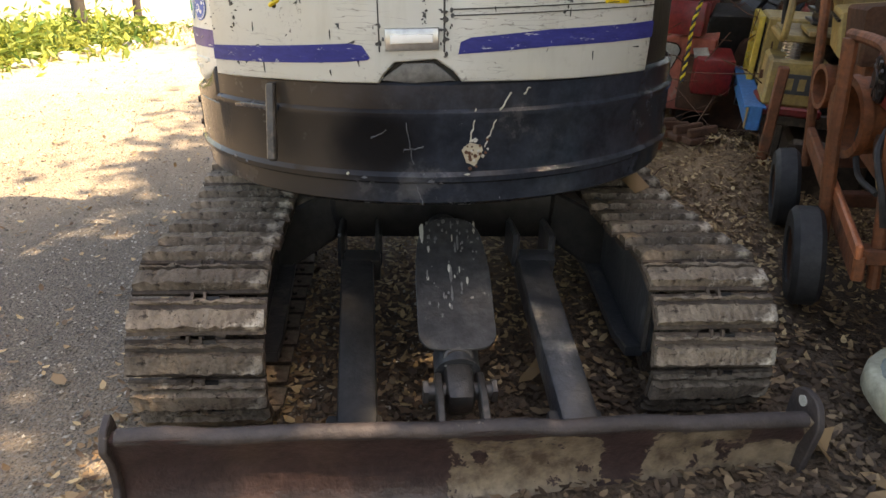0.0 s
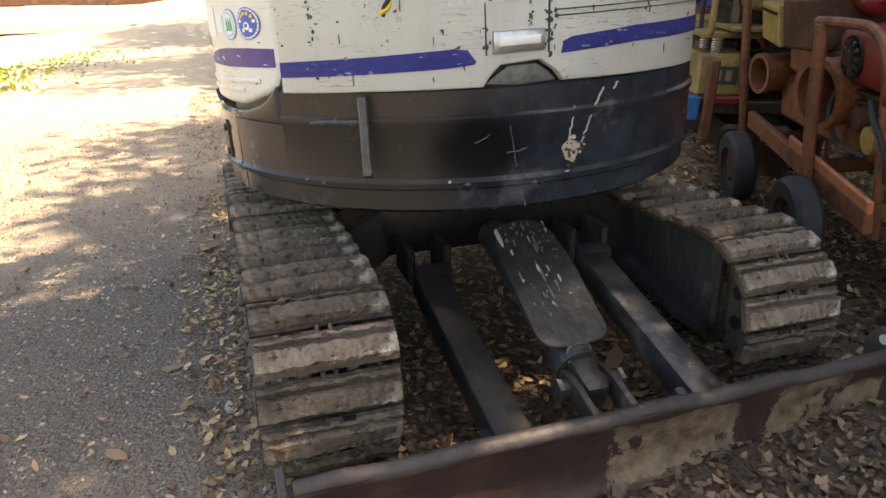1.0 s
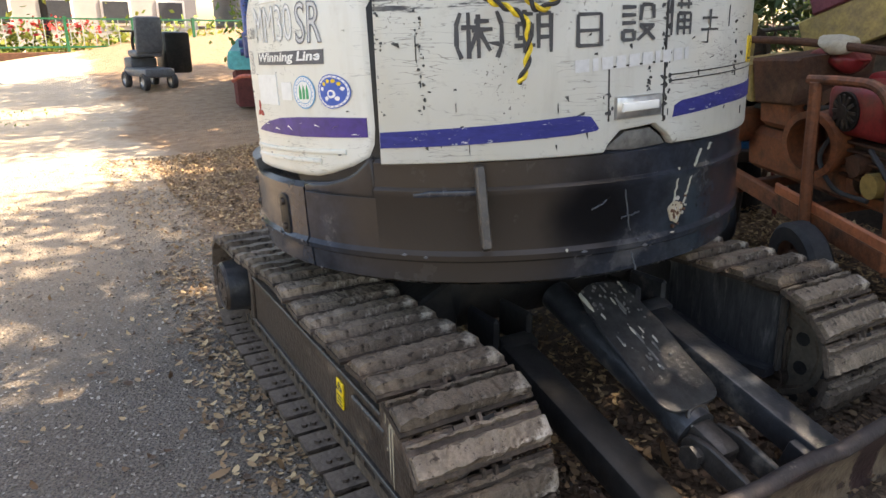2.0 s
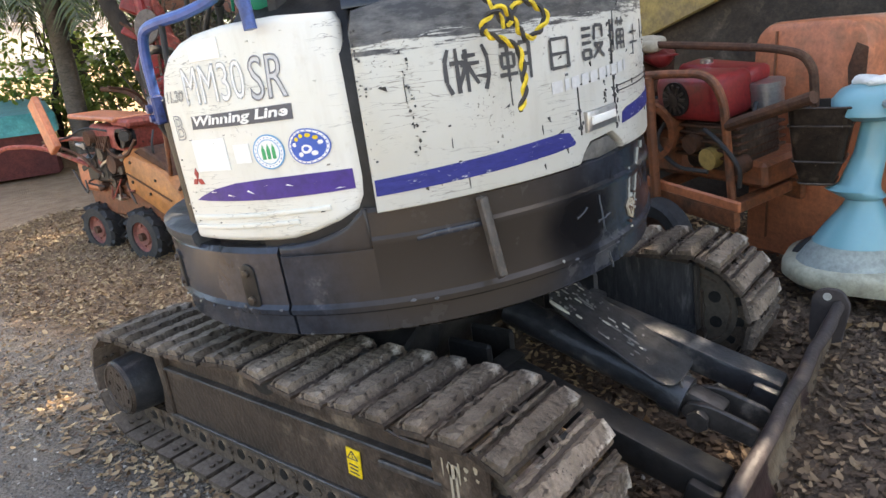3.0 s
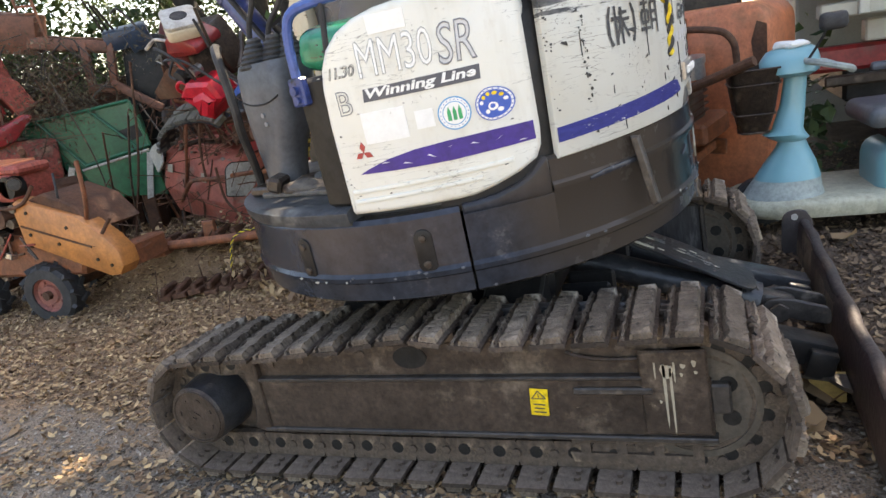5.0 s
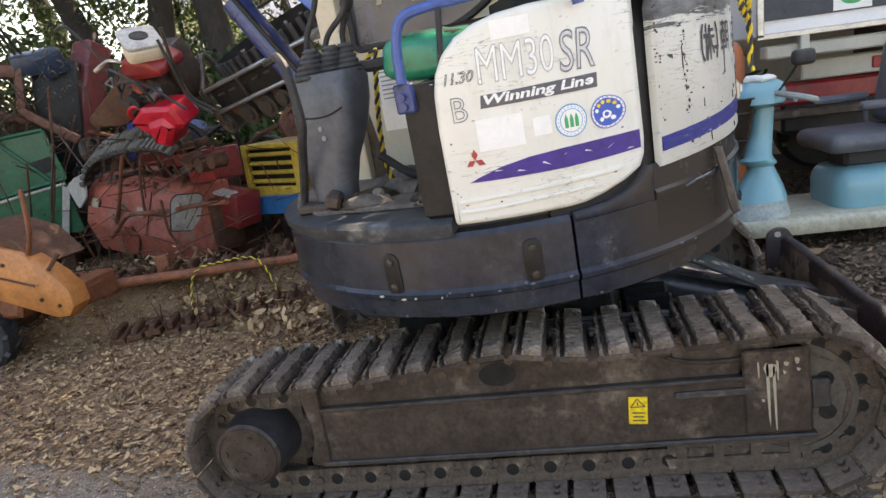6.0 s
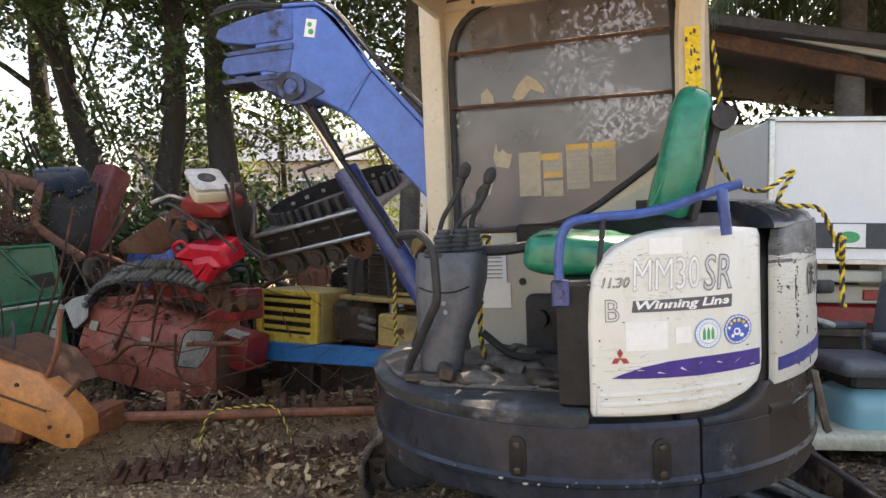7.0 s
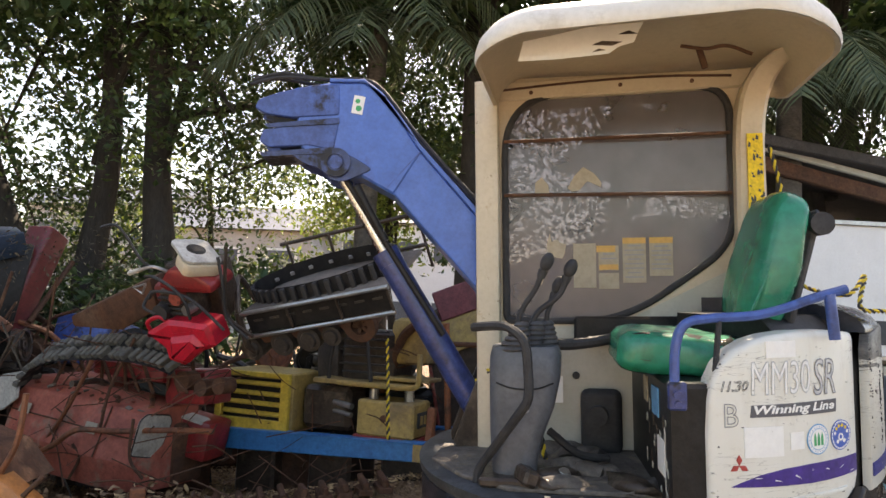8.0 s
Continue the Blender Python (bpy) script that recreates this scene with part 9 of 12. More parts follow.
def tiller_details(o):
    """Head lamp, fins, wires, levers and seat post of the orange tiller."""
    bm = bmesh.new()
    rod(bm, (0.60, 5.46, 1.0), (0.57, 5.42, 1.0), 0.042, 0.04, 20)
    hl = part("head_lamp", bm, M_FRAME, o)
    bm = bmesh.new()
    rod(bm, (0.569, 5.419, 1.0), (0.562, 5.412, 1.0), 0.034, seg=20)
    part("lens", bm, M_GREYPL, hl)
    for i in range(7):
        bm = bmesh.new()
        box(bm, (0.565, 5.66 + 0.035 * i, 0.94), (0.03, 0.014, 0.11), bev=0.002)
        part("cooling_fin", bm, M_RUST, o)
    for i, pts in enumerate(([(0.56, 5.5, 0.90), (0.53, 5.6, 0.80), (0.54, 5.8, 0.78), (0.56, 6.0, 0.86)], [(0.58, 5.9, 0.95), (0.50, 6.1, 0.98), (0.46, 6.3, 0.92), (0.44, 6.6, 0.88)], [(0.60, 6.0, 0.6), (0.52, 6.1, 0.66), (0.50, 6.3, 0.78), (0.42, 6.7, 0.88)], [(0.66, 5.42, 0.95), (0.60, 5.36, 0.86), (0.62, 5.4, 0.74)])):
        bm = bmesh.new()
        tube(bm, bend(pts), 0.008 if i % 2 else 0.012, 6)
        part("cable", bm, M_RUBBER if i % 2 else M_RUST, o)
    for i, (y, z) in enumerate(((6.0, 0.78), (6.15, 0.90), (5.85, 0.72))):
        bm = bmesh.new()
        rod(bm, (0.52, y, z), (0.60, y, z), 0.045 + 0.012 * i, seg=16)
        part("pulley", bm, M_RUST if i else M_FRAME, o)
    bm = bmesh.new()
    tube(bm, bend([(0.60, 5.20, 0.62), (0.56, 5.10, 0.80), (0.56, 5.08, 1.02)]), 0.014, 7)
    part("stay_bar", bm, M_RUSTO, o)
    bm = bmesh.new()
    tube(bm, [(0.56, 5.30, 0.56), (0.55, 5.12, 0.50), (0.58, 4.98, 0.66)], 0.012, 7)
    part("stay_bar", bm, M_RUST, o)
    # the engine group sits behind the mud cover
    for ch in o.children:
        if ch.name.split(".")[0] in ("engine", "cooling_fin", "head_lamp", "engine_side", "belt_guard"):
            ch.location = ch.location + Vector((0, 0.24, -0.08))


def build_ground_iron():
    b = thing("steel_bar", "long rusty orange steel bar lying over old track chain", "bar", pose(0, 0, 0))
    bm = bmesh.new()
    rod(bm, (0.90, 5.30, 0.36), (1.40, 3.62, 0.34), 0.030, seg=10)
    part("bar", bm, M_RUSTO, b)
    bm = bmesh.new()
    box(bm, (1.16, 4.78, 0.40), (0.05, 0.08, 0.14), (0, 0, 15), bev=0.006)
    part("lug", bm, M_RUSTO, b)
    bm = bmesh.new()
    box(bm, (0.96, 5.08, 0.35), (0.14, 0.18, 0.10), (0, 0, 15), bev=0.01)
    part("lug", bm, M_RUSTO, b)
    for k, (p, q, z) in enumerate((((1.13, 5.15), (1.60, 3.45), 0.33), ((0.78, 4.95), (1.25, 3.50), 0.11))):
        ch = thing("track_chain", "rusty excavator track chain lying in the leaves", "track chain", pose(0, 0, 0), "old track chains")
        n = 15
        for i in range(n):
            t = (i + 0.5) / n
            x, y = p[0] + (q[0] - p[0]) * t, p[1] + (q[1] - p[1]) * t
            rs = random.Random(i + 40 * k)
            bm = bmesh.new()
            zz = gz(x, y) + 0.03
            a = math.degrees(math.atan2(q[1] - p[1], q[0] - p[0]))
            box(bm, (x, y, zz + rs.uniform(-.01, .01)), (0.085, 0.20, 0.035), (rs.uniform(-6, 6), rs.uniform(-6, 6), a), bev=0.005)
            box(bm, (x, y, zz + 0.035), (0.035, 0.19, 0.05), (rs.uniform(-6, 6), rs.uniform(-14, 14), a), bev=0.008)
            part("chain_shoe", bm, M_RUST, ch)


def build_heap():
    """Tangled scrapped machines at the back of the row."""
    rs = random.Random(21)
    spots = [(2.1, 7.5, 1.1, M_REDOLD), (3.7, 7.1, 1.2, M_RUST), (3.5, 5.9, 1.0, M_RED), (3.6, 5.2, 0.9, M_RUST), (3.4, 8.1, 1.0, M_RUSTO), (3.1, 7.4, 1.5, M_RUST), (4.0, 6.3, 1.3, M_BOOMD), (3.0, 4.2, 0.7, M_RUST), (2.7, 5.3, 0.8, M_RUST)]
    for x, y, h, mt in spots:
        g = thing("scrap_machine", "broken rusty farm machine in the scrap row", "scrap", pose(x, y, gz(x, y), 0, 0, rs.uniform(0, 360)), "scrapped machines")
        bm = bmesh.new()
        box(bm, (0, 0, h * 0.3), (0.8, 0.7, h * 0.6), (0, 0, 0), bev=0.05)
        part("base", bm, M_RUST, g)
        bm = bmesh.new()
        box(bm, (0.05, 0, h * 0.75), (0.7, 0.5, h * 0.35), (rs.uniform(-15, 15), rs.uniform(-20, 20), 0), bev=0.05, seg=2)
        part("hood", bm, mt, g)
        for i in range(3):
            bm = bmesh.new()
            a = rs.uniform(0, 6.28)
            p0 = Vector((0.2 * math.cos(a), 0.2 * math.sin(a), h * 0.6))
            p1 = p0 + Vector((0.6 * math.cos(a), 0.6 * math.sin(a), rs.uniform(0.2, 0.7)))
            tube(bm, bend([p0, (p0 + p1) / 2 + Vector((0, 0, 0.15)), p1]), rs.uniform(0.014, 0.03), 7)
            part("bar", bm, rs.choice((M_RUST, M_FRAME, M_RUSTO)), g)
        wheel(g, (rs.uniform(-.3, .3), -0.42, h * 0.45), (0.2, 1, 0.2), 0.2, 0.1, M_RUBBER, M_RUST)
    g0 = gz(2.75, 7.0)
    st = thing("stacked_machine", "rusty orange-brown machine frame stacked on dark scrap", "scrap", pose(2.75, 7.0, g0, 0, 0, -60))
    dull = surf("dull_rust_orange", (0.20, 0.075, 0.040), (0.12, 0.05, 0.03), 5, 0.75, bump=0.2, dirt=(0.10, 0.05, 0.032), dirt_at=0.53, dirt_soft=0.15, chips=(0.30, 0.20, 0.13), chips_at=0.70)
    navy = surf("dark_blue_sheet_metal", (0.028, 0.05, 0.085), (0.02, 0.034, 0.055), 4, 0.45, bump=0.12, dirt=(0.07, 0.065, 0.06), dirt_at=0.57, dirt_soft=0.2)
    for nm, c, sz, rt, mt in (("lower_body", (-0.30, 0.40, 0.72), (1.1, 0.6, 1.44), (0, 0, 0), M_RUST), ("hood", (-0.66, 0.12, 2.06), (0.42, 0.42, 0.34), (8, 12, 6), dull), ("black_body", (0.36, 0.24, 1.40), (0.36, 0.36, 1.0), (0, 8, 0), M_BLACK), ("blue_cowl", (0.30, 0.10, 1.89), (0.40, 0.28, 0.17), (14, -6, 10), navy), ("blue_flap", (0.44, -0.05, 1.84), (0.22, 0.02, 0.20), (24, -20, 10), navy), ("bearer", (-0.20, -0.02, 1.88), (0.70, 0.10, 0.11), (0, 11, 0), dull), ("bearer", (-0.22, 0.30, 1.88), (0.70, 0.10, 0.11), (0, 11, 0), dull), ("tray", (-0.24, 0.14, 1.95), (0.58, 0.34, 0.03), (4, 11, 0), M_RUST), ("post", (-0.08, -0.04, 1.63), (0.07, 0.08, 0.52), (0, 4, 0), dull), ("post", (0.13, -0.02, 1.62), (0.07, 0.08, 0.50), (0, 8, 0), dull), ("cross_member", (0.03, -0.05, 1.44), (0.28, 0.07, 0.07), (0, 16, 0), dull), ("foot_beam", (0.30, -0.08, 1.33), (0.50, 0.07, 0.08), (0, 38, 0), dull)):
        bm = bmesh.new()
        box(bm, (c[0], c[1], c[2] - g0 * 0.9), sz, rt, bev=0.016, seg=2)
        part(nm, bm, mt, st)
    for i in range(7):
        bm = bmesh.new()
        z = 1.98 + 0.07 * i - g0 * 0.9
        if i < 2:
            rod(bm, (-0.50 + 0.15 * i, -0.06, 1.9 - g0), (-0.56 + 0.15 * i, -0.06, 2.50 - g0), 0.014, seg=8)
        else:
            rod(bm, (-0.52, -0.06, z), (-0.37, -0.06, z - 0.01), 0.011, seg=8)
        part("ladder_rail" if i < 2 else "rung", bm, M_RUSTO, st)
    for i in range(34):
        bm = bmesh.new()
        x0, y0, z0 = rs.uniform(-0.95, 0.05), -0.25 + rs.uniform(-.12, .12), rs.uniform(1.15, 1.80)
        pts = [(x0, y0, z0)]
        for k in range(4):
            pts.append((pts[-1][0] + rs.uniform(-.2, .2), y0 + rs.uniform(-.1, .1), max(0.9, pts[-1][2] + rs.uniform(-.2, .18))))
        tube(bm, bend(pts, 4), rs.uniform(0.004, 0.009), 5)
        part("dry_stem", bm, rs.choice((M_RUST, M_BARK, M_BARK, M_FRAME)), st)
    for i in range(3):
        bm = bmesh.new()
        rod(bm, (0.10 + 0.05 * i, 0.1, 1.9), (0.0 + 0.045 * i, 0.05, 2.22 - 0.04 * i), 0.012, seg=8)
        part("lever", bm, M_BLACK, st)
    # dead vines over the heap
    rv = np.random.RandomState(4)
    n = 9500
    c = rv.uniform(size=(46, 3)) * np.array([1.9, 2.6, 0.9]) + np.array([1.75, 5.6, 0.95])
    c[24:36] = rv.uniform(size=(12, 3)) * np.array([0.9, 0.9, 0.7]) + np.array([2.1, 7.2, 0.9])
    c[:24] = rv.uniform(size=(24, 3)) * np.array([0.5, 0.9, 0.5]) + np.array([2.05, 6.85, 1.25])
    pts = c[rv.randint(0, 46, n)] + rv.normal(size=(n, 3)) * np.array([0.17, 0.17, 0.13])
    tagged(mesh_part("dead_vines", leaves_mesh("vines", pts, 0.040, 0.1, 0.26, 12), M_VINE, None, smooth=0), "dead brown vines tangled over the scrap", "vines", kind="stuff")
    # handlebars and thin poles that stick out
    for i in range(26):
        x, y = rs.uniform(1.9, 3.4), rs.uniform(5.0, 7.9)
        g = thing("loose_pole", "thin rusty pole stuck in the scrap", "pole", pose(x, y, gz(x, y)), "loose poles")
        bm = bmesh.new()
        t = Vector((rs.uniform(-.6, .6), rs.uniform(-.8, .8), rs.uniform(0.9, 1.6)))
        tube(bm, bend([(0, 0, 0), t * 0.5 + Vector((rs.uniform(-.1, .1), rs.uniform(-.1, .1), 0)), t]), rs.uniform(0.006, 0.012), 6)
        part("pole", bm, rs.choice((M_RUST, M_RUST, M_FRAME)), g)


def build_red_mower():
    """An upended red mower that hangs in the scrap behind the tiller."""
    g0 = gz(1.9, 7.4)
    o = thing("red_mower", "upended red mower with a cream disc, hung on scrap", "mower", pose(1.89, 7.4, g0, 0, 0, -32.7))
    bm = bmesh.new()
    tube(bm, bend([(0.05, 0.05, -0.05), (0.02, 0.02, 0.9), (-0.03, 0.0, 1.5), (-0.06, 0.02, 2.05)]), 0.05, 10)
    part("post", bm, M_RED, o)
    bm = bmesh.new()
    lathe(bm, [(0.0, -0.012), (0.12, -0.012), (0.14, 0.006), (0.132, 0.018), (0.0, 0.012)], 32, pose(-0.02, -0.11, 1.66, 78, 12, 0) @ Matrix.Diagonal((0.78, 1.2, 1, 1)))
    part("disc", bm, M_BOARD, o, "dull brown oval disc")
    bm = bmesh.new()
    prism(bm, soften([(-0.14, -0.08), (0.06, -0.06), (0.27, 0.10), (0.22, 0.14), (-0.02, 0.08), (-0.16, 0.02)], (0.03,) * 6, 3), "y", -0.14, 0.06, 0.02, 2)
    bm.transform(pose(0.0, -0.05, 1.10, 0, -8, 0))
    part("pan", bm, M_RED, o, "boat-shaped red pan")
    for c, sz, rt in (((-0.05, 0.0, 1.34), (0.26, 0.16, 0.22), (10, 24, 0)), ((0.15, 0.0, 1.46), (0.22, 0.14, 0.34), (0, -32, 10)), ((-0.12, 0.04, 1.60), (0.30, 0.10, 0.10), (0, 30, 0)), ((0.12, 0.04, 1.72), (0.10, 0.10, 0.50), (0, -14, 20)), ((-0.04, 0.06, 1.95), (0.30, 0.12, 0.34), (0, 22, 12))):
        bm = bmesh.new()
        prism(bm, soften([(-sz[0] / 2, -sz[2] / 2), (sz[0] * 0.35, -sz[2] * 0.55), (sz[0] / 2, sz[2] * 0.1), (sz[0] * 0.2, sz[2] / 2), (-sz[0] * 0.45, sz[2] * 0.35)], (0.02,) * 5, 3), "y", -sz[1] / 2, sz[1] / 2, 0.012)
        bm.transform(pose(*c, *rt))
        part("casing", bm, M_REDOLD if c[0] > 0.1 else M_RED, o)
    for a, b in (((-0.02, -0.1, 1.10), (0.36, -0.12, 1.36)), ((-0.25, -0.06, 1.72), (-0.05, -0.08, 1.50)), ((0.05, -0.08, 1.55), (0.02, -0.10, 1.20)), ((0.3, 0.0, 1.30), (0.75, 0.05, 1.55)), ((-0.1, 0.0, 1.02), (0.6, 0.1, 0.75))):
        bm = bmesh.new()
        tube(bm, bend([a, (Vector(a) + Vector(b)) / 2 + Vector((0, 0, 0.03)), b]), 0.014, 7)
        part("rod", bm, M_RUST, o)


def build_can():
    """A crushed drink can among the leaves under the generator."""
    o = thing("crushed_can", "crushed red and white can lying among leaves", "can", pose(2.02, 4.06, gz(2.02, 4.06) + 0.045, 0, 90, 20))
    bm = bmesh.new()
    lathe(bm, [(0.0, -0.075), (0.030, -0.075), (0.040, -0.06), (0.040, 0.0), (0.036, 0.02), (0.040, 0.06), (0.030, 0.075), (0.0, 0.072)], 18)
    for v in bm.verts:
        v.co.x *= 1.0 - 0.35 * math.exp(-(v.co.z / 0.03) ** 2)
    can = part("can_body", bm, M_TANKW, o)
    bm = bmesh.new()
    lathe(bm, [(0.0402, -0.055), (0.0415, -0.055), (0.0415, -0.015), (0.0402, -0.015), (0.0402, -0.055)], 18)
    part("red_band", bm, M_REDS, can)


def build_debris():
    """Twigs, dead leaves and bits of scrap caught on the machines."""
    rv = np.random.RandomState(14)
    RT = pose(1.46, 4.50, 0.0, 0, 0, -120.0)
    pts = []
    for i in range(1600):
        x, y = rv.uniform(-1.9, 1.2), rv.uniform(-0.45, -0.05)
        q = RT @ Vector((x, y, 0))
        pts.append(Vector((q.x, q.y, gz(q.x, q.y) + abs(rv.normal()) * 0.06)))
    tagged(mesh_part("dead_leaves", leaves_mesh("dead_leaves", [tuple(p) for p in pts], 0.055, 0.3, 0.4, 15, 0.3, True), M_LITTER, None, smooth=0), "dead brown leaves caught on the red tiller", "leaves", kind="stuff")
    rs = random.Random(15)
    bm = bmesh.new()
    for i in range(330):
        if i < 46:
            p = RT @ Vector((rs.uniform(-1.9, 0.1), rs.uniform(-0.16, 0.2), rs.uniform(0.35, 1.15)))
        else:
            x, y = rs.uniform(0.7, 3.2), rs.uniform(3.2, 7.6)
            p = Vector((x, y, gz(x, y) + rs.uniform(0.02, 1.25) * (1.0 if x > 1.7 else 0.1)))
        d = Vector((rs.uniform(-1, 1), rs.uniform(-1, 1), rs.uniform(-.5, .5))).normalized() * rs.uniform(0.1, 0.28)
        tube(bm, bend([p - d, p + Vector((0, 0, rs.uniform(-.03, .05))), p + d], 3), rs.uniform(0.002, 0.005), 5)
    tagged(part("twigs", bm, M_RUST, None), "dry broken twigs scattered over the scrap", "twigs", kind="stuff")


def build_scrap_pieces():
    """Loose scrap that fills the row between the machines: bent sheets, pipes, frames, pulleys and castings."""
    rs = random.Random(52)
    tones = (M_RUST, M_RUST, M_FRAME, M_FRAME, M_RED, M_REDOLD, M_FLANGE, M_BLACK, M_RUSTO)
    for i in range(84):
        s = rs.random()
        back = rs.uniform(0.25, 1.25)
        x, y = 1.55 + 0.95 * s + back * 0.9, 4.75 + 2.9 * s - back * 0.35
        if i >= 66:
            x, y = rs.uniform(2.6, 3.3), rs.uniform(3.1, 4.5)
        kind = i % 5
        mt = rs.choice(tones)
        h = rs.uniform(0.45, 1.05) + 0.35 * s
        names = ("scrap_sheet", "scrap_pipe", "scrap_rack", "scrap_pulley", "scrap_casting")
        labels = ("bent rusty sheet metal leaning in the scrap", "bent rusty pipe sticking out of the scrap", "dark welded steel rack in the scrap", "rusty pulley wheel leaning in the scrap", "grimy machine casting in the scrap")
        if any(math.hypot(x - a, y - b) < c for a, b, c in ((2.25, 6.05, 0.52), (2.45, 6.60, 0.42), (2.15, 6.95, 0.40), (2.17, 4.70, 0.40), (2.0, 5.2, 0.4))):
            continue
        g = thing(names[kind], labels[kind], "scrap", pose(x, y, gz(x, y), rs.uniform(-14, 14), rs.uniform(-14, 14), rs.uniform(0, 360)), names[kind].replace("_", " ") + "s")
        bm = bmesh.new()
        if kind == 0:
            w, b = rs.uniform(0.12, 0.3), rs.uniform(-0.18, 0.18)
            prism(bm, [(0.0, -0.05), (0.0, h * 0.6), (b, h), (b + 0.012, h), (0.014, h * 0.58), (0.014, -0.05)], "x", -w, w, 0.002)
        elif kind == 1:
            tube(bm, bend([(0, 0, -0.05), (rs.uniform(-.1, .1), rs.uniform(-.1, .1), h * 0.6), (rs.uniform(-.3, .3), rs.uniform(-.3, .3), h * 1.05), (rs.uniform(-.5, .5), rs.uniform(-.4, .4), h * rs.uniform(0.8, 1.15))]), rs.uniform(0.012, 0.026), 8)
        elif kind == 2:
            w = rs.uniform(0.15, 0.3)
            tube(bm, [(-w, 0, -0.05), (-w, 0, h), (w, 0, h), (w, 0, -0.05)], 0.014, 6)
            rod(bm, (-w, 0, h * 0.5), (w, 0, h * 0.5), 0.012, seg=6)
            rod(bm, (-w, 0, h * 0.5), (w, 0, h), 0.010, seg=6)
        elif kind == 3:
            r = rs.uniform(0.10, 0.22)
            lathe(bm, [(r * 0.15, -0.03), (r * 0.3, -0.03), (r * 0.3, -0.012), (r * 0.8, -0.01), (r * 0.82, -0.035), (r, -0.035), (r * 0.92, 0.0), (r, 0.035), (r * 0.82, 0.035), (r * 0.8, 0.01), (r * 0.3, 0.012), (r * 0.3, 0.03), (r * 0.15, 0.03), (r * 0.15, -0.03)], 24, pose(0, 0, h - r * 0.4, 90, 0, 0))
            rod(bm, (0, 0, -0.05), (0, 0, h), 0.03, seg=8)
        else:
            box(bm, (0, 0, h * 0.45), (rs.uniform(0.2, 0.4), rs.uniform(0.2, 0.35), h * 0.95), bev=0.03, seg=2)
            for k in range(5):
                box(bm, (0, 0, h * (0.55 + 0.08 * k)), (0.42, 0.30, 0.014), bev=0.003)
            rod(bm, (-0.25, 0.02, h * 0.7), (0.25, 0.05, h * 0.75), 0.06, seg=14)
        part(names[kind].split("_")[-1], bm, mt, g)


build_scrap_pieces()
build_debris()
build_generator()
build_carrier()
build_red_tiller()
build_green_cart()
build_orange_tiller()
build_ground_iron()
build_heap()
build_red_mower()
build_can()
rope("rope", [(1.50, 3.52, 1.30), (1.42, 3.50, 1.05), (1.41, 3.49, 0.85), (1.40, 3.48, 0.72)], "yellow and black rope hanging on the generator", 0.009)
rope("rope", [(0.10, 3.12, 1.20), (-0.05, 3.04, 1.29), (-0.12, 2.996, 1.33), (-0.15, 2.93, 1.385), (-0.16, 2.885, 1.416), (-0.16, 2.896, 1.33), (-0.16, 2.91, 1.17), (-0.15, 2.91, 1.05), (-0.15, 2.89, 0.95)], "yellow and black rope hanging at the cab's front post", 0.008)
rope("rope", [(0.98, 4.55, 0.10), (1.05, 4.52, 0.36), (1.10, 4.35, 0.41), (1.14, 4.15, 0.40), (1.12, 4.05, 0.22), (1.02, 4.00, 0.10)], "thin yellow rope looped over a bar", 0.006)

# ---- the carts, scooter and truck on the other side ----


def ring_pipe(parent, c, d, r, L, mat):
    d = Vector(d).normalized()
    m = Matrix.Translation(c) @ d.to_track_quat("Z", "Y").to_matrix().to_4x4()
    bm = bmesh.new()
    lathe(bm, [(r * 0.80, -L), (r * 0.92, -L), (r * 0.92, -0.035), (r * 1.0, -0.03), (r * 1.0, 0.0), (r * 0.80, 0.0), (r * 0.80, -L)], 32, m)
    p = part("pipe", bm, mat, parent)
    bm = bmesh.new()
    lathe(bm, [(0, -L * 0.9), (r * 0.82, -L * 0.9), (r * 0.82, -L * 0.85), (0, -L * 0.85)], 24, m)
    part("pipe_end", bm, M_RUST, p)
    return p


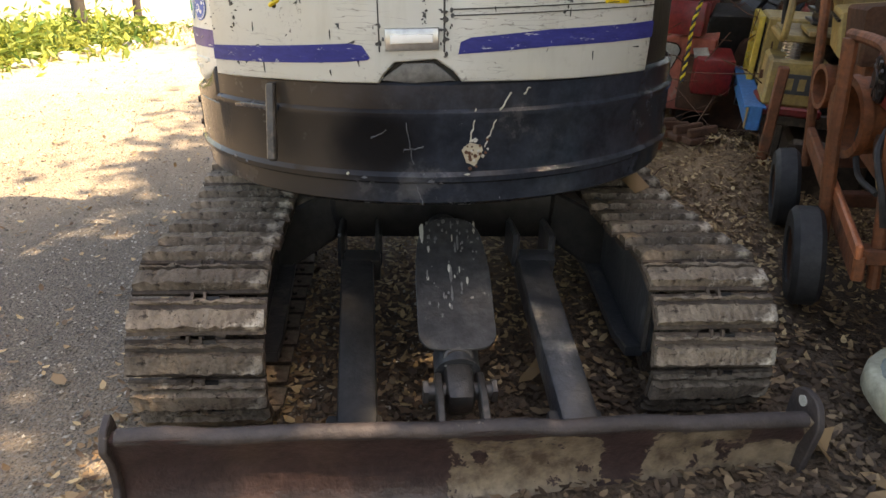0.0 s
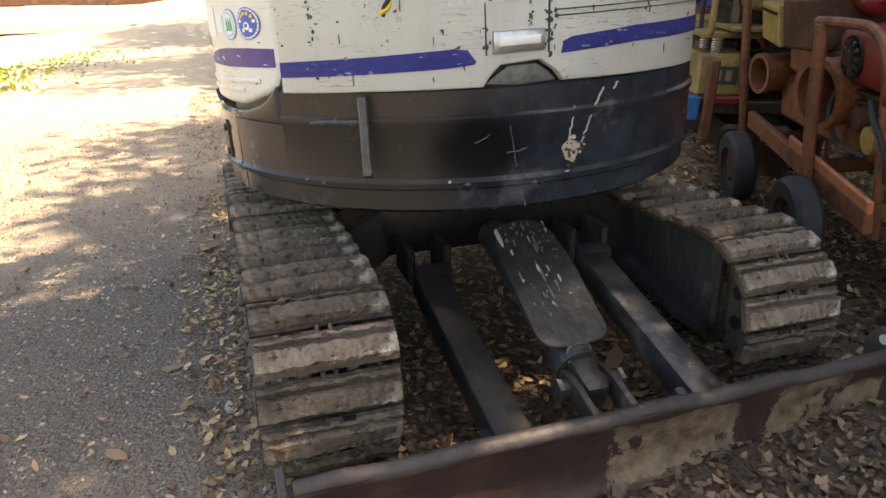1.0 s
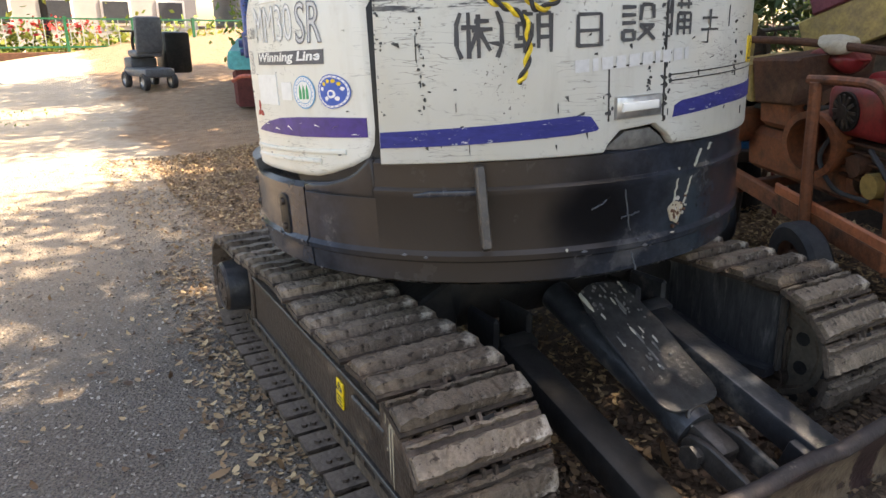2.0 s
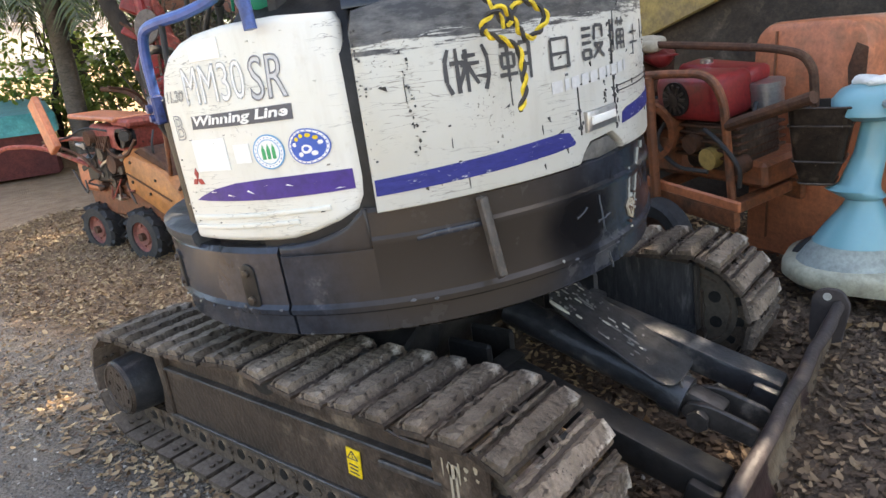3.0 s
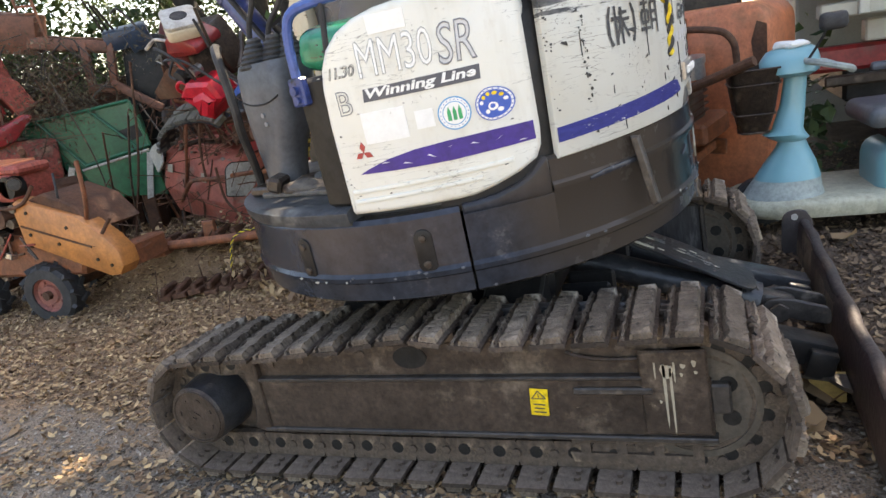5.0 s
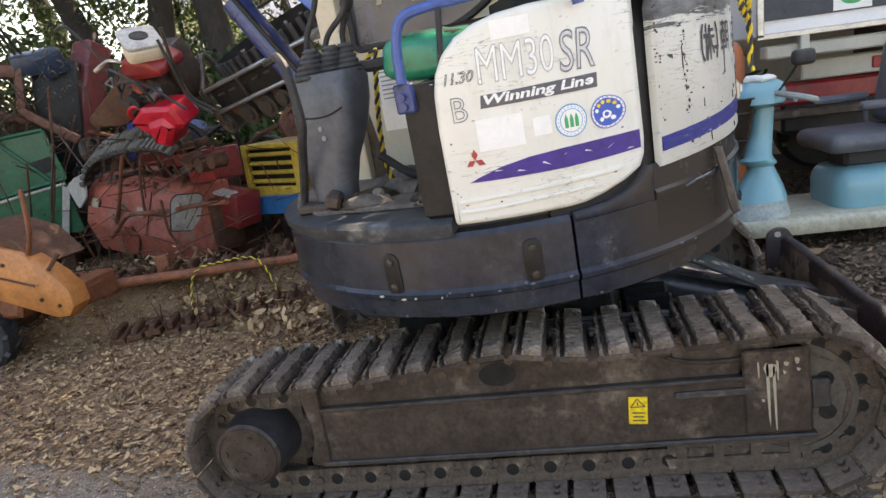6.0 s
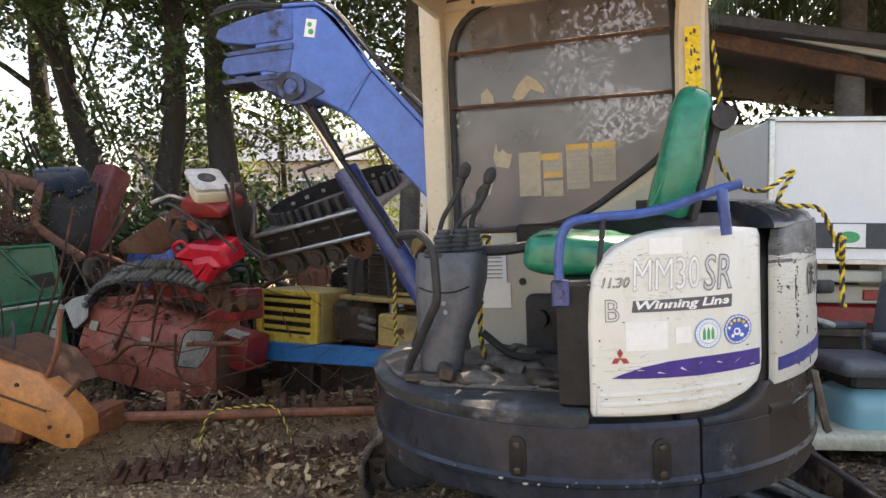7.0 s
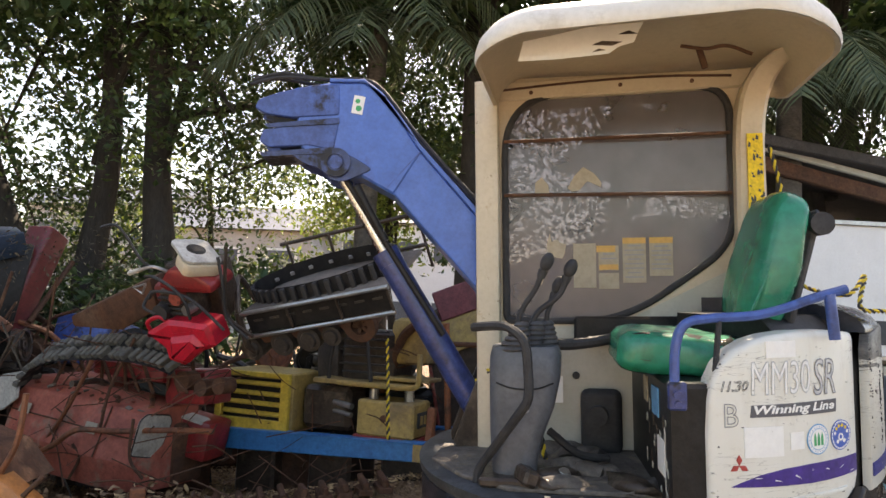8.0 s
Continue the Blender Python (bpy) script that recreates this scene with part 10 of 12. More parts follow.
def build_engine_cart():
    c = thing("engine_cart", "rusty orange tube cart with red engine and pump pipes", "engine cart", at_row(1.78, 2.85, 0.0) @ pose(0, 0, 0.55, 8.0, 0, 0) @ pose(0, 0, -0.55))
    # local x to the truck end, y away from the drive
    for y in (0.0, 0.42):
        bm = bmesh.new()
        box(bm, (0.58, y, 0.555), (1.30, 0.035, 0.085), (0, 4, 0), bev=0.006)
        part("bottom_rail", bm, M_RUSTO, c)
    for x in (0.1, 0.62, 1.15):
        bm = bmesh.new()
        box(bm, (x, 0.21, 0.53), (0.06, 0.42, 0.05), bev=0.005)
        part("cross_bar", bm, M_RUSTO, c)
    bm = bmesh.new()
    tube(bm, [(0.77, -0.035, 0.42), (0.79, -0.04, 0.80), (0.80, -0.03, 1.13)], 0.024, 10)
    part("post", bm, M_RUSTO, c)
    bm = bmesh.new()
    tube(bm, [(-0.28, 0.02, 0.40), (-0.29, 0.03, 1.40)], 0.022, 10)
    part("post", bm, M_RUSTO, c)
    bm = bmesh.new()
    tube(bm, bend([(0.74, -0.02, 1.135), (0.95, 0.0, 1.14), (1.09, 0.02, 1.125), (1.145, 0.04, 1.03), (1.15, 0.05, 0.86), (1.15, 0.06, 0.42)]), 0.019, 10)
    part("hoop", bm, M_RUSTO, c)
    bm = bmesh.new()
    tube(bm, bend([(-0.29, 0.05, 1.26), (0.30, 0.16, 1.25), (0.95, 0.26, 1.20), (1.25, 0.30, 1.165), (1.35, 0.31, 1.11), (1.37, 0.31, 0.98), (1.36, 0.31, 0.62)]), 0.018, 10)
    part("hoop", bm, M_RUST, c)
    bm = bmesh.new()
    tube(bm, [(1.16, 0.05, 0.91), (1.38, 0.05, 0.985), (1.56, 0.05, 1.046)], 0.024, 10)
    part("handle_tube", bm, M_RUST, c)
    for x, y in ((0.06, -0.10), (0.86, -0.10)):
        wheel(c, (x, y, 0.395), (0, 1, 0), 0.178, 0.10, M_RUBBER, M_RUST)
    ring_pipe(c, (0.015, 0.0, 0.838), (0.2, -1, 0.05), 0.095, 0.30, M_RUSTO)
    ring_pipe(c, (0.728, -0.007, 0.86), (0.25, -1, 0.0), 0.142, 0.30, M_RUSTO)
    # belts between the two pulleys
    for z in (0.925, 0.755):
        bm = bmesh.new()
        tube(bm, [(0.03, 0.14, z), (0.74, 0.14, z + (0.07 if z > 0.8 else -0.05))], 0.012, 6)
        part("drive_belt", bm, M_RUBBER, c)
    bm = bmesh.new()
    rod(bm, (0.69, 0.17, 0.84), (0.69, 0.24, 0.84), 0.215, seg=36)
    lathe(bm, [(0.18, -0.01), (0.235, -0.01), (0.235, 0.11), (0.18, 0.11), (0.18, -0.01)], 36, pose(0.69, 0.15, 0.84, -90, 0, 0))
    part("flywheel", bm, M_RUST, c)
    bm = bmesh.new()
    prism(bm, [(-0.05, 0.995), (0.17, 0.975), (0.14, 1.15), (-0.07, 1.165)], "y", 0.03, 0.40, 0.01)
    h = part("hopper", bm, M_YOLD, c, "old yellow sheet-metal hopper")
    bm = bmesh.new()
    for i in range(6):
        box(bm, (-0.04 + 0.034 * i, 0.027, 1.135 - 0.003 * i), (0.022, 0.012, 0.012), bev=0)
    part("vent_slot", bm, M_BLACK, h)
    bm = bmesh.new()
    prism(bm, [(0.18, 0.97), (0.50, 0.99), (0.56, 1.20), (0.145, 1.18)], "y", 0.05, 0.40, 0.012)
    part("hopper_side", bm, M_RUST, h, "brown rusted side sheet")
    bm = bmesh.new()
    box(bm, (0.42, 0.25, 0.72), (0.85, 0.28, 0.22), bev=0.03)
    box(bm, (0.30, 0.22, 0.95), (0.32, 0.26, 0.2), bev=0.03)
    part("pump_body", bm, M_RUSTO, c)
    bm = bmesh.new()
    box(bm, (0.91, 0.18, 1.005), (0.37, 0.24, 0.20), bev=0.04, seg=3)
    e = part("engine_shroud", bm, M_RED, c, "dusty red engine shroud")
    bm = bmesh.new()
    rod(bm, (0.865, 0.062, 1.01), (0.865, 0.052, 1.01), 0.078, seg=24)
    part("fan_grille", bm, M_BLACK, e)
    for k in range(6):
        bm = bmesh.new()
        box(bm, (0.865, 0.047 - 0.0006 * k, 1.01), (0.135, 0.008, 0.012), (0, 30 * k, 0), bev=0)
        part("fan_blade", bm, M_FLANGE, e)
    bm = bmesh.new()
    rod(bm, (0.865, 0.052, 1.01), (0.865, 0.036, 1.01), 0.030, seg=12)
    part("fan_hub", bm, M_FLANGE, e)
    bm = bmesh.new()
    rod(bm, (1.11, 0.343, 0.92), (1.11, 0.343, 0.995), 0.074, seg=20)
    rod(bm, (1.11, 0.343, 0.995), (1.11, 0.343, 1.03), 0.080, seg=20)
    part("air_filter", bm, M_ALU, c)
    bm = bmesh.new()
    rod(bm, (0.97, 0.34, 0.86), (0.97, 0.34, 1.02), 0.065, seg=18)
    part("muffler", bm, M_RUST, c)
    bm = bmesh.new()
    box(bm, (1.00, 0.24, 0.78), (0.34, 0.26, 0.24), bev=0.04, seg=2)
    eb = part("engine_block", bm, M_FRAME, c)
    for i in range(5):
        bm = bmesh.new()
        box(bm, (0.98, 0.24, 0.74 + 0.035 * i), (0.38, 0.30, 0.012), bev=0.003)
        part("cooling_fin", bm, M_RUST, eb)
    bm = bmesh.new()
    box(bm, (0.80, 0.30, 0.66), (0.9, 0.3, 0.12), bev=0.02)
    part("engine_bed", bm, M_RUSTO, eb)
    bm = bmesh.new()
    box(bm, (0.88, 0.34, 1.07), (0.42, 0.16, 0.075), (0, 4, 0), bev=0.03, seg=3)
    tn = part("fuel_tank", bm, M_RED, c, "dusty red engine tank")
    bm = bmesh.new()
    rod(bm, (0.80, 0.33, 1.10), (0.80, 0.33, 1.13), 0.030, seg=14)
    part("filler_cap", bm, M_ALU, tn)
    for pts in ([(0.78, 0.06, 0.90), (0.74, 0.04, 0.80), (0.86, 0.03, 0.70), (1.02, 0.06, 0.68)], [(1.02, 0.06, 0.88), (1.14, 0.02, 0.84), (1.22, 0.03, 0.74), (1.20, 0.05, 0.64)], [(1.12, 0.27, 0.95), (1.16, 0.18, 0.88), (1.10, 0.10, 0.84)]):
        bm = bmesh.new()
        tube(bm, bend(pts), 0.010, 7)
        part("fuel_hose", bm, M_RUBBER, c)
    for x, z, r in ((1.02, 0.74, 0.05), (1.16, 0.72, 0.04), (0.92, 0.80, 0.045)):
        bm = bmesh.new()
        rod(bm, (x, 0.06, z), (x, 0.14, z), r, seg=14)
        part("casting", bm, M_YOLD if r == 0.05 else M_RUST, eb)
    bm = bmesh.new()
    box(bm, (0.88, -0.01, 0.60), (0.75, 0.02, 0.05), (0, 4, 0), bev=0.006)
    part("tray_side", bm, M_ORANGE, c)
    # cloth on the top rail
    t = thing("red_rag", "crumpled red and white rags on the cart's top rail", "rag", at_row(1.50, 2.40, 1.13))
    bm = bmesh.new()
    bmesh.ops.create_icosphere(bm, subdivisions=4, radius=0.13)
    for v in bm.verts:
        v.co.x *= 1.5
        v.co.y *= 0.6
        v.co.z *= 0.30
        v.co += v.normal * 0.05 * noise.noise(v.co * 9)
    bm.transform(pose(0, 0.22, 0.07))
    part("cloth", bm, M_RED, t)
    bm = bmesh.new()
    bmesh.ops.create_icosphere(bm, subdivisions=3, radius=0.07)
    for v in bm.verts:
        v.co.z *= 0.55
        v.co += v.normal * 0.03 * noise.noise(v.co * 20)
    bm.transform(pose(0.05, 0.16, 0.13))
    part("pale_cloth", bm, M_PAPER, t)


def build_orange_tank():
    o = thing("orange_tank", "tall faded orange rounded tank", "tank", at_row(1.83, 1.86, gz(1.8, 1.7)))
    bm = bmesh.new()
    prism(bm, rounded(0.0, 0.0, 0.56, 1.12, (0.02, 0.02, 0.12, 0.12)), "y", 0.0, 0.42, 0.03, 2)
    part("tank_body", bm, M_ORANGE, o)
    bm = bmesh.new()
    rod(bm, (0.13, -0.004, 0.1), (0.13, -0.004, 1.08), 0.006, seg=6)
    part("weld_seam", bm, M_RUSTO, o)
    bm = bmesh.new()
    prism(bm, [(0.50, 0.75), (0.56, 0.80), (0.56, 1.0), (0.51, 1.02), (0.48, 0.92)], "y", -0.004, 0.0)
    part("paint_flake", bm, M_RUST, o)

def build_scooter():
    s = thing("mobility_scooter", "faded teal mobility scooter with cream floorboard and grey seat", "scooter", pose(1.27, 1.29, 0.0, 0, 0, 4))
    g0 = gz(1.2, 1.1)
    bm = bmesh.new()
    out = rounded(-0.16, -1.10, 0.42, 0.27, (0.14, 0.16, 0.26, 0.22), 8)
    rings = [[bm.verts.new((x * k + (1 - k) * 0.1, y * k + (1 - k) * -0.4, z)) for x, y in out] for k, z in ((0.96, 0.285), (1.0, 0.305), (1.0, 0.345), (0.985, 0.365), (0.93, 0.375))]
    for A, B in zip(rings, rings[1:]):
        for i in range(len(A)):
            bm.faces.new((A[i], A[(i + 1) % len(A)], B[(i + 1) % len(A)], B[i]))
    bm.faces.new(rings[0][::-1])
    bm.faces.new(rings[-1])
    part("floorboard", bm, M_SCFLOOR, s, "dusty cream floorboard", smooth=50)

    def loft(sections, mat, name, parent=None, smooth=60):
        b = bmesh.new()
        rs_ = []
        for cx, cy, z, rx, ry in sections:
            rs_.append([b.verts.new((cx + rx * math.cos(t), cy + ry * math.sin(t), z)) for t in (2 * math.pi * i / 24 for i in range(24))])
        for A, B in zip(rs_, rs_[1:]):
            for i in range(24):
                b.faces.new((A[i], A[(i + 1) % 24], B[(i + 1) % 24], B[i]))
        b.faces.new(rs_[0][::-1])
        b.faces.new(rs_[-1])
        return part(name, b, mat, parent or s, smooth=smooth)
    loft([(0.02, 0.03, 0.365, 0.165, 0.19), (0.02, 0.02, 0.42, 0.145, 0.165), (0.01, 0.01, 0.46, 0.128, 0.148)], M_TEALG, "lower_apron")
    loft([(0.01, 0.01, 0.46, 0.130, 0.150), (0.0, 0.0, 0.53, 0.098, 0.118), (0.0, -0.01, 0.61, 0.062, 0.072), (0.0, -0.01, 0.655, 0.05, 0.055)], M_TEAL, "front_apron")
    loft([(0.0, -0.01, 0.635, 0.045, 0.055), (-0.01, 0.0, 0.655, 0.07, 0.085), (-0.02, 0.03, 0.68, 0.075, 0.095), (-0.005, 0.01, 0.70, 0.055, 0.07), (0.0, -0.015, 0.82, 0.042, 0.055), (0.0, -0.03, 0.98, 0.038, 0.048)], M_TEAL, "steering_column")
    loft([(-0.01, -0.0, 0.945, 0.07, 0.09), (-0.01, 0.0, 0.965, 0.11, 0.125), (0.0, 0.0, 1.02, 0.115, 0.13), (0.01, -0.01, 1.06, 0.09, 0.11), (0.02, -0.02, 1.08, 0.05, 0.07)], M_TEAL, "cowl")
    bm = bmesh.new()
    bmesh.ops.create_icosphere(bm, subdivisions=3, radius=0.07)
    for v in bm.verts:
        v.co.z *= 0.3
        v.co += v.normal * 0.02 * noise.noise(v.co * 25)
    bm.transform(pose(0.01, -0.01, 1.085))
    part("crumpled_cover", bm, M_LIGHT, s)
    for k in (-1, 1):
        bm = bmesh.new()
        tube(bm, bend([(0.02 + k * 0.08, -0.02, 1.02), (0.03 + k * 0.18, -0.10, 1.00), (0.03 + k * 0.20, -0.20, 0.97), (0.02 + k * 0.12, -0.24, 0.95)]), 0.016, 8)
        part("handlebar", bm, M_TEALG, s)
    bm = bmesh.new()
    tube(bm, bend([(-0.10, -0.05, 1.0), (-0.16, -0.10, 1.10), (-0.20, -0.12, 1.16)]), 0.006, 6)
    mi = part("mirror_arm", bm, M_RUBBER, s)
    bm = bmesh.new()
    box(bm, (-0.215, -0.135, 1.175), (0.05, 0.12, 0.075), (0, 0, 20), bev=0.025, seg=3)
    part("mirror", bm, M_RUBBER, mi, "black rear-view mirror")
    # wire basket hung on the column
    rings = []
    bk = [(0.03, 0.70, 0.085, 0.06), (0.03, 0.79, 0.105, 0.085), (0.03, 0.93, 0.125, 0.105), (0.03, 1.00, 0.135, 0.112)]
    bm = bmesh.new()
    for cx0, z, hx, hy in bk:
        rings.append([bm.verts.new((cx0 + a, 0.155 + b, z)) for a, b in rounded(-hx, -hy, hx, hy, (0.03,) * 4, 3)])
    for A, B in zip(rings, rings[1:]):
        for i in range(len(A)):
            bm.faces.new((A[i], A[(i + 1) % len(A)], B[(i + 1) % len(A)], B[i]))
    bm.faces.new(rings[0][::-1])
    bmesh.ops.solidify(bm, geom=bm.faces[:], thickness=0.006)
    bsk = part("basket", bm, M_FRAME, s, "black mesh front basket")
    for cx0, z, hx, hy in bk:
        bm = bmesh.new()
        o = rounded(-hx - 0.004, -hy - 0.004, hx + 0.004, hy + 0.004, (0.03,) * 4, 3)
        tube(bm, [(cx0 + a, 0.155 + b, z) for a, b in o + o[:1]], 0.005, 5)
        part("basket_wire", bm, M_FRAME, bsk)
    # seat
    bm = bmesh.new()
    box(bm, (0.14, -0.58, 0.43), (0.42, 0.42, 0.30), bev=0.09, seg=4)
    part("rear_body", bm, M_TEAL, s, smooth=60)
    bm = bmesh.new()
    box(bm, (0.14, -0.56, 0.62), (0.22, 0.24, 0.10), bev=0.02)
    part("seat_post", bm, M_RUBBER, s)
    bm = bmesh.new()
    box(bm, (0.12, -0.52, 0.715), (0.46, 0.42, 0.10), bev=0.045, seg=3)
    part("seat_cushion", bm, M_CONSOLE, s, smooth=60)
    bm = bmesh.new()
    box(bm, (0.14, -0.78, 0.98), (0.42, 0.10, 0.44), (8, 0, 0), bev=0.045, seg=3)
    part("seat_back", bm, M_CONSOLE, s, smooth=60)
    for k in (-1, 1):
        bm = bmesh.new()
        box(bm, (0.14 + k * 0.25, -0.58, 0.90), (0.06, 0.28, 0.045), bev=0.02, seg=2)
        rod(bm, (0.14 + k * 0.25, -0.72, 0.66), (0.14 + k * 0.25, -0.70, 0.89), 0.012)
        part("armrest", bm, M_CONSOLE, s)
    for x, y in ((-0.08, -0.9), (0.32, -0.9), (0.1, 0.12)):
        wheel(s, (x, y, gz(1.27 + x, 1.29 + y) + 0.125), (1, 0, 0), 0.13, 0.08, M_RUBBER, M_TEALG)


def build_truck():
    t = thing("box_truck", "white box truck with dark band, parked behind the scooter", "truck", pose(1.9, 1.12, 0.0))
    # local: -y along the side, x away
    bm = bmesh.new()
    box(bm, (1.0, -2.2, 1.745), (2.0, 4.4, 0.93), bev=0.012)
    part("cargo_box", bm, M_TRUCK, t)
    bm = bmesh.new()
    for z in (2.205, 1.285):
        box(bm, (-0.006, -2.2, z), (0.03, 4.42, 0.035), bev=0.005)
    box(bm, (-0.006, -0.01, 1.745), (0.03, 0.04, 0.93), bev=0.005)
    part("edge_trim", bm, M_ALU, t)
    bm = bmesh.new()
    box(bm, (-0.003, -2.2, 1.455), (0.012, 4.36, 0.165), bev=0)
    part("dark_band", bm, M_TRUCKD, t)
    for y in (-0.50, -1.4):
        bm = bmesh.new()
        box(bm, (-0.011, y, 1.455), (0.004, 0.20, 0.15), bev=0)
        lg = part("square_sign", bm, M_LIGHT, t)
        bm = bmesh.new()
        m = pose(-0.0145, y, 1.445)
        vs = [(0, 0.065 * math.cos(a), 0.038 * math.sin(a)) for a in (2 * math.pi * i / 20 for i in range(20))]
        bm.faces.new([bm.verts.new(m @ Vector(v)) for v in vs])
        part("green_oval", bm, M_GRNS, lg, smooth=0)
    bm = bmesh.new()
    box(bm, (0.10, -2.2, 1.19), (0.14, 4.3, 0.08), bev=0.01)
    for i in range(9):
        box(bm, (0.03, -0.25 - 0.5 * i, 1.215), (0.10, 0.05, 0.12), bev=0.005)
    part("sill", bm, M_CABW, t)
    bm = bmesh.new()
    box(bm, (0.25, -0.62, 1.06), (0.12, 0.65, 0.12), bev=0.01)
    tl = part("lamp_panel", bm, M_CABW, t)
    bm = bmesh.new()
    box(bm, (0.185, -0.74, 1.06), (0.02, 0.10, 0.07), bev=0.006)
    part("tail_lamp", bm, M_REDS, tl)
    bm = bmesh.new()
    box(bm, (0.30, -0.7, 0.92), (0.15, 1.5, 0.14), bev=0.02)
    part("red_guard", bm, M_RED, t)
    bm = bmesh.new()
    box(bm, (0.9, -2.2, 0.78), (1.3, 4.0, 0.22), bev=0.02)
    part("chassis", bm, M_BLACK, t)
    bm = bmesh.new()
    box(bm, (0.22, -1.0, 0.80), (0.06, 1.8, 0.06), bev=0.01)
    part("side_guard", bm, M_FRAME, t)
    for x in (0.4, 1.7):
        for y in (-0.9, -3.6):
            wheel(t, (x, y, gz(2.3, 0.2) + 0.33), (1, 0, 0), 0.34, 0.2, M_RUBBER, M_RUST)
    # shed behind
    sh = thing("shed", "low shed with dark sheet roof and pale wall", "shed", pose(4.4, 0.4, 0.0))
    bm = bmesh.new()
    box(bm, (1.0, -2.0, 1.3), (2.0, 5.0, 2.6), bev=0.02)
    part("wall", bm, M_CABW, sh)
    bm = bmesh.new()
    box(bm, (0.6, -2.0, 3.05), (3.4, 6.2, 0.10), (8, -4, 0), bev=0.01)
    part("roof", bm, M_ROOFD, sh)
    bm = bmesh.new()
    box(bm, (-0.9, -1.6, 2.72), (0.08, 5.6, 0.14), (12, 0, 0), bev=0.01)
    part("eave_beam", bm, M_RUST, sh)
    bm = bmesh.new()
    box(bm, (-0.95, -1.6, 2.86), (0.05, 5.6, 0.06), (12, 0, 0), bev=0.01)
    part("gutter", bm, M_CABW, sh)
    # slanted maroon and yellow sheets behind the carts
    mp = thing("slanted_sheet", "slanted maroon and dull yellow sheet panels", "panel", pose(2.75, 2.6, 0.0))
    bm = bmesh.new()
    box(bm, (0, -0.30, 1.86), (0.05, 1.9, 0.24), (-22, 0, 0), bev=0.01)
    part("maroon_sheet", bm, surf("maroon_sheet_paint", (0.16, 0.035, 0.04), (0.11, 0.03, 0.035), 4, 0.6, bump=0.05), mp)
    bm = bmesh.new()
    box(bm, (0.01, -0.30, 1.59), (0.05, 1.9, 0.26), (-22, 0, 0), bev=0.01)
    part("yellow_sheet", bm, M_YOLD, mp)
    bm = bmesh.new()
    box(bm, (0.3, -0.3, 0.75), (0.4, 1.8, 1.5), bev=0.03)
    part("stand", bm, M_FRAME, mp)


build_engine_cart()
build_orange_tank()
build_scooter()
build_truck()

# ---- trees ----


def tree(name, base, lean, height, r, crown, n_leaves, size, seed, mat, label, limbs=6):
    """A tapered trunk with limbs; leaves in many clumps round the limb ends. crown: (centre, half sizes)."""
    rs = np.random.RandomState(seed)
    t = thing(name, label, "tree", pose(*base))
    top = Vector((lean[0], lean[1], height))
    bm = bmesh.new()
    mid = top * 0.5 + Vector((rs.uniform(-.2, .2), rs.uniform(-.2, .2), 0))
    tube(bm, bend([(0, 0, -0.1), top * 0.25, mid, top]), r * 1.1, 12, r * 0.45)
    part("trunk", bm, M_BARK, t)
    cc, hs = Vector(crown[0]), Vector(crown[1])
    ends = []
    for i in range(limbs):
        f = 0.45 + 0.5 * i / limbs
        p0 = top * f
        p1 = cc + Vector([hs[k] * rs.uniform(-0.8, 0.8) for k in range(3)])
        bm = bmesh.new()
        tube(bm, bend([p0, p0 * 0.5 + p1 * 0.5 + Vector((0, 0, 0.3)), p1]), r * 0.32, 7, r * 0.06)
        part("limb", bm, M_BARK, t)
        ends.append(p1)
    k = max(24, n_leaves // 130)
    c = rs.uniform(-1, 1, size=(k, 3))
    c /= np.maximum(1.0, np.linalg.norm(c, axis=1))[:, None]
    c = np.array(cc) + c * np.array(hs)
    pts = c[rs.randint(0, k, n_leaves)] + rs.normal(size=(n_leaves, 3)) * np.array([0.30, 0.30, 0.20]) * (size / 0.11) ** 0.4
    mesh_part("crown", leaves_mesh("crown", pts, size, 0.15, 0.5, seed), mat, t, smooth=0)
    return t


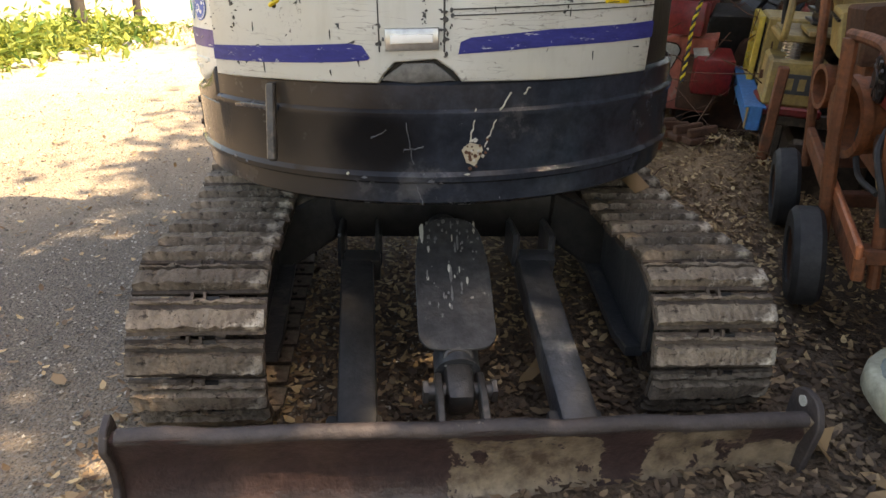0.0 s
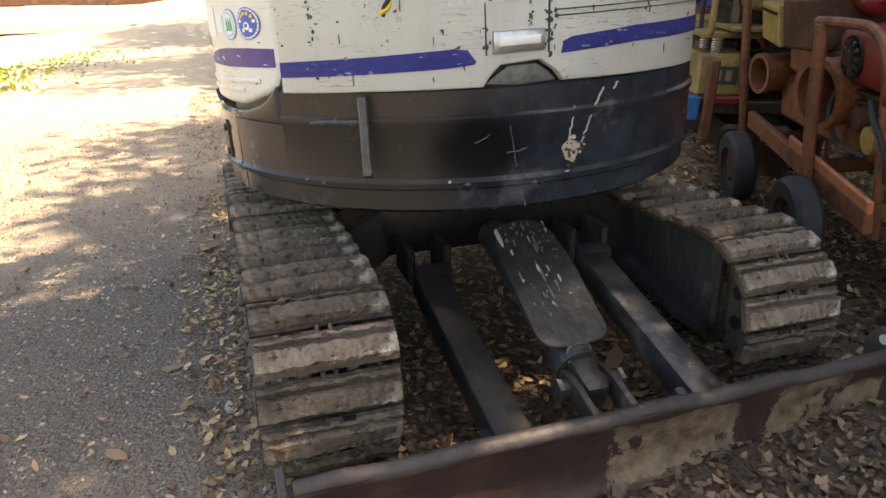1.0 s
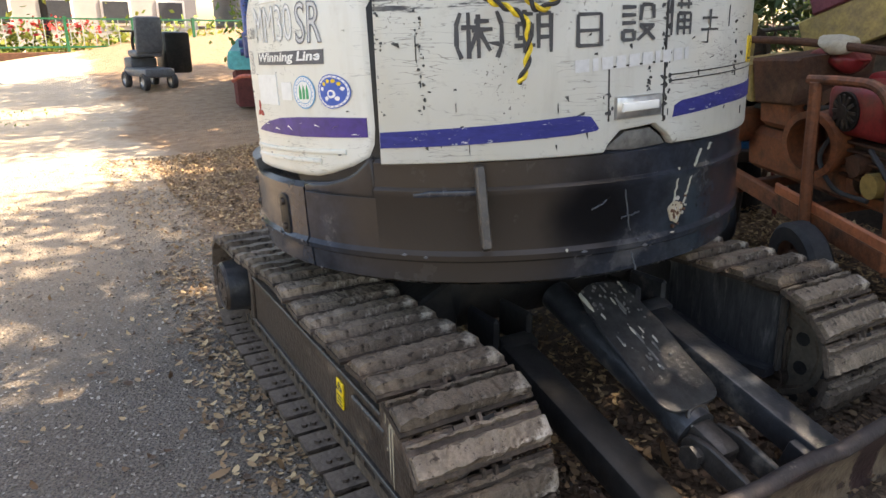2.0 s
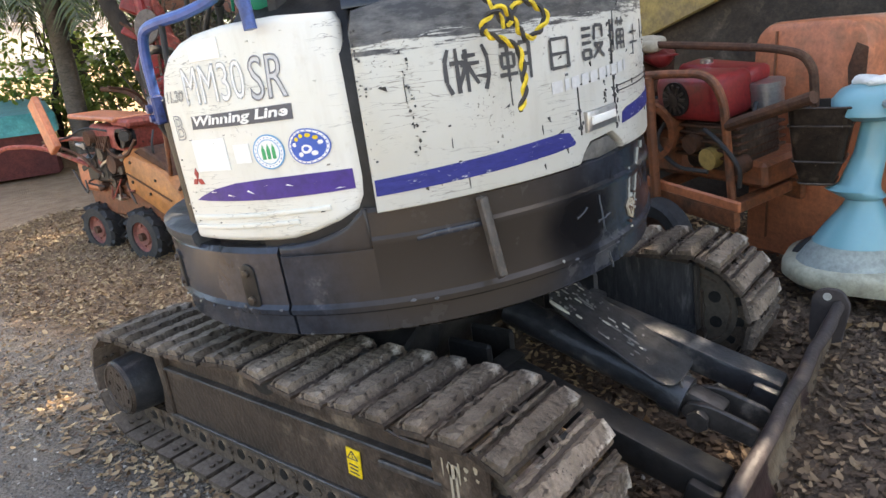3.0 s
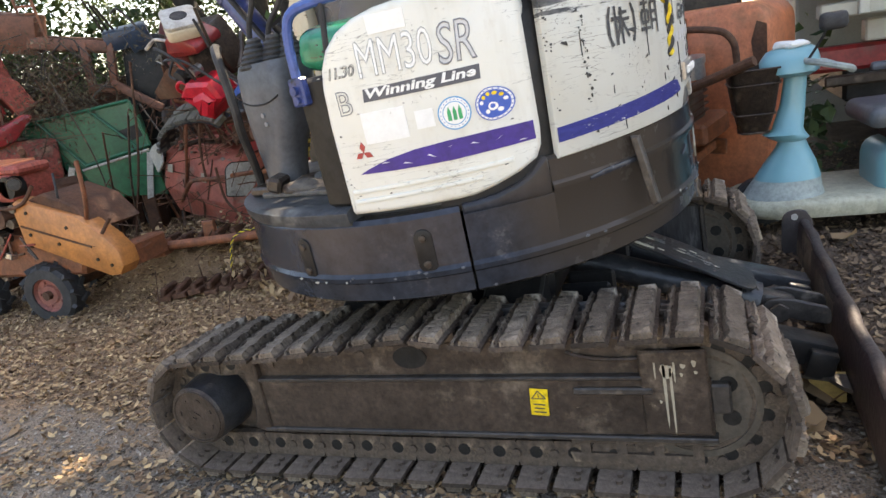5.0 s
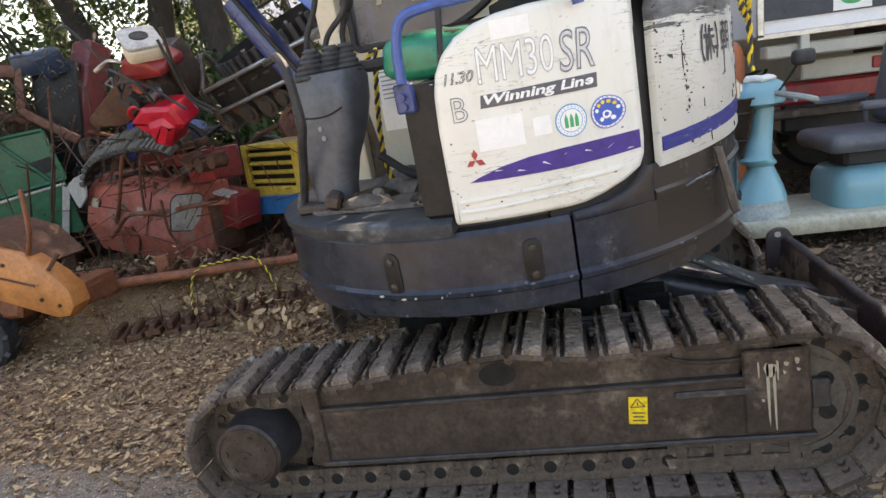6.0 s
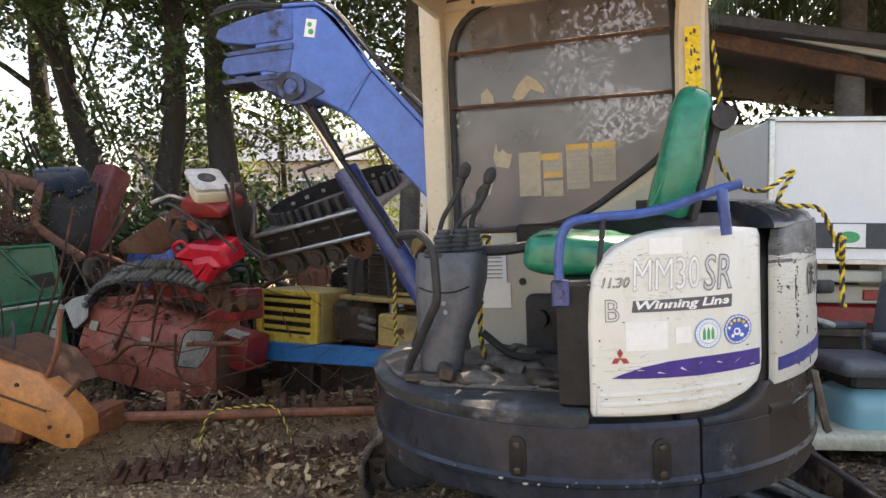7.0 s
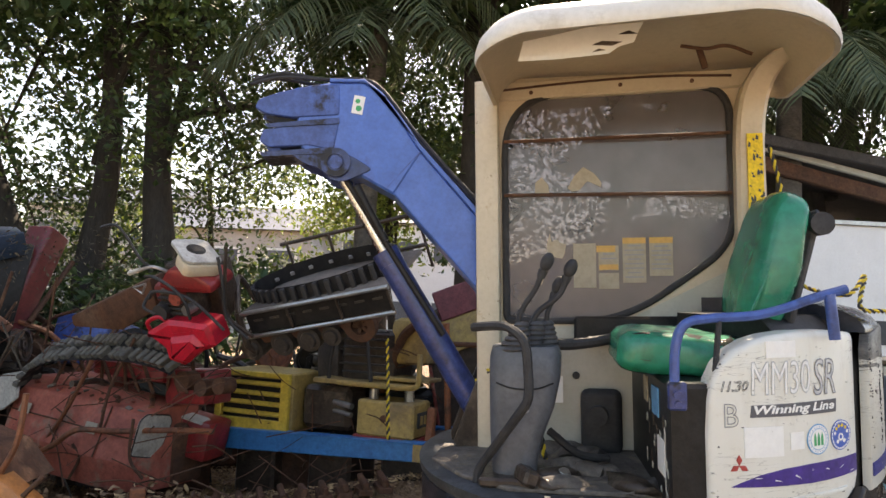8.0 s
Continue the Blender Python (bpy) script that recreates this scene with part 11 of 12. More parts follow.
def palm(base, height, lean, n, L, seed, label):
    rs = random.Random(seed)
    t = thing("palm", label, "palm", pose(*base))
    bm = bmesh.new()
    top = Vector((lean[0], lean[1], height))
    tube(bm, bend([(0, 0, -0.1), top * 0.5, top]), 0.13, 12, 0.11)
    part("trunk", bm, M_PALMB, t)
    for i in range(n):
        a = 2 * math.pi * i / n + rs.uniform(-.2, .2)
        up = rs.uniform(-0.5, 0.9)
        d = Vector((math.cos(a), math.sin(a), 0))
        pts = bend([top, top + d * L * 0.35 + Vector((0, 0, L * 0.25 * up + 0.1)), top + d * L * 0.72 + Vector((0, 0, L * (0.28 * up - 0.12))), top + d * L + Vector((0, 0, L * (0.15 * up - 0.45)))], 8)
        bm = bmesh.new()
        tube(bm, pts, 0.018, 5, 0.004)
        fr = part("frond", bm, M_PALM, t)
        bm = bmesh.new()
        for j in range(3, len(pts) - 1):
            for sub in (0.0, 0.5):
                q = pts[j].lerp(pts[j + 1], sub)
                t_ = (pts[j + 1] - pts[j]).normalized()
                s = t_.cross(Vector((0, 0, 1))).normalized()
                ll = 0.55 * L / 1.8 * math.sin(math.pi * min(1.0, 0.15 + 0.85 * j / len(pts))) + 0.12
                for sg in (-1, 1):
                    e = q + (s * sg * 0.75 + t_ * 0.55).normalized() * ll + Vector((0, 0, -ll * rs.uniform(0.35, 0.8)))
                    m_ = q.lerp(e, 0.45) + Vector((0, 0, ll * 0.12))
                    w = t_ * 0.014
                    v = [bm.verts.new(x) for x in (q - w, m_ - w, e, m_ + w, q + w)]
                    bm.faces.new((v[0], v[1], v[3], v[4]))
                    bm.faces.new((v[1], v[2], v[3]))
        tagged(part("leaflet_fan", bm, M_PALM, fr, smooth=0), kind="stuff")
    return t


GZ = lambda x, y: (x, y, gz(x, y))
tree("broadleaf_tree", GZ(6.1, 7.7), (0.3, 2.3), 6.5, 0.20, ((0.2, 2.0, 5.6), (2.4, 2.6, 2.0)), 7600, 0.105, 1, M_LEAF, "leaning broadleaf tree with dark bark")
tree("broadleaf_tree", GZ(6.2, 7.45), (0.2, 0.3), 7.0, 0.21, ((0.3, 0.2, 4.9), (2.2, 2.4, 2.3)), 8400, 0.105, 2, M_LEAF, "broadleaf tree with straight dark trunk")
tree("broadleaf_tree", GZ(6.0, 6.45), (0.1, 0.4), 7.0, 0.24, ((0.2, -0.8, 5.0), (2.0, 2.4, 2.0)), 8800, 0.105, 3, M_LEAF, "broadleaf tree with thick dark trunk")
tree("broadleaf_tree", GZ(8.2, 4.0), (0.4, -0.3), 7.5, 0.22, ((0.0, 0.0, 5.2), (2.4, 3.0, 2.6)), 12500, 0.11, 4, M_LEAF, "broadleaf tree behind the scrap row")
tree("broadleaf_tree", GZ(8.5, 10.5), (-0.3, 0.5), 8.0, 0.22, ((0.0, 0.0, 4.6), (3.0, 3.2, 3.4)), 8000, 0.115, 5, M_LEAF, "broadleaf tree at the back of the yard")
tree("small_tree", GZ(9.5, 7.0), (0.3, 0.2), 4.0, 0.09, ((0.0, 0.0, 2.6), (1.6, 2.6, 1.5)), 7500, 0.09, 6, M_LEAFY, "small sunlit yellow-green tree")
tree("small_tree", GZ(7.4, 3.6), (0.0, 0.1), 4.2, 0.07, ((0.0, 0.0, 3.2), (0.9, 0.9, 1.0)), 4500, 0.10, 7, M_LEAFY, "small sunlit yellow-green tree")
# next four crowns lie out of view, added and sized for the dappled shade
tree("broadleaf_tree", GZ(5.2, -1.6), (-0.8, 0.4), 6.2, 0.22, ((-0.9, 0.2, 5.6), (2.3, 3.0, 1.1)), 14000, 0.17, 8, M_LEAF, "broadleaf tree with an unseen crown added to shade the yard")
tree("broadleaf_tree", GZ(6.2, 2.6), (-1.0, 0.2), 6.6, 0.22, ((-1.15, 0.4, 5.9), (1.9, 2.5, 1.1)), 14000, 0.17, 9, M_LEAF, "broadleaf tree with an unseen crown added to shade the scrap row")
tree("broadleaf_tree", GZ(4.0, 10.4), (0.0, -0.3), 6.6, 0.2, ((1.5, -1.8, 5.6), (2.1, 3.0, 1.2)), 8500, 0.17, 10, M_LEAF, "broadleaf tree with an unseen crown added to shade the scrap row")
tree("broadleaf_tree", GZ(5.0, -6.0), (-0.5, 0.4), 6.4, 0.22, ((-0.7, 0.6, 5.4), (2.6, 3.2, 1.3)), 12500, 0.18, 11, M_LEAF, "broadleaf tree with an unseen crown added to shade the yard")
tree("broadleaf_tree", GZ(7.2, 0.4), (-0.2, 0.1), 5.6, 0.2, ((-0.2, 0.2, 3.6), (1.8, 3.2, 1.9)), 18000, 0.11, 15, M_LEAF, "dark broadleaf tree behind the shed")
tree("broadleaf_tree", GZ(2.74, 8.75), (-1.05, 0.35), 5.4, 0.125, ((0.0, 0.2, 5.6), (1.4, 1.6, 0.9)), 5000, 0.12, 16, M_LEAF, "leaning tree with a bare grey trunk behind the scrap")
palm(GZ(5.3, 4.0), 4.7, (-0.2, -0.1), 18, 1.9, 31, "palm with drooping fronds behind the boom")
palm(GZ(3.7, -0.2), 3.7, (-0.1, 0.0), 17, 1.4, 32, "palm with drooping fronds beside the cab")
palm(GZ(2.25, 10.3), 2.5, (0.05, 0.1), 18, 1.5, 33, "palm with drooping fronds over the tiller")
tree("broadleaf_tree", GZ(3.6, 13.5), (0.6, -0.4), 5.5, 0.17, ((0.2, 0.0, 4.6), (2.4, 2.4, 1.8)), 9000, 0.18, 12, M_LEAF, "broadleaf tree beyond the tiller")

tree("small_tree", GZ(2.9, 12.6), (0.1, 0.1), 3.0, 0.06, ((0.0, 0.0, 1.7), (1.3, 0.9, 1.4)), 4500, 0.13, 13, M_LEAFY, "small bushy tree behind the boat")
tree("small_tree", GZ(5.2, 11.2), (0.1, 0.1), 3.0, 0.06, ((0.0, 0.0, 1.8), (1.5, 1.2, 1.5)), 5000, 0.13, 14, M_LEAF, "small bushy tree behind the scrap")



def bush(base, hs, n, seed, mat, label):
    """Low undergrowth: several thin stems and leaf clumps."""
    rs = np.random.RandomState(seed)
    t = thing("bush", label, "bush", pose(*base), "undergrowth behind the scrap")
    for i in range(5):
        bm = bmesh.new()
        e = Vector((rs.uniform(-hs[0], hs[0]), rs.uniform(-hs[1], hs[1]), hs[2] * rs.uniform(1.0, 1.7)))
        tube(bm, bend([(0, 0, -0.05), e * 0.5 + Vector((0, 0, 0.2)), e]), 0.022, 6, 0.006)
        part("stem", bm, M_BARK, t)
    k = 30
    c = rs.uniform(-1, 1, size=(k, 3)) * np.array(hs) + np.array([0, 0, hs[2]])
    pts = c[rs.randint(0, k, n)] + rs.normal(size=(n, 3)) * 0.16
    pts[:, 2] = np.maximum(pts[:, 2], 0.03)
    mesh_part("foliage", leaves_mesh("foliage", pts, 0.12, 0.15, 0.5, seed), mat, t, smooth=0)
    return t


for i, (x, y, h) in enumerate(((5.0, 8.9, 0.9), (5.2, 7.0, 0.8), (5.3, 5.4, 0.85), (4.4, 9.9, 1.0), (4.5, 8.6, 1.05), (3.9, 9.2, 1.05), (5.4, 6.2, 0.7), (7.2, 8.6, 1.0), (7.4, 10.0, 1.2), (7.0, 7.3, 0.85), (8.2, 9.2, 1.2), (8.4, 7.6, 1.1), (7.9, 6.2, 1.05))):
    bush(GZ(x, y), (0.7, 0.8, h), 1300 if x > 6.5 else 2200, 80 + i, M_LEAF, "dark leafy undergrowth behind the scrap")
bush(GZ(2.55, 1.42), (0.32, 0.30, 0.30), 1000, 99, M_LEAF, "dark spiky undergrowth behind the scooter")
tree("small_tree", GZ(7.7, 8.0), (0.1, 0.1), 3.4, 0.06, ((0.0, 0.0, 2.5), (0.9, 2.3, 0.85)), 5200, 0.095, 18, M_LEAF, "small leafy tree between the trunks")
tree("broadleaf_tree", GZ(6.4, -2.9), (0.1, 0.2), 5.4, 0.18, ((0.0, 0.2, 4.4), (1.5, 1.7, 1.5)), 9000, 0.12, 17, M_LEAF, "dark broadleaf tree behind the truck")

# ---- across the drive: verge, road, fence, houses ----


def strip(name, label, x0, y0, x1, y1, w, z, mat, kind="structure", h=0.12):
    d = Vector((x1 - x0, y1 - y0, 0))
    a = math.degrees(math.atan2(d.y, d.x))
    bm = bmesh.new()
    box(bm, ((x0 + x1) / 2, (y0 + y1) / 2, z), (d.length, w, h), (0, 0, a), bev=0.02)
    return tagged(part(name, bm, mat, None), label, name.replace("_", " "), kind=kind)


def build_far():
    strip("road", "sun-bleached concrete road across the yard", -40, 18.5, 34, 23.5, 8.0, gz(-3, 21) - 0.03, M_CONC, h=0.16)
    f = thing("fence", "green metal railing fence on a low kerb along the road", "fence", pose(-4.6, 25.0, gz(-3, 25) + 0.1, 0, 0, 9.0))
    L = 40
    bm = bmesh.new()
    box(bm, (0, 0, 0.08), (L, 0.3, 0.24), bev=0.02)
    part("kerb", bm, M_RUST, f)
    for z in (0.35, 1.2):
        bm = bmesh.new()
        box(bm, (0, 0, z), (L, 0.04, 0.05), bev=0)
        part("rail", bm, M_GREEN, f)
    me = None
    for i in range(21):
        bm = bmesh.new()
        box(bm, (-L / 2 + 2 * i, 0, 0.65), (0.08, 0.08, 1.25), bev=0.0)
        part("post", bm, M_GREEN, f)
    for i in range(110):
        if me is None:
            bm = bmesh.new()
            box(bm, (0, 0, 0.77), (0.025, 0.025, 0.85), bev=0)
            me = bpy.data.meshes.new("baluster")
            bm.to_mesh(me)
            bm.free()
            me.materials.append(M_TEALG)
        ob = new("baluster", me)
        ob.parent = f
        ob.location = (-L / 2 + 0.36 * i, 0, 0)
    base = gz(-3, 27)
    for i, (x, y, w, h, d) in enumerate(((-12, 36, 9, 5.5, 7), (0.5, 38, 9, 5.0, 7), (12, 37, 10, 5.8, 7))):
        hs = thing("house", "pale two-storey house behind the fence", "house", pose(x, y, base), "houses across the road")
        bm = bmesh.new()
        box(bm, (0, 0, h / 2), (w, d, h), bev=0.03)
        part("wall", bm, M_HOUSE, hs)
        bm = bmesh.new()
        prism(bm, [(-d / 2 - 0.5, h), (d / 2 + 0.5, h), (0, h + 1.6)], "x", -w / 2 - 0.4, w / 2 + 0.4)
        part("roof", bm, M_ROOFD, hs)
        for k in range(4):
            for z in (1.6, 4.0):
                bm = bmesh.new()
                box(bm, (-w / 2 + w * (k + 0.5) / 4, -d / 2 - 0.02, z), (1.2, 0.1, 1.1), bev=0.02)
                wi = part("window", bm, M_LIGHT, hs)
                bm = bmesh.new()
                box(bm, (-w / 2 + w * (k + 0.5) / 4, -d / 2 - 0.08, z), (1.0, 0.04, 0.9), bev=0)
                part("pane", bm, M_TRUCKD, wi)
    rs = np.random.RandomState(77)
    n = 7000
    x = rs.uniform(-24, 12, n)
    pts = np.stack([x, 26.2 + rs.normal(size=n) * 0.5 + 0.16 * (x + 4.6), base + 0.2 + np.abs(rs.normal(size=n)) * 0.45], 1)
    tagged(mesh_part("shrubs", leaves_mesh("shrubs", pts, 0.22, 0.1, 0.6, 3), M_WEED, None, smooth=0), "green shrubs along the fence", "shrubs", kind="stuff")
    x = rs.uniform(-3.6, 0.4, 330)
    pts = np.stack([x, 26.0 + rs.normal(size=330) * 0.2 + 0.16 * (x + 4.6), base + 1.05 + rs.normal(size=330) * 0.13], 1)
    tagged(mesh_part("red_flowers", leaves_mesh("flowers", pts, 0.13, 0.1, 0.8, 4), M_FLOWER, None, smooth=0), "red flowering hedge along the fence", "flowers", kind="stuff")
    tree("broadleaf_tree", (-6.6, 28.4, base), (0.2, 0), 4.4, 0.16, ((0, 0, 3.0), (3.0, 2.0, 1.5)), 9000, 0.28, 41, M_LEAF, "broadleaf tree behind the fence")
    tree("broadleaf_tree", (-1.2, 27.5, base), (0.2, 0), 5.0, 0.14, ((0, 0, 4.0), (2.4, 2.0, 1.4)), 6000, 0.28, 42, M_LEAF, "broadleaf tree behind the fence")
    sg = thing("notice_board", "small white notice board by the fence", "sign", pose(-6.9, 24.6, gz(-6.9, 24.6)))
    bm = bmesh.new()
    box(bm, (0, 0, 1.25), (0.9, 0.04, 0.6), bev=0.01)
    bd = part("board", bm, M_LIGHT, sg)
    bm = bmesh.new()
    box(bm, (0, -0.025, 1.32), (0.6, 0.01, 0.08), bev=0)
    box(bm, (0, -0.025, 1.16), (0.4, 0.01, 0.08), bev=0)
    part("unreadable_line", bm, M_EMBL, bd)
    bm = bmesh.new()
    for xx in (-0.35, 0.35):
        rod(bm, (xx, 0.02, -0.1), (xx, 0.02, 1.0), 0.03, seg=8)
    part("leg", bm, M_FRAME, sg)
    bn = thing("yellow_banner", "narrow yellow banner on a pole", "banner", pose(-3.3, 24.7, gz(-3.3, 24.7)))
    bm = bmesh.new()
    box(bm, (0, 0, 2.1), (0.16, 0.02, 1.2), (0, 8, 0), bev=0)
    part("cloth", bm, M_YELLOW, bn)
    bm = bmesh.new()
    rod(bm, (-0.2, 0, 0), (-0.2, 0, 2.9), 0.025, seg=8)
    part("pole", bm, M_FRAME, bn)
    # mobility scooter parked far off in the sun
    ps = thing("parked_scooter", "dark grey mobility scooter parked on the drive", "scooter", pose(0.30, 14.2, gz(0.30, 14.2), 0, 0, 15))
    bm = bmesh.new()
    box(bm, (0, 0, 0.30), (0.55, 1.0, 0.16), bev=0.05, seg=2)
    box(bm, (0, 0.35, 0.45), (0.5, 0.35, 0.2), bev=0.05, seg=2)
    part("body", bm, M_CONSOLE, ps)
    bm = bmesh.new()
    box(bm, (0, 0.1, 0.62), (0.48, 0.45, 0.12), bev=0.05, seg=2)
    part("seat", bm, M_CONSOLE, ps)
    bm = bmesh.new()
    box(bm, (0, -0.15, 0.95), (0.48, 0.12, 0.62), (6, 0, 0), bev=0.05, seg=2)
    part("seat_back", bm, M_CONSOLE, ps)
    bm = bmesh.new()
    box(bm, (0.62, 0.3, 0.62), (0.5, 0.5, 0.75), bev=0.06, seg=2)
    part("rear_trunk", bm, M_BLACK, ps)
    for xx in (-0.25, 0.25):
        for yy in (-0.38, 0.45):
            wheel(ps, (xx, yy, 0.15), (1, 0, 0), 0.15, 0.1, M_RUBBER, M_ALU)
    bm = bmesh.new()
    tube(bm, bend([(0, 0.55, 0.35), (0, 0.62, 0.8), (0, 0.5, 1.0)]), 0.03, 8)
    rod(bm, (-0.25, 0.48, 1.0), (0.25, 0.48, 1.0), 0.018)
    part("tiller", bm, M_BLACK, ps)
    # tarpaulined boat behind the tiller
    b = thing("covered_boat", "beached boat under a teal tarpaulin beside the trees", "boat", pose(1.95, 12.0, gz(1.9, 12.0), 0, 0, 72))
    bm = bmesh.new()
    prism(bm, [(-1.6, 0.55), (-1.4, 0.0), (1.3, 0.0), (1.9, 0.6)], "y", -0.5, 0.5, 0.05)
    part("hull", bm, surf("dull_red_hull", (0.16, 0.04, 0.035), (0.10, 0.03, 0.03), 3, 0.6, bump=0.05), b)
    bm = bmesh.new()
    prism(bm, [(-1.65, 0.55), (1.92, 0.60), (1.7, 0.78), (0.2, 0.95), (-1.5, 0.80)], "y", -0.56, 0.56, 0.06, 2)
    part("tarpaulin", bm, surf("teal_tarpaulin", (0.06, 0.33, 0.30), (0.05, 0.26, 0.24), 3, 0.5, bump=0.05), b)
    # verge tree
    tree("verge_tree", GZ(-4.05, 9.6), (-0.2, 0.2), 4.5, 0.085, ((-1.5, 2.0, 6.0), (1.5, 1.5, 0.8)), 1500, 0.2, 51, M_LEAF, "slim tree on the weedy verge")
    tree("verge_tree", GZ(-3.9, 11.3), (0.1, 0.2), 4.5, 0.06, ((-1.5, 2.0, 6.0), (1.5, 1.5, 0.8)), 1500, 0.2, 52, M_LEAF, "slim tree on the weedy verge")
    n = 9000
    t = 0.52 * rs.rand(n) ** 0.8
    off = rs.normal(size=n) * 0.40
    x = -5.6 + t * 3.6 - off * 0.9
    y = 6.2 + t * 7.6 + off * 0.45
    hgt = np.abs(rs.normal(size=n)) * 0.15
    z = np.array([gz(a, b_) for a, b_ in zip(x, y)]) + hgt
    tagged(mesh_part("verge_weeds", leaves_mesh("weeds", np.stack([x, y, z], 1), 0.13, 0.0, 0.35, 9), M_WEED, None, smooth=0), "sunlit yellow-green weeds on the verge", "weeds", kind="stuff")
    n = 1800
    t = 0.25 + 0.65 * rs.rand(n)
    off = np.abs(rs.normal(size=n)) * -0.7 + 0.5
    x = -5.6 + t * 3.6 - off * 0.9
    y = 6.2 + t * 7.6 + off * 0.45
    z = np.array([gz(a, b_) for a, b_ in zip(x, y)]) + 0.02 * rs.rand(n)
    tagged(mesh_part("dry_grass", leaves_mesh("dry_grass", np.stack([x, y, z], 1), 0.06, 0.0, 0.3, 19), M_WEED, None, smooth=0), "thin dry grass tufts on the bleached ground", "grass", kind="stuff")
    rk = random.Random(6)
    for i in range(9):
        tt = i / 15
        bm = bmesh.new()
        bmesh.ops.create_icosphere(bm, subdivisions=2, radius=0.11 + 0.05 * rk.random())
        for v in bm.verts:
            v.co += v.normal * 0.04 * noise.noise(v.co * 8 + Vector((i, 0, 0)))
            v.co.z *= 0.55
        xx, yy = -4.95 + tt * 3.4 + rk.uniform(-.08, .08), 5.9 + tt * 7.2
        st = part("edging_stone", bm, M_CONC, None)
        st.location = (xx, yy, gz(xx, yy) + 0.02)
        tagged(st, "pale rough stone edging the verge", "stone", "edging stones")


build_far()


def build_back_houses():
    """Pale houses seen low between the trunks behind the scrap row."""
    for x, y, w, h, d, mt in ((27, 10.5, 7.0, 4.6, 5.0, M_HOUSE), (29, 3.5, 6.0, 5.4, 5.0, M_TRUCK), (31, 17.5, 7.0, 5.0, 5.0, M_HOUSE)):
        z0 = gz(x, y) - 0.2
        hs = thing("house", "pale plastered house beyond the trees", "house", pose(x, y, z0, 0, 0, -8), "houses beyond the trees")
        bm = bmesh.new()
        box(bm, (0, 0, h / 2), (d, w, h), bev=0.03)
        part("wall", bm, mt, hs)
        bm = bmesh.new()
        prism(bm, [(-d / 2 - 0.4, h), (d / 2 + 0.4, h), (0, h + 1.3)], "y", -w / 2 - 0.3, w / 2 + 0.3)
        part("roof", bm, M_CONSOLE, hs)
        for k in range(3):
            for z in (1.6, h - 1.2):
                bm = bmesh.new()
                box(bm, (-d / 2 - 0.02, -w / 2 + w * (k + 0.5) / 3, z), (0.1, 1.3, 1.0), bev=0.02)
                wi = part("window", bm, M_LIGHT, hs)
                bm = bmesh.new()
                box(bm, (-d / 2 - 0.08, -w / 2 + w * (k + 0.5) / 3, z), (0.04, 1.1, 0.8), bev=0)
                part("pane", bm, M_CONSOLE, wi)


build_back_houses()

# ---- litter ----


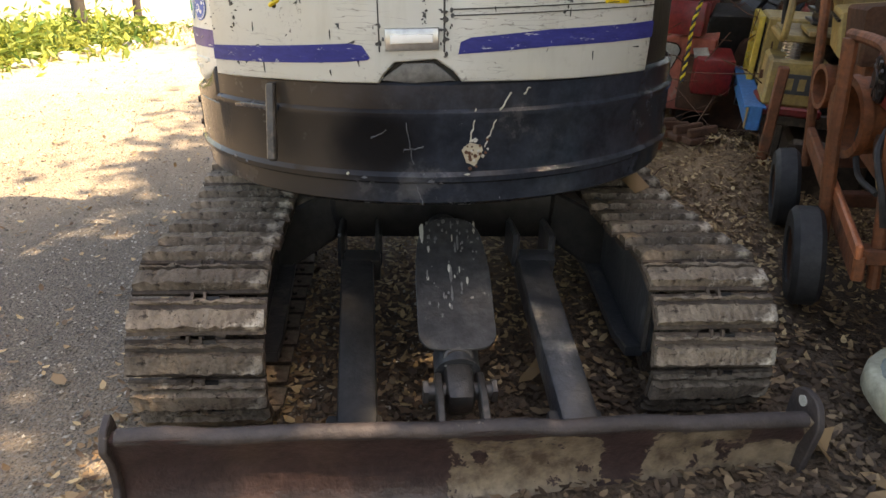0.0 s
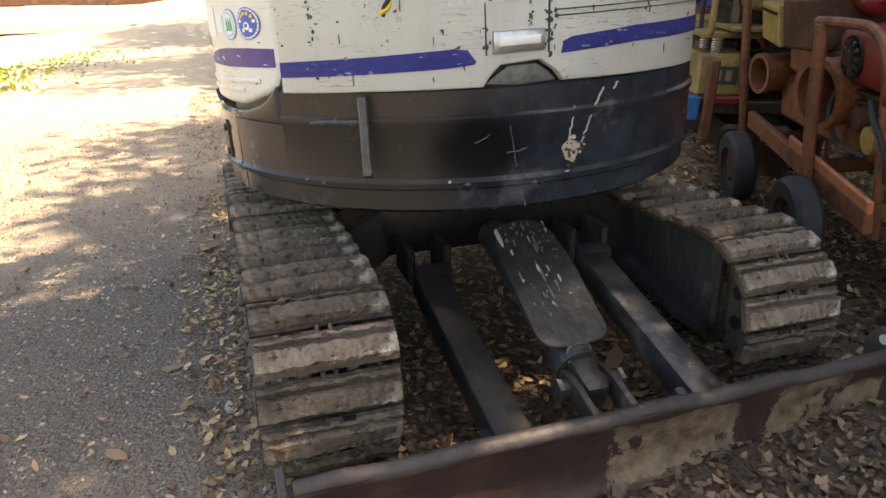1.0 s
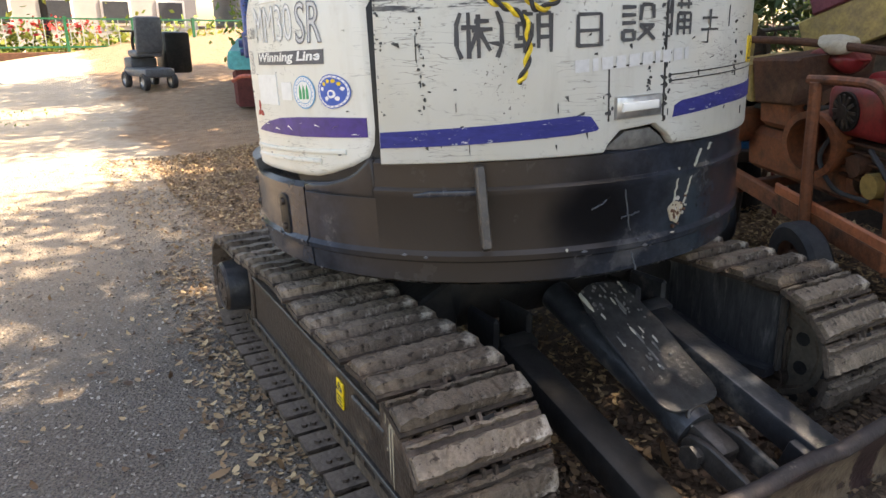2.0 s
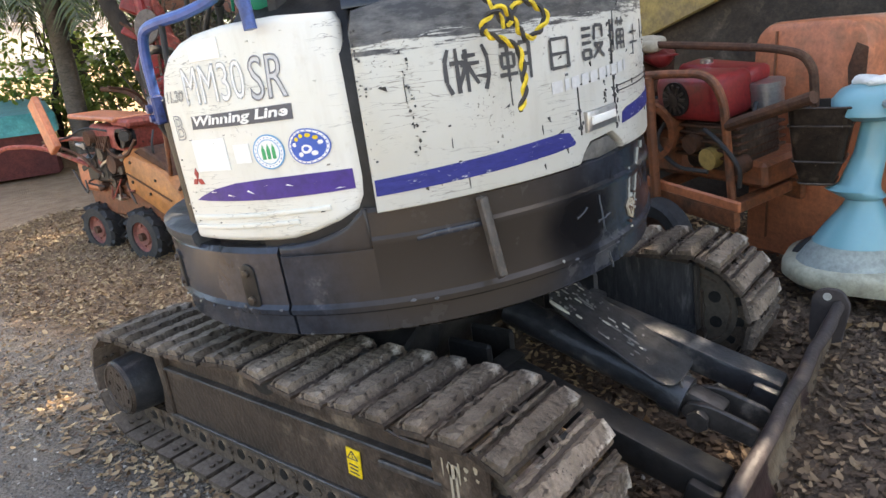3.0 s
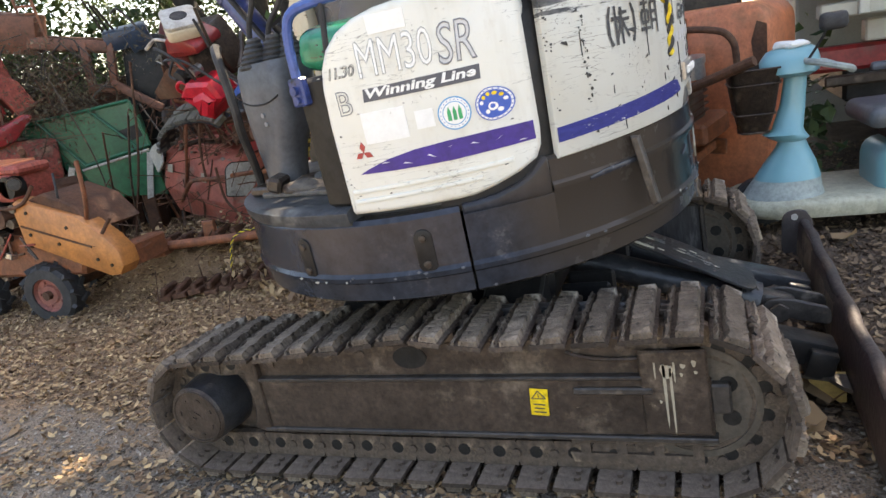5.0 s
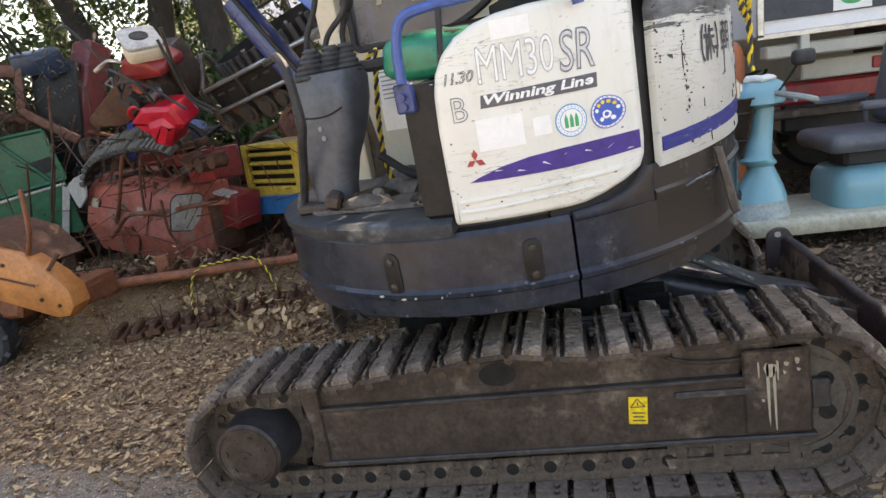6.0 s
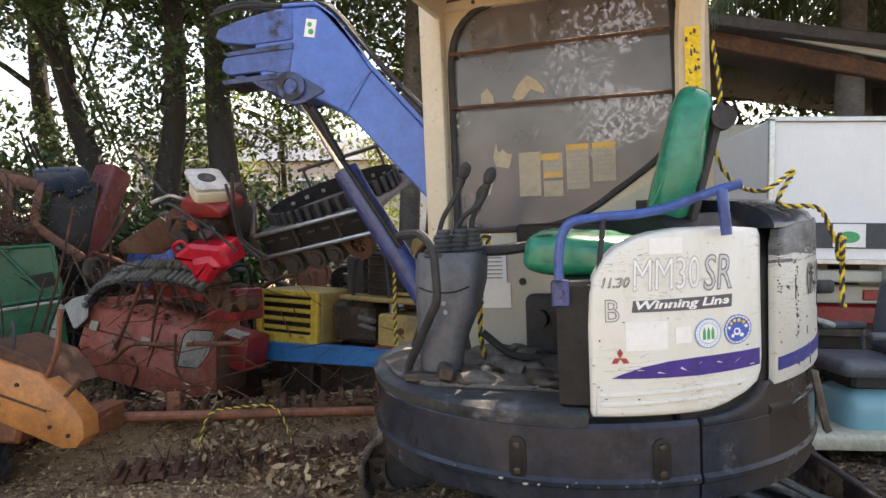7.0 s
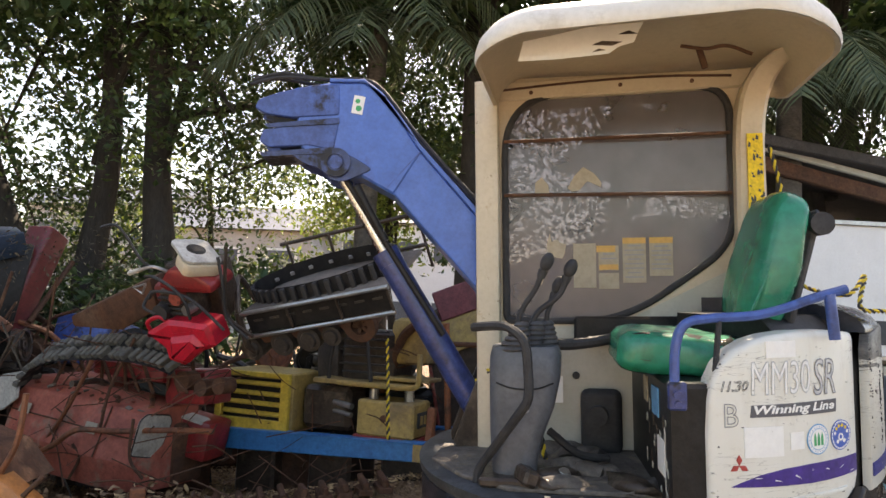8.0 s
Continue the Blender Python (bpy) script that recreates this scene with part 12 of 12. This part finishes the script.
def build_litter():
    rs = np.random.RandomState(5)
    pts, big = [], []
    n = 230000
    X, Y = rs.uniform(-3.2, 3.4, n), rs.uniform(-1.2, 8.0, n)
    for x, y, u in zip(X, Y, rs.rand(n)):
        edge = -0.45 + 0.35 * noise.noise(Vector((x * 0.7, y * 0.7, 4)))
        d = (0.66 if y > 2.6 else 0.50) if x > edge else 0.020
        # drift of leaves along the outer side of the track
        if -1.02 < x < -0.70 and 1.2 < y < 4.4:
            d = 0.42 if x > -0.93 else 0.16
        elif x > edge - 0.5 and y > 3.6:
            d = max(d, 0.16)
        if u < d:
            pts.append((x, y, gz(x, y) + (0.024 if x > 0.85 and 3.2 < y < 5.7 else 0.006) + 0.012 * rs.rand()))
    p = np.array(pts)
    # leaves at the blade end get a darker tone that carries the shade
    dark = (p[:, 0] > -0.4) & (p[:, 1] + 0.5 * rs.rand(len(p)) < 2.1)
    for sel, mat, sz, lab in ((~dark, M_LITTER, 0.033, "dry tan fallen leaves scattered over the ground"), (dark, M_LITTERD, 0.036, "dark fallen leaves by the blade, shade in their tone")):
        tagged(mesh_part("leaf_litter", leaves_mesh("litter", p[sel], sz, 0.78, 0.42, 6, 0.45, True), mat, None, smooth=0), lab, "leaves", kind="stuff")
    n = 30000
    x, y = rs.uniform(-3.4, 0.0, n), rs.uniform(-1.0, 6.5, n)
    z = np.array([gz(a, b) for a, b in zip(x, y)]) + 0.003
    tagged(mesh_part("gravel", leaves_mesh("gravel", np.stack([x, y, z], 1), 0.013, 0.6, 0.8, 8, 0.6), M_PEBBLE, None, smooth=0), "pale gravel bits on the dark drive", "gravel", kind="stuff")
    # larger pale leaves and paper scraps that stand out
    for i, (x, y) in enumerate(((-1.03, 2.31), (-1.16, 1.87), (-0.86, 2.0), (-0.93, 3.50), (0.92, 1.56), (-0.6, 4.57), (1.05, 1.2), (-0.75, 3.82))):
        me = leaves_mesh("leaf", [(x, y, gz(x, y) + 0.015)], 0.10 if i != 2 else 0.06, 0.85, 0.5, 60 + i, 0.3, True)
        ob = mesh_part("large_leaf", me, M_LITTER if i != 2 else M_TANKW, None, smooth=0)
        tagged(ob, "large dry leaf on the ground" if i != 2 else "white paper scrap on the ground", "leaf" if i != 2 else "paper", "large leaves" if i != 2 else "")
    for i, (x, y, sz) in enumerate(((-0.36, 1.42, 0.16), (-0.22, 1.36, 0.15), (-0.30, 1.56, 0.12), (0.30, 1.72, 0.13), (0.93, 1.30, 0.14), (0.98, 1.10, 0.12), (0.10, 1.66, 0.11))):
        me = leaves_mesh("leaf", [(x, y, gz(x, y) + 0.03)], sz, 0.55, 0.62, 90 + i, 0.5, True)
        tagged(mesh_part("large_leaf", me, M_LITTER, None, smooth=0), "large curled dry leaf lying beside the blade", "leaf", "large leaves")
    # dead leaf and grass on the tracks
    lf = mesh_part("large_leaf", leaves_mesh("leaf", [(0.78, 2.35, 0.56)], 0.20, 0.5, 0.55, 71, 0.4), M_LITTER, None, smooth=0)
    tagged(lf, "large curled brown leaf on the far track", "leaf", "large leaves")


build_litter()
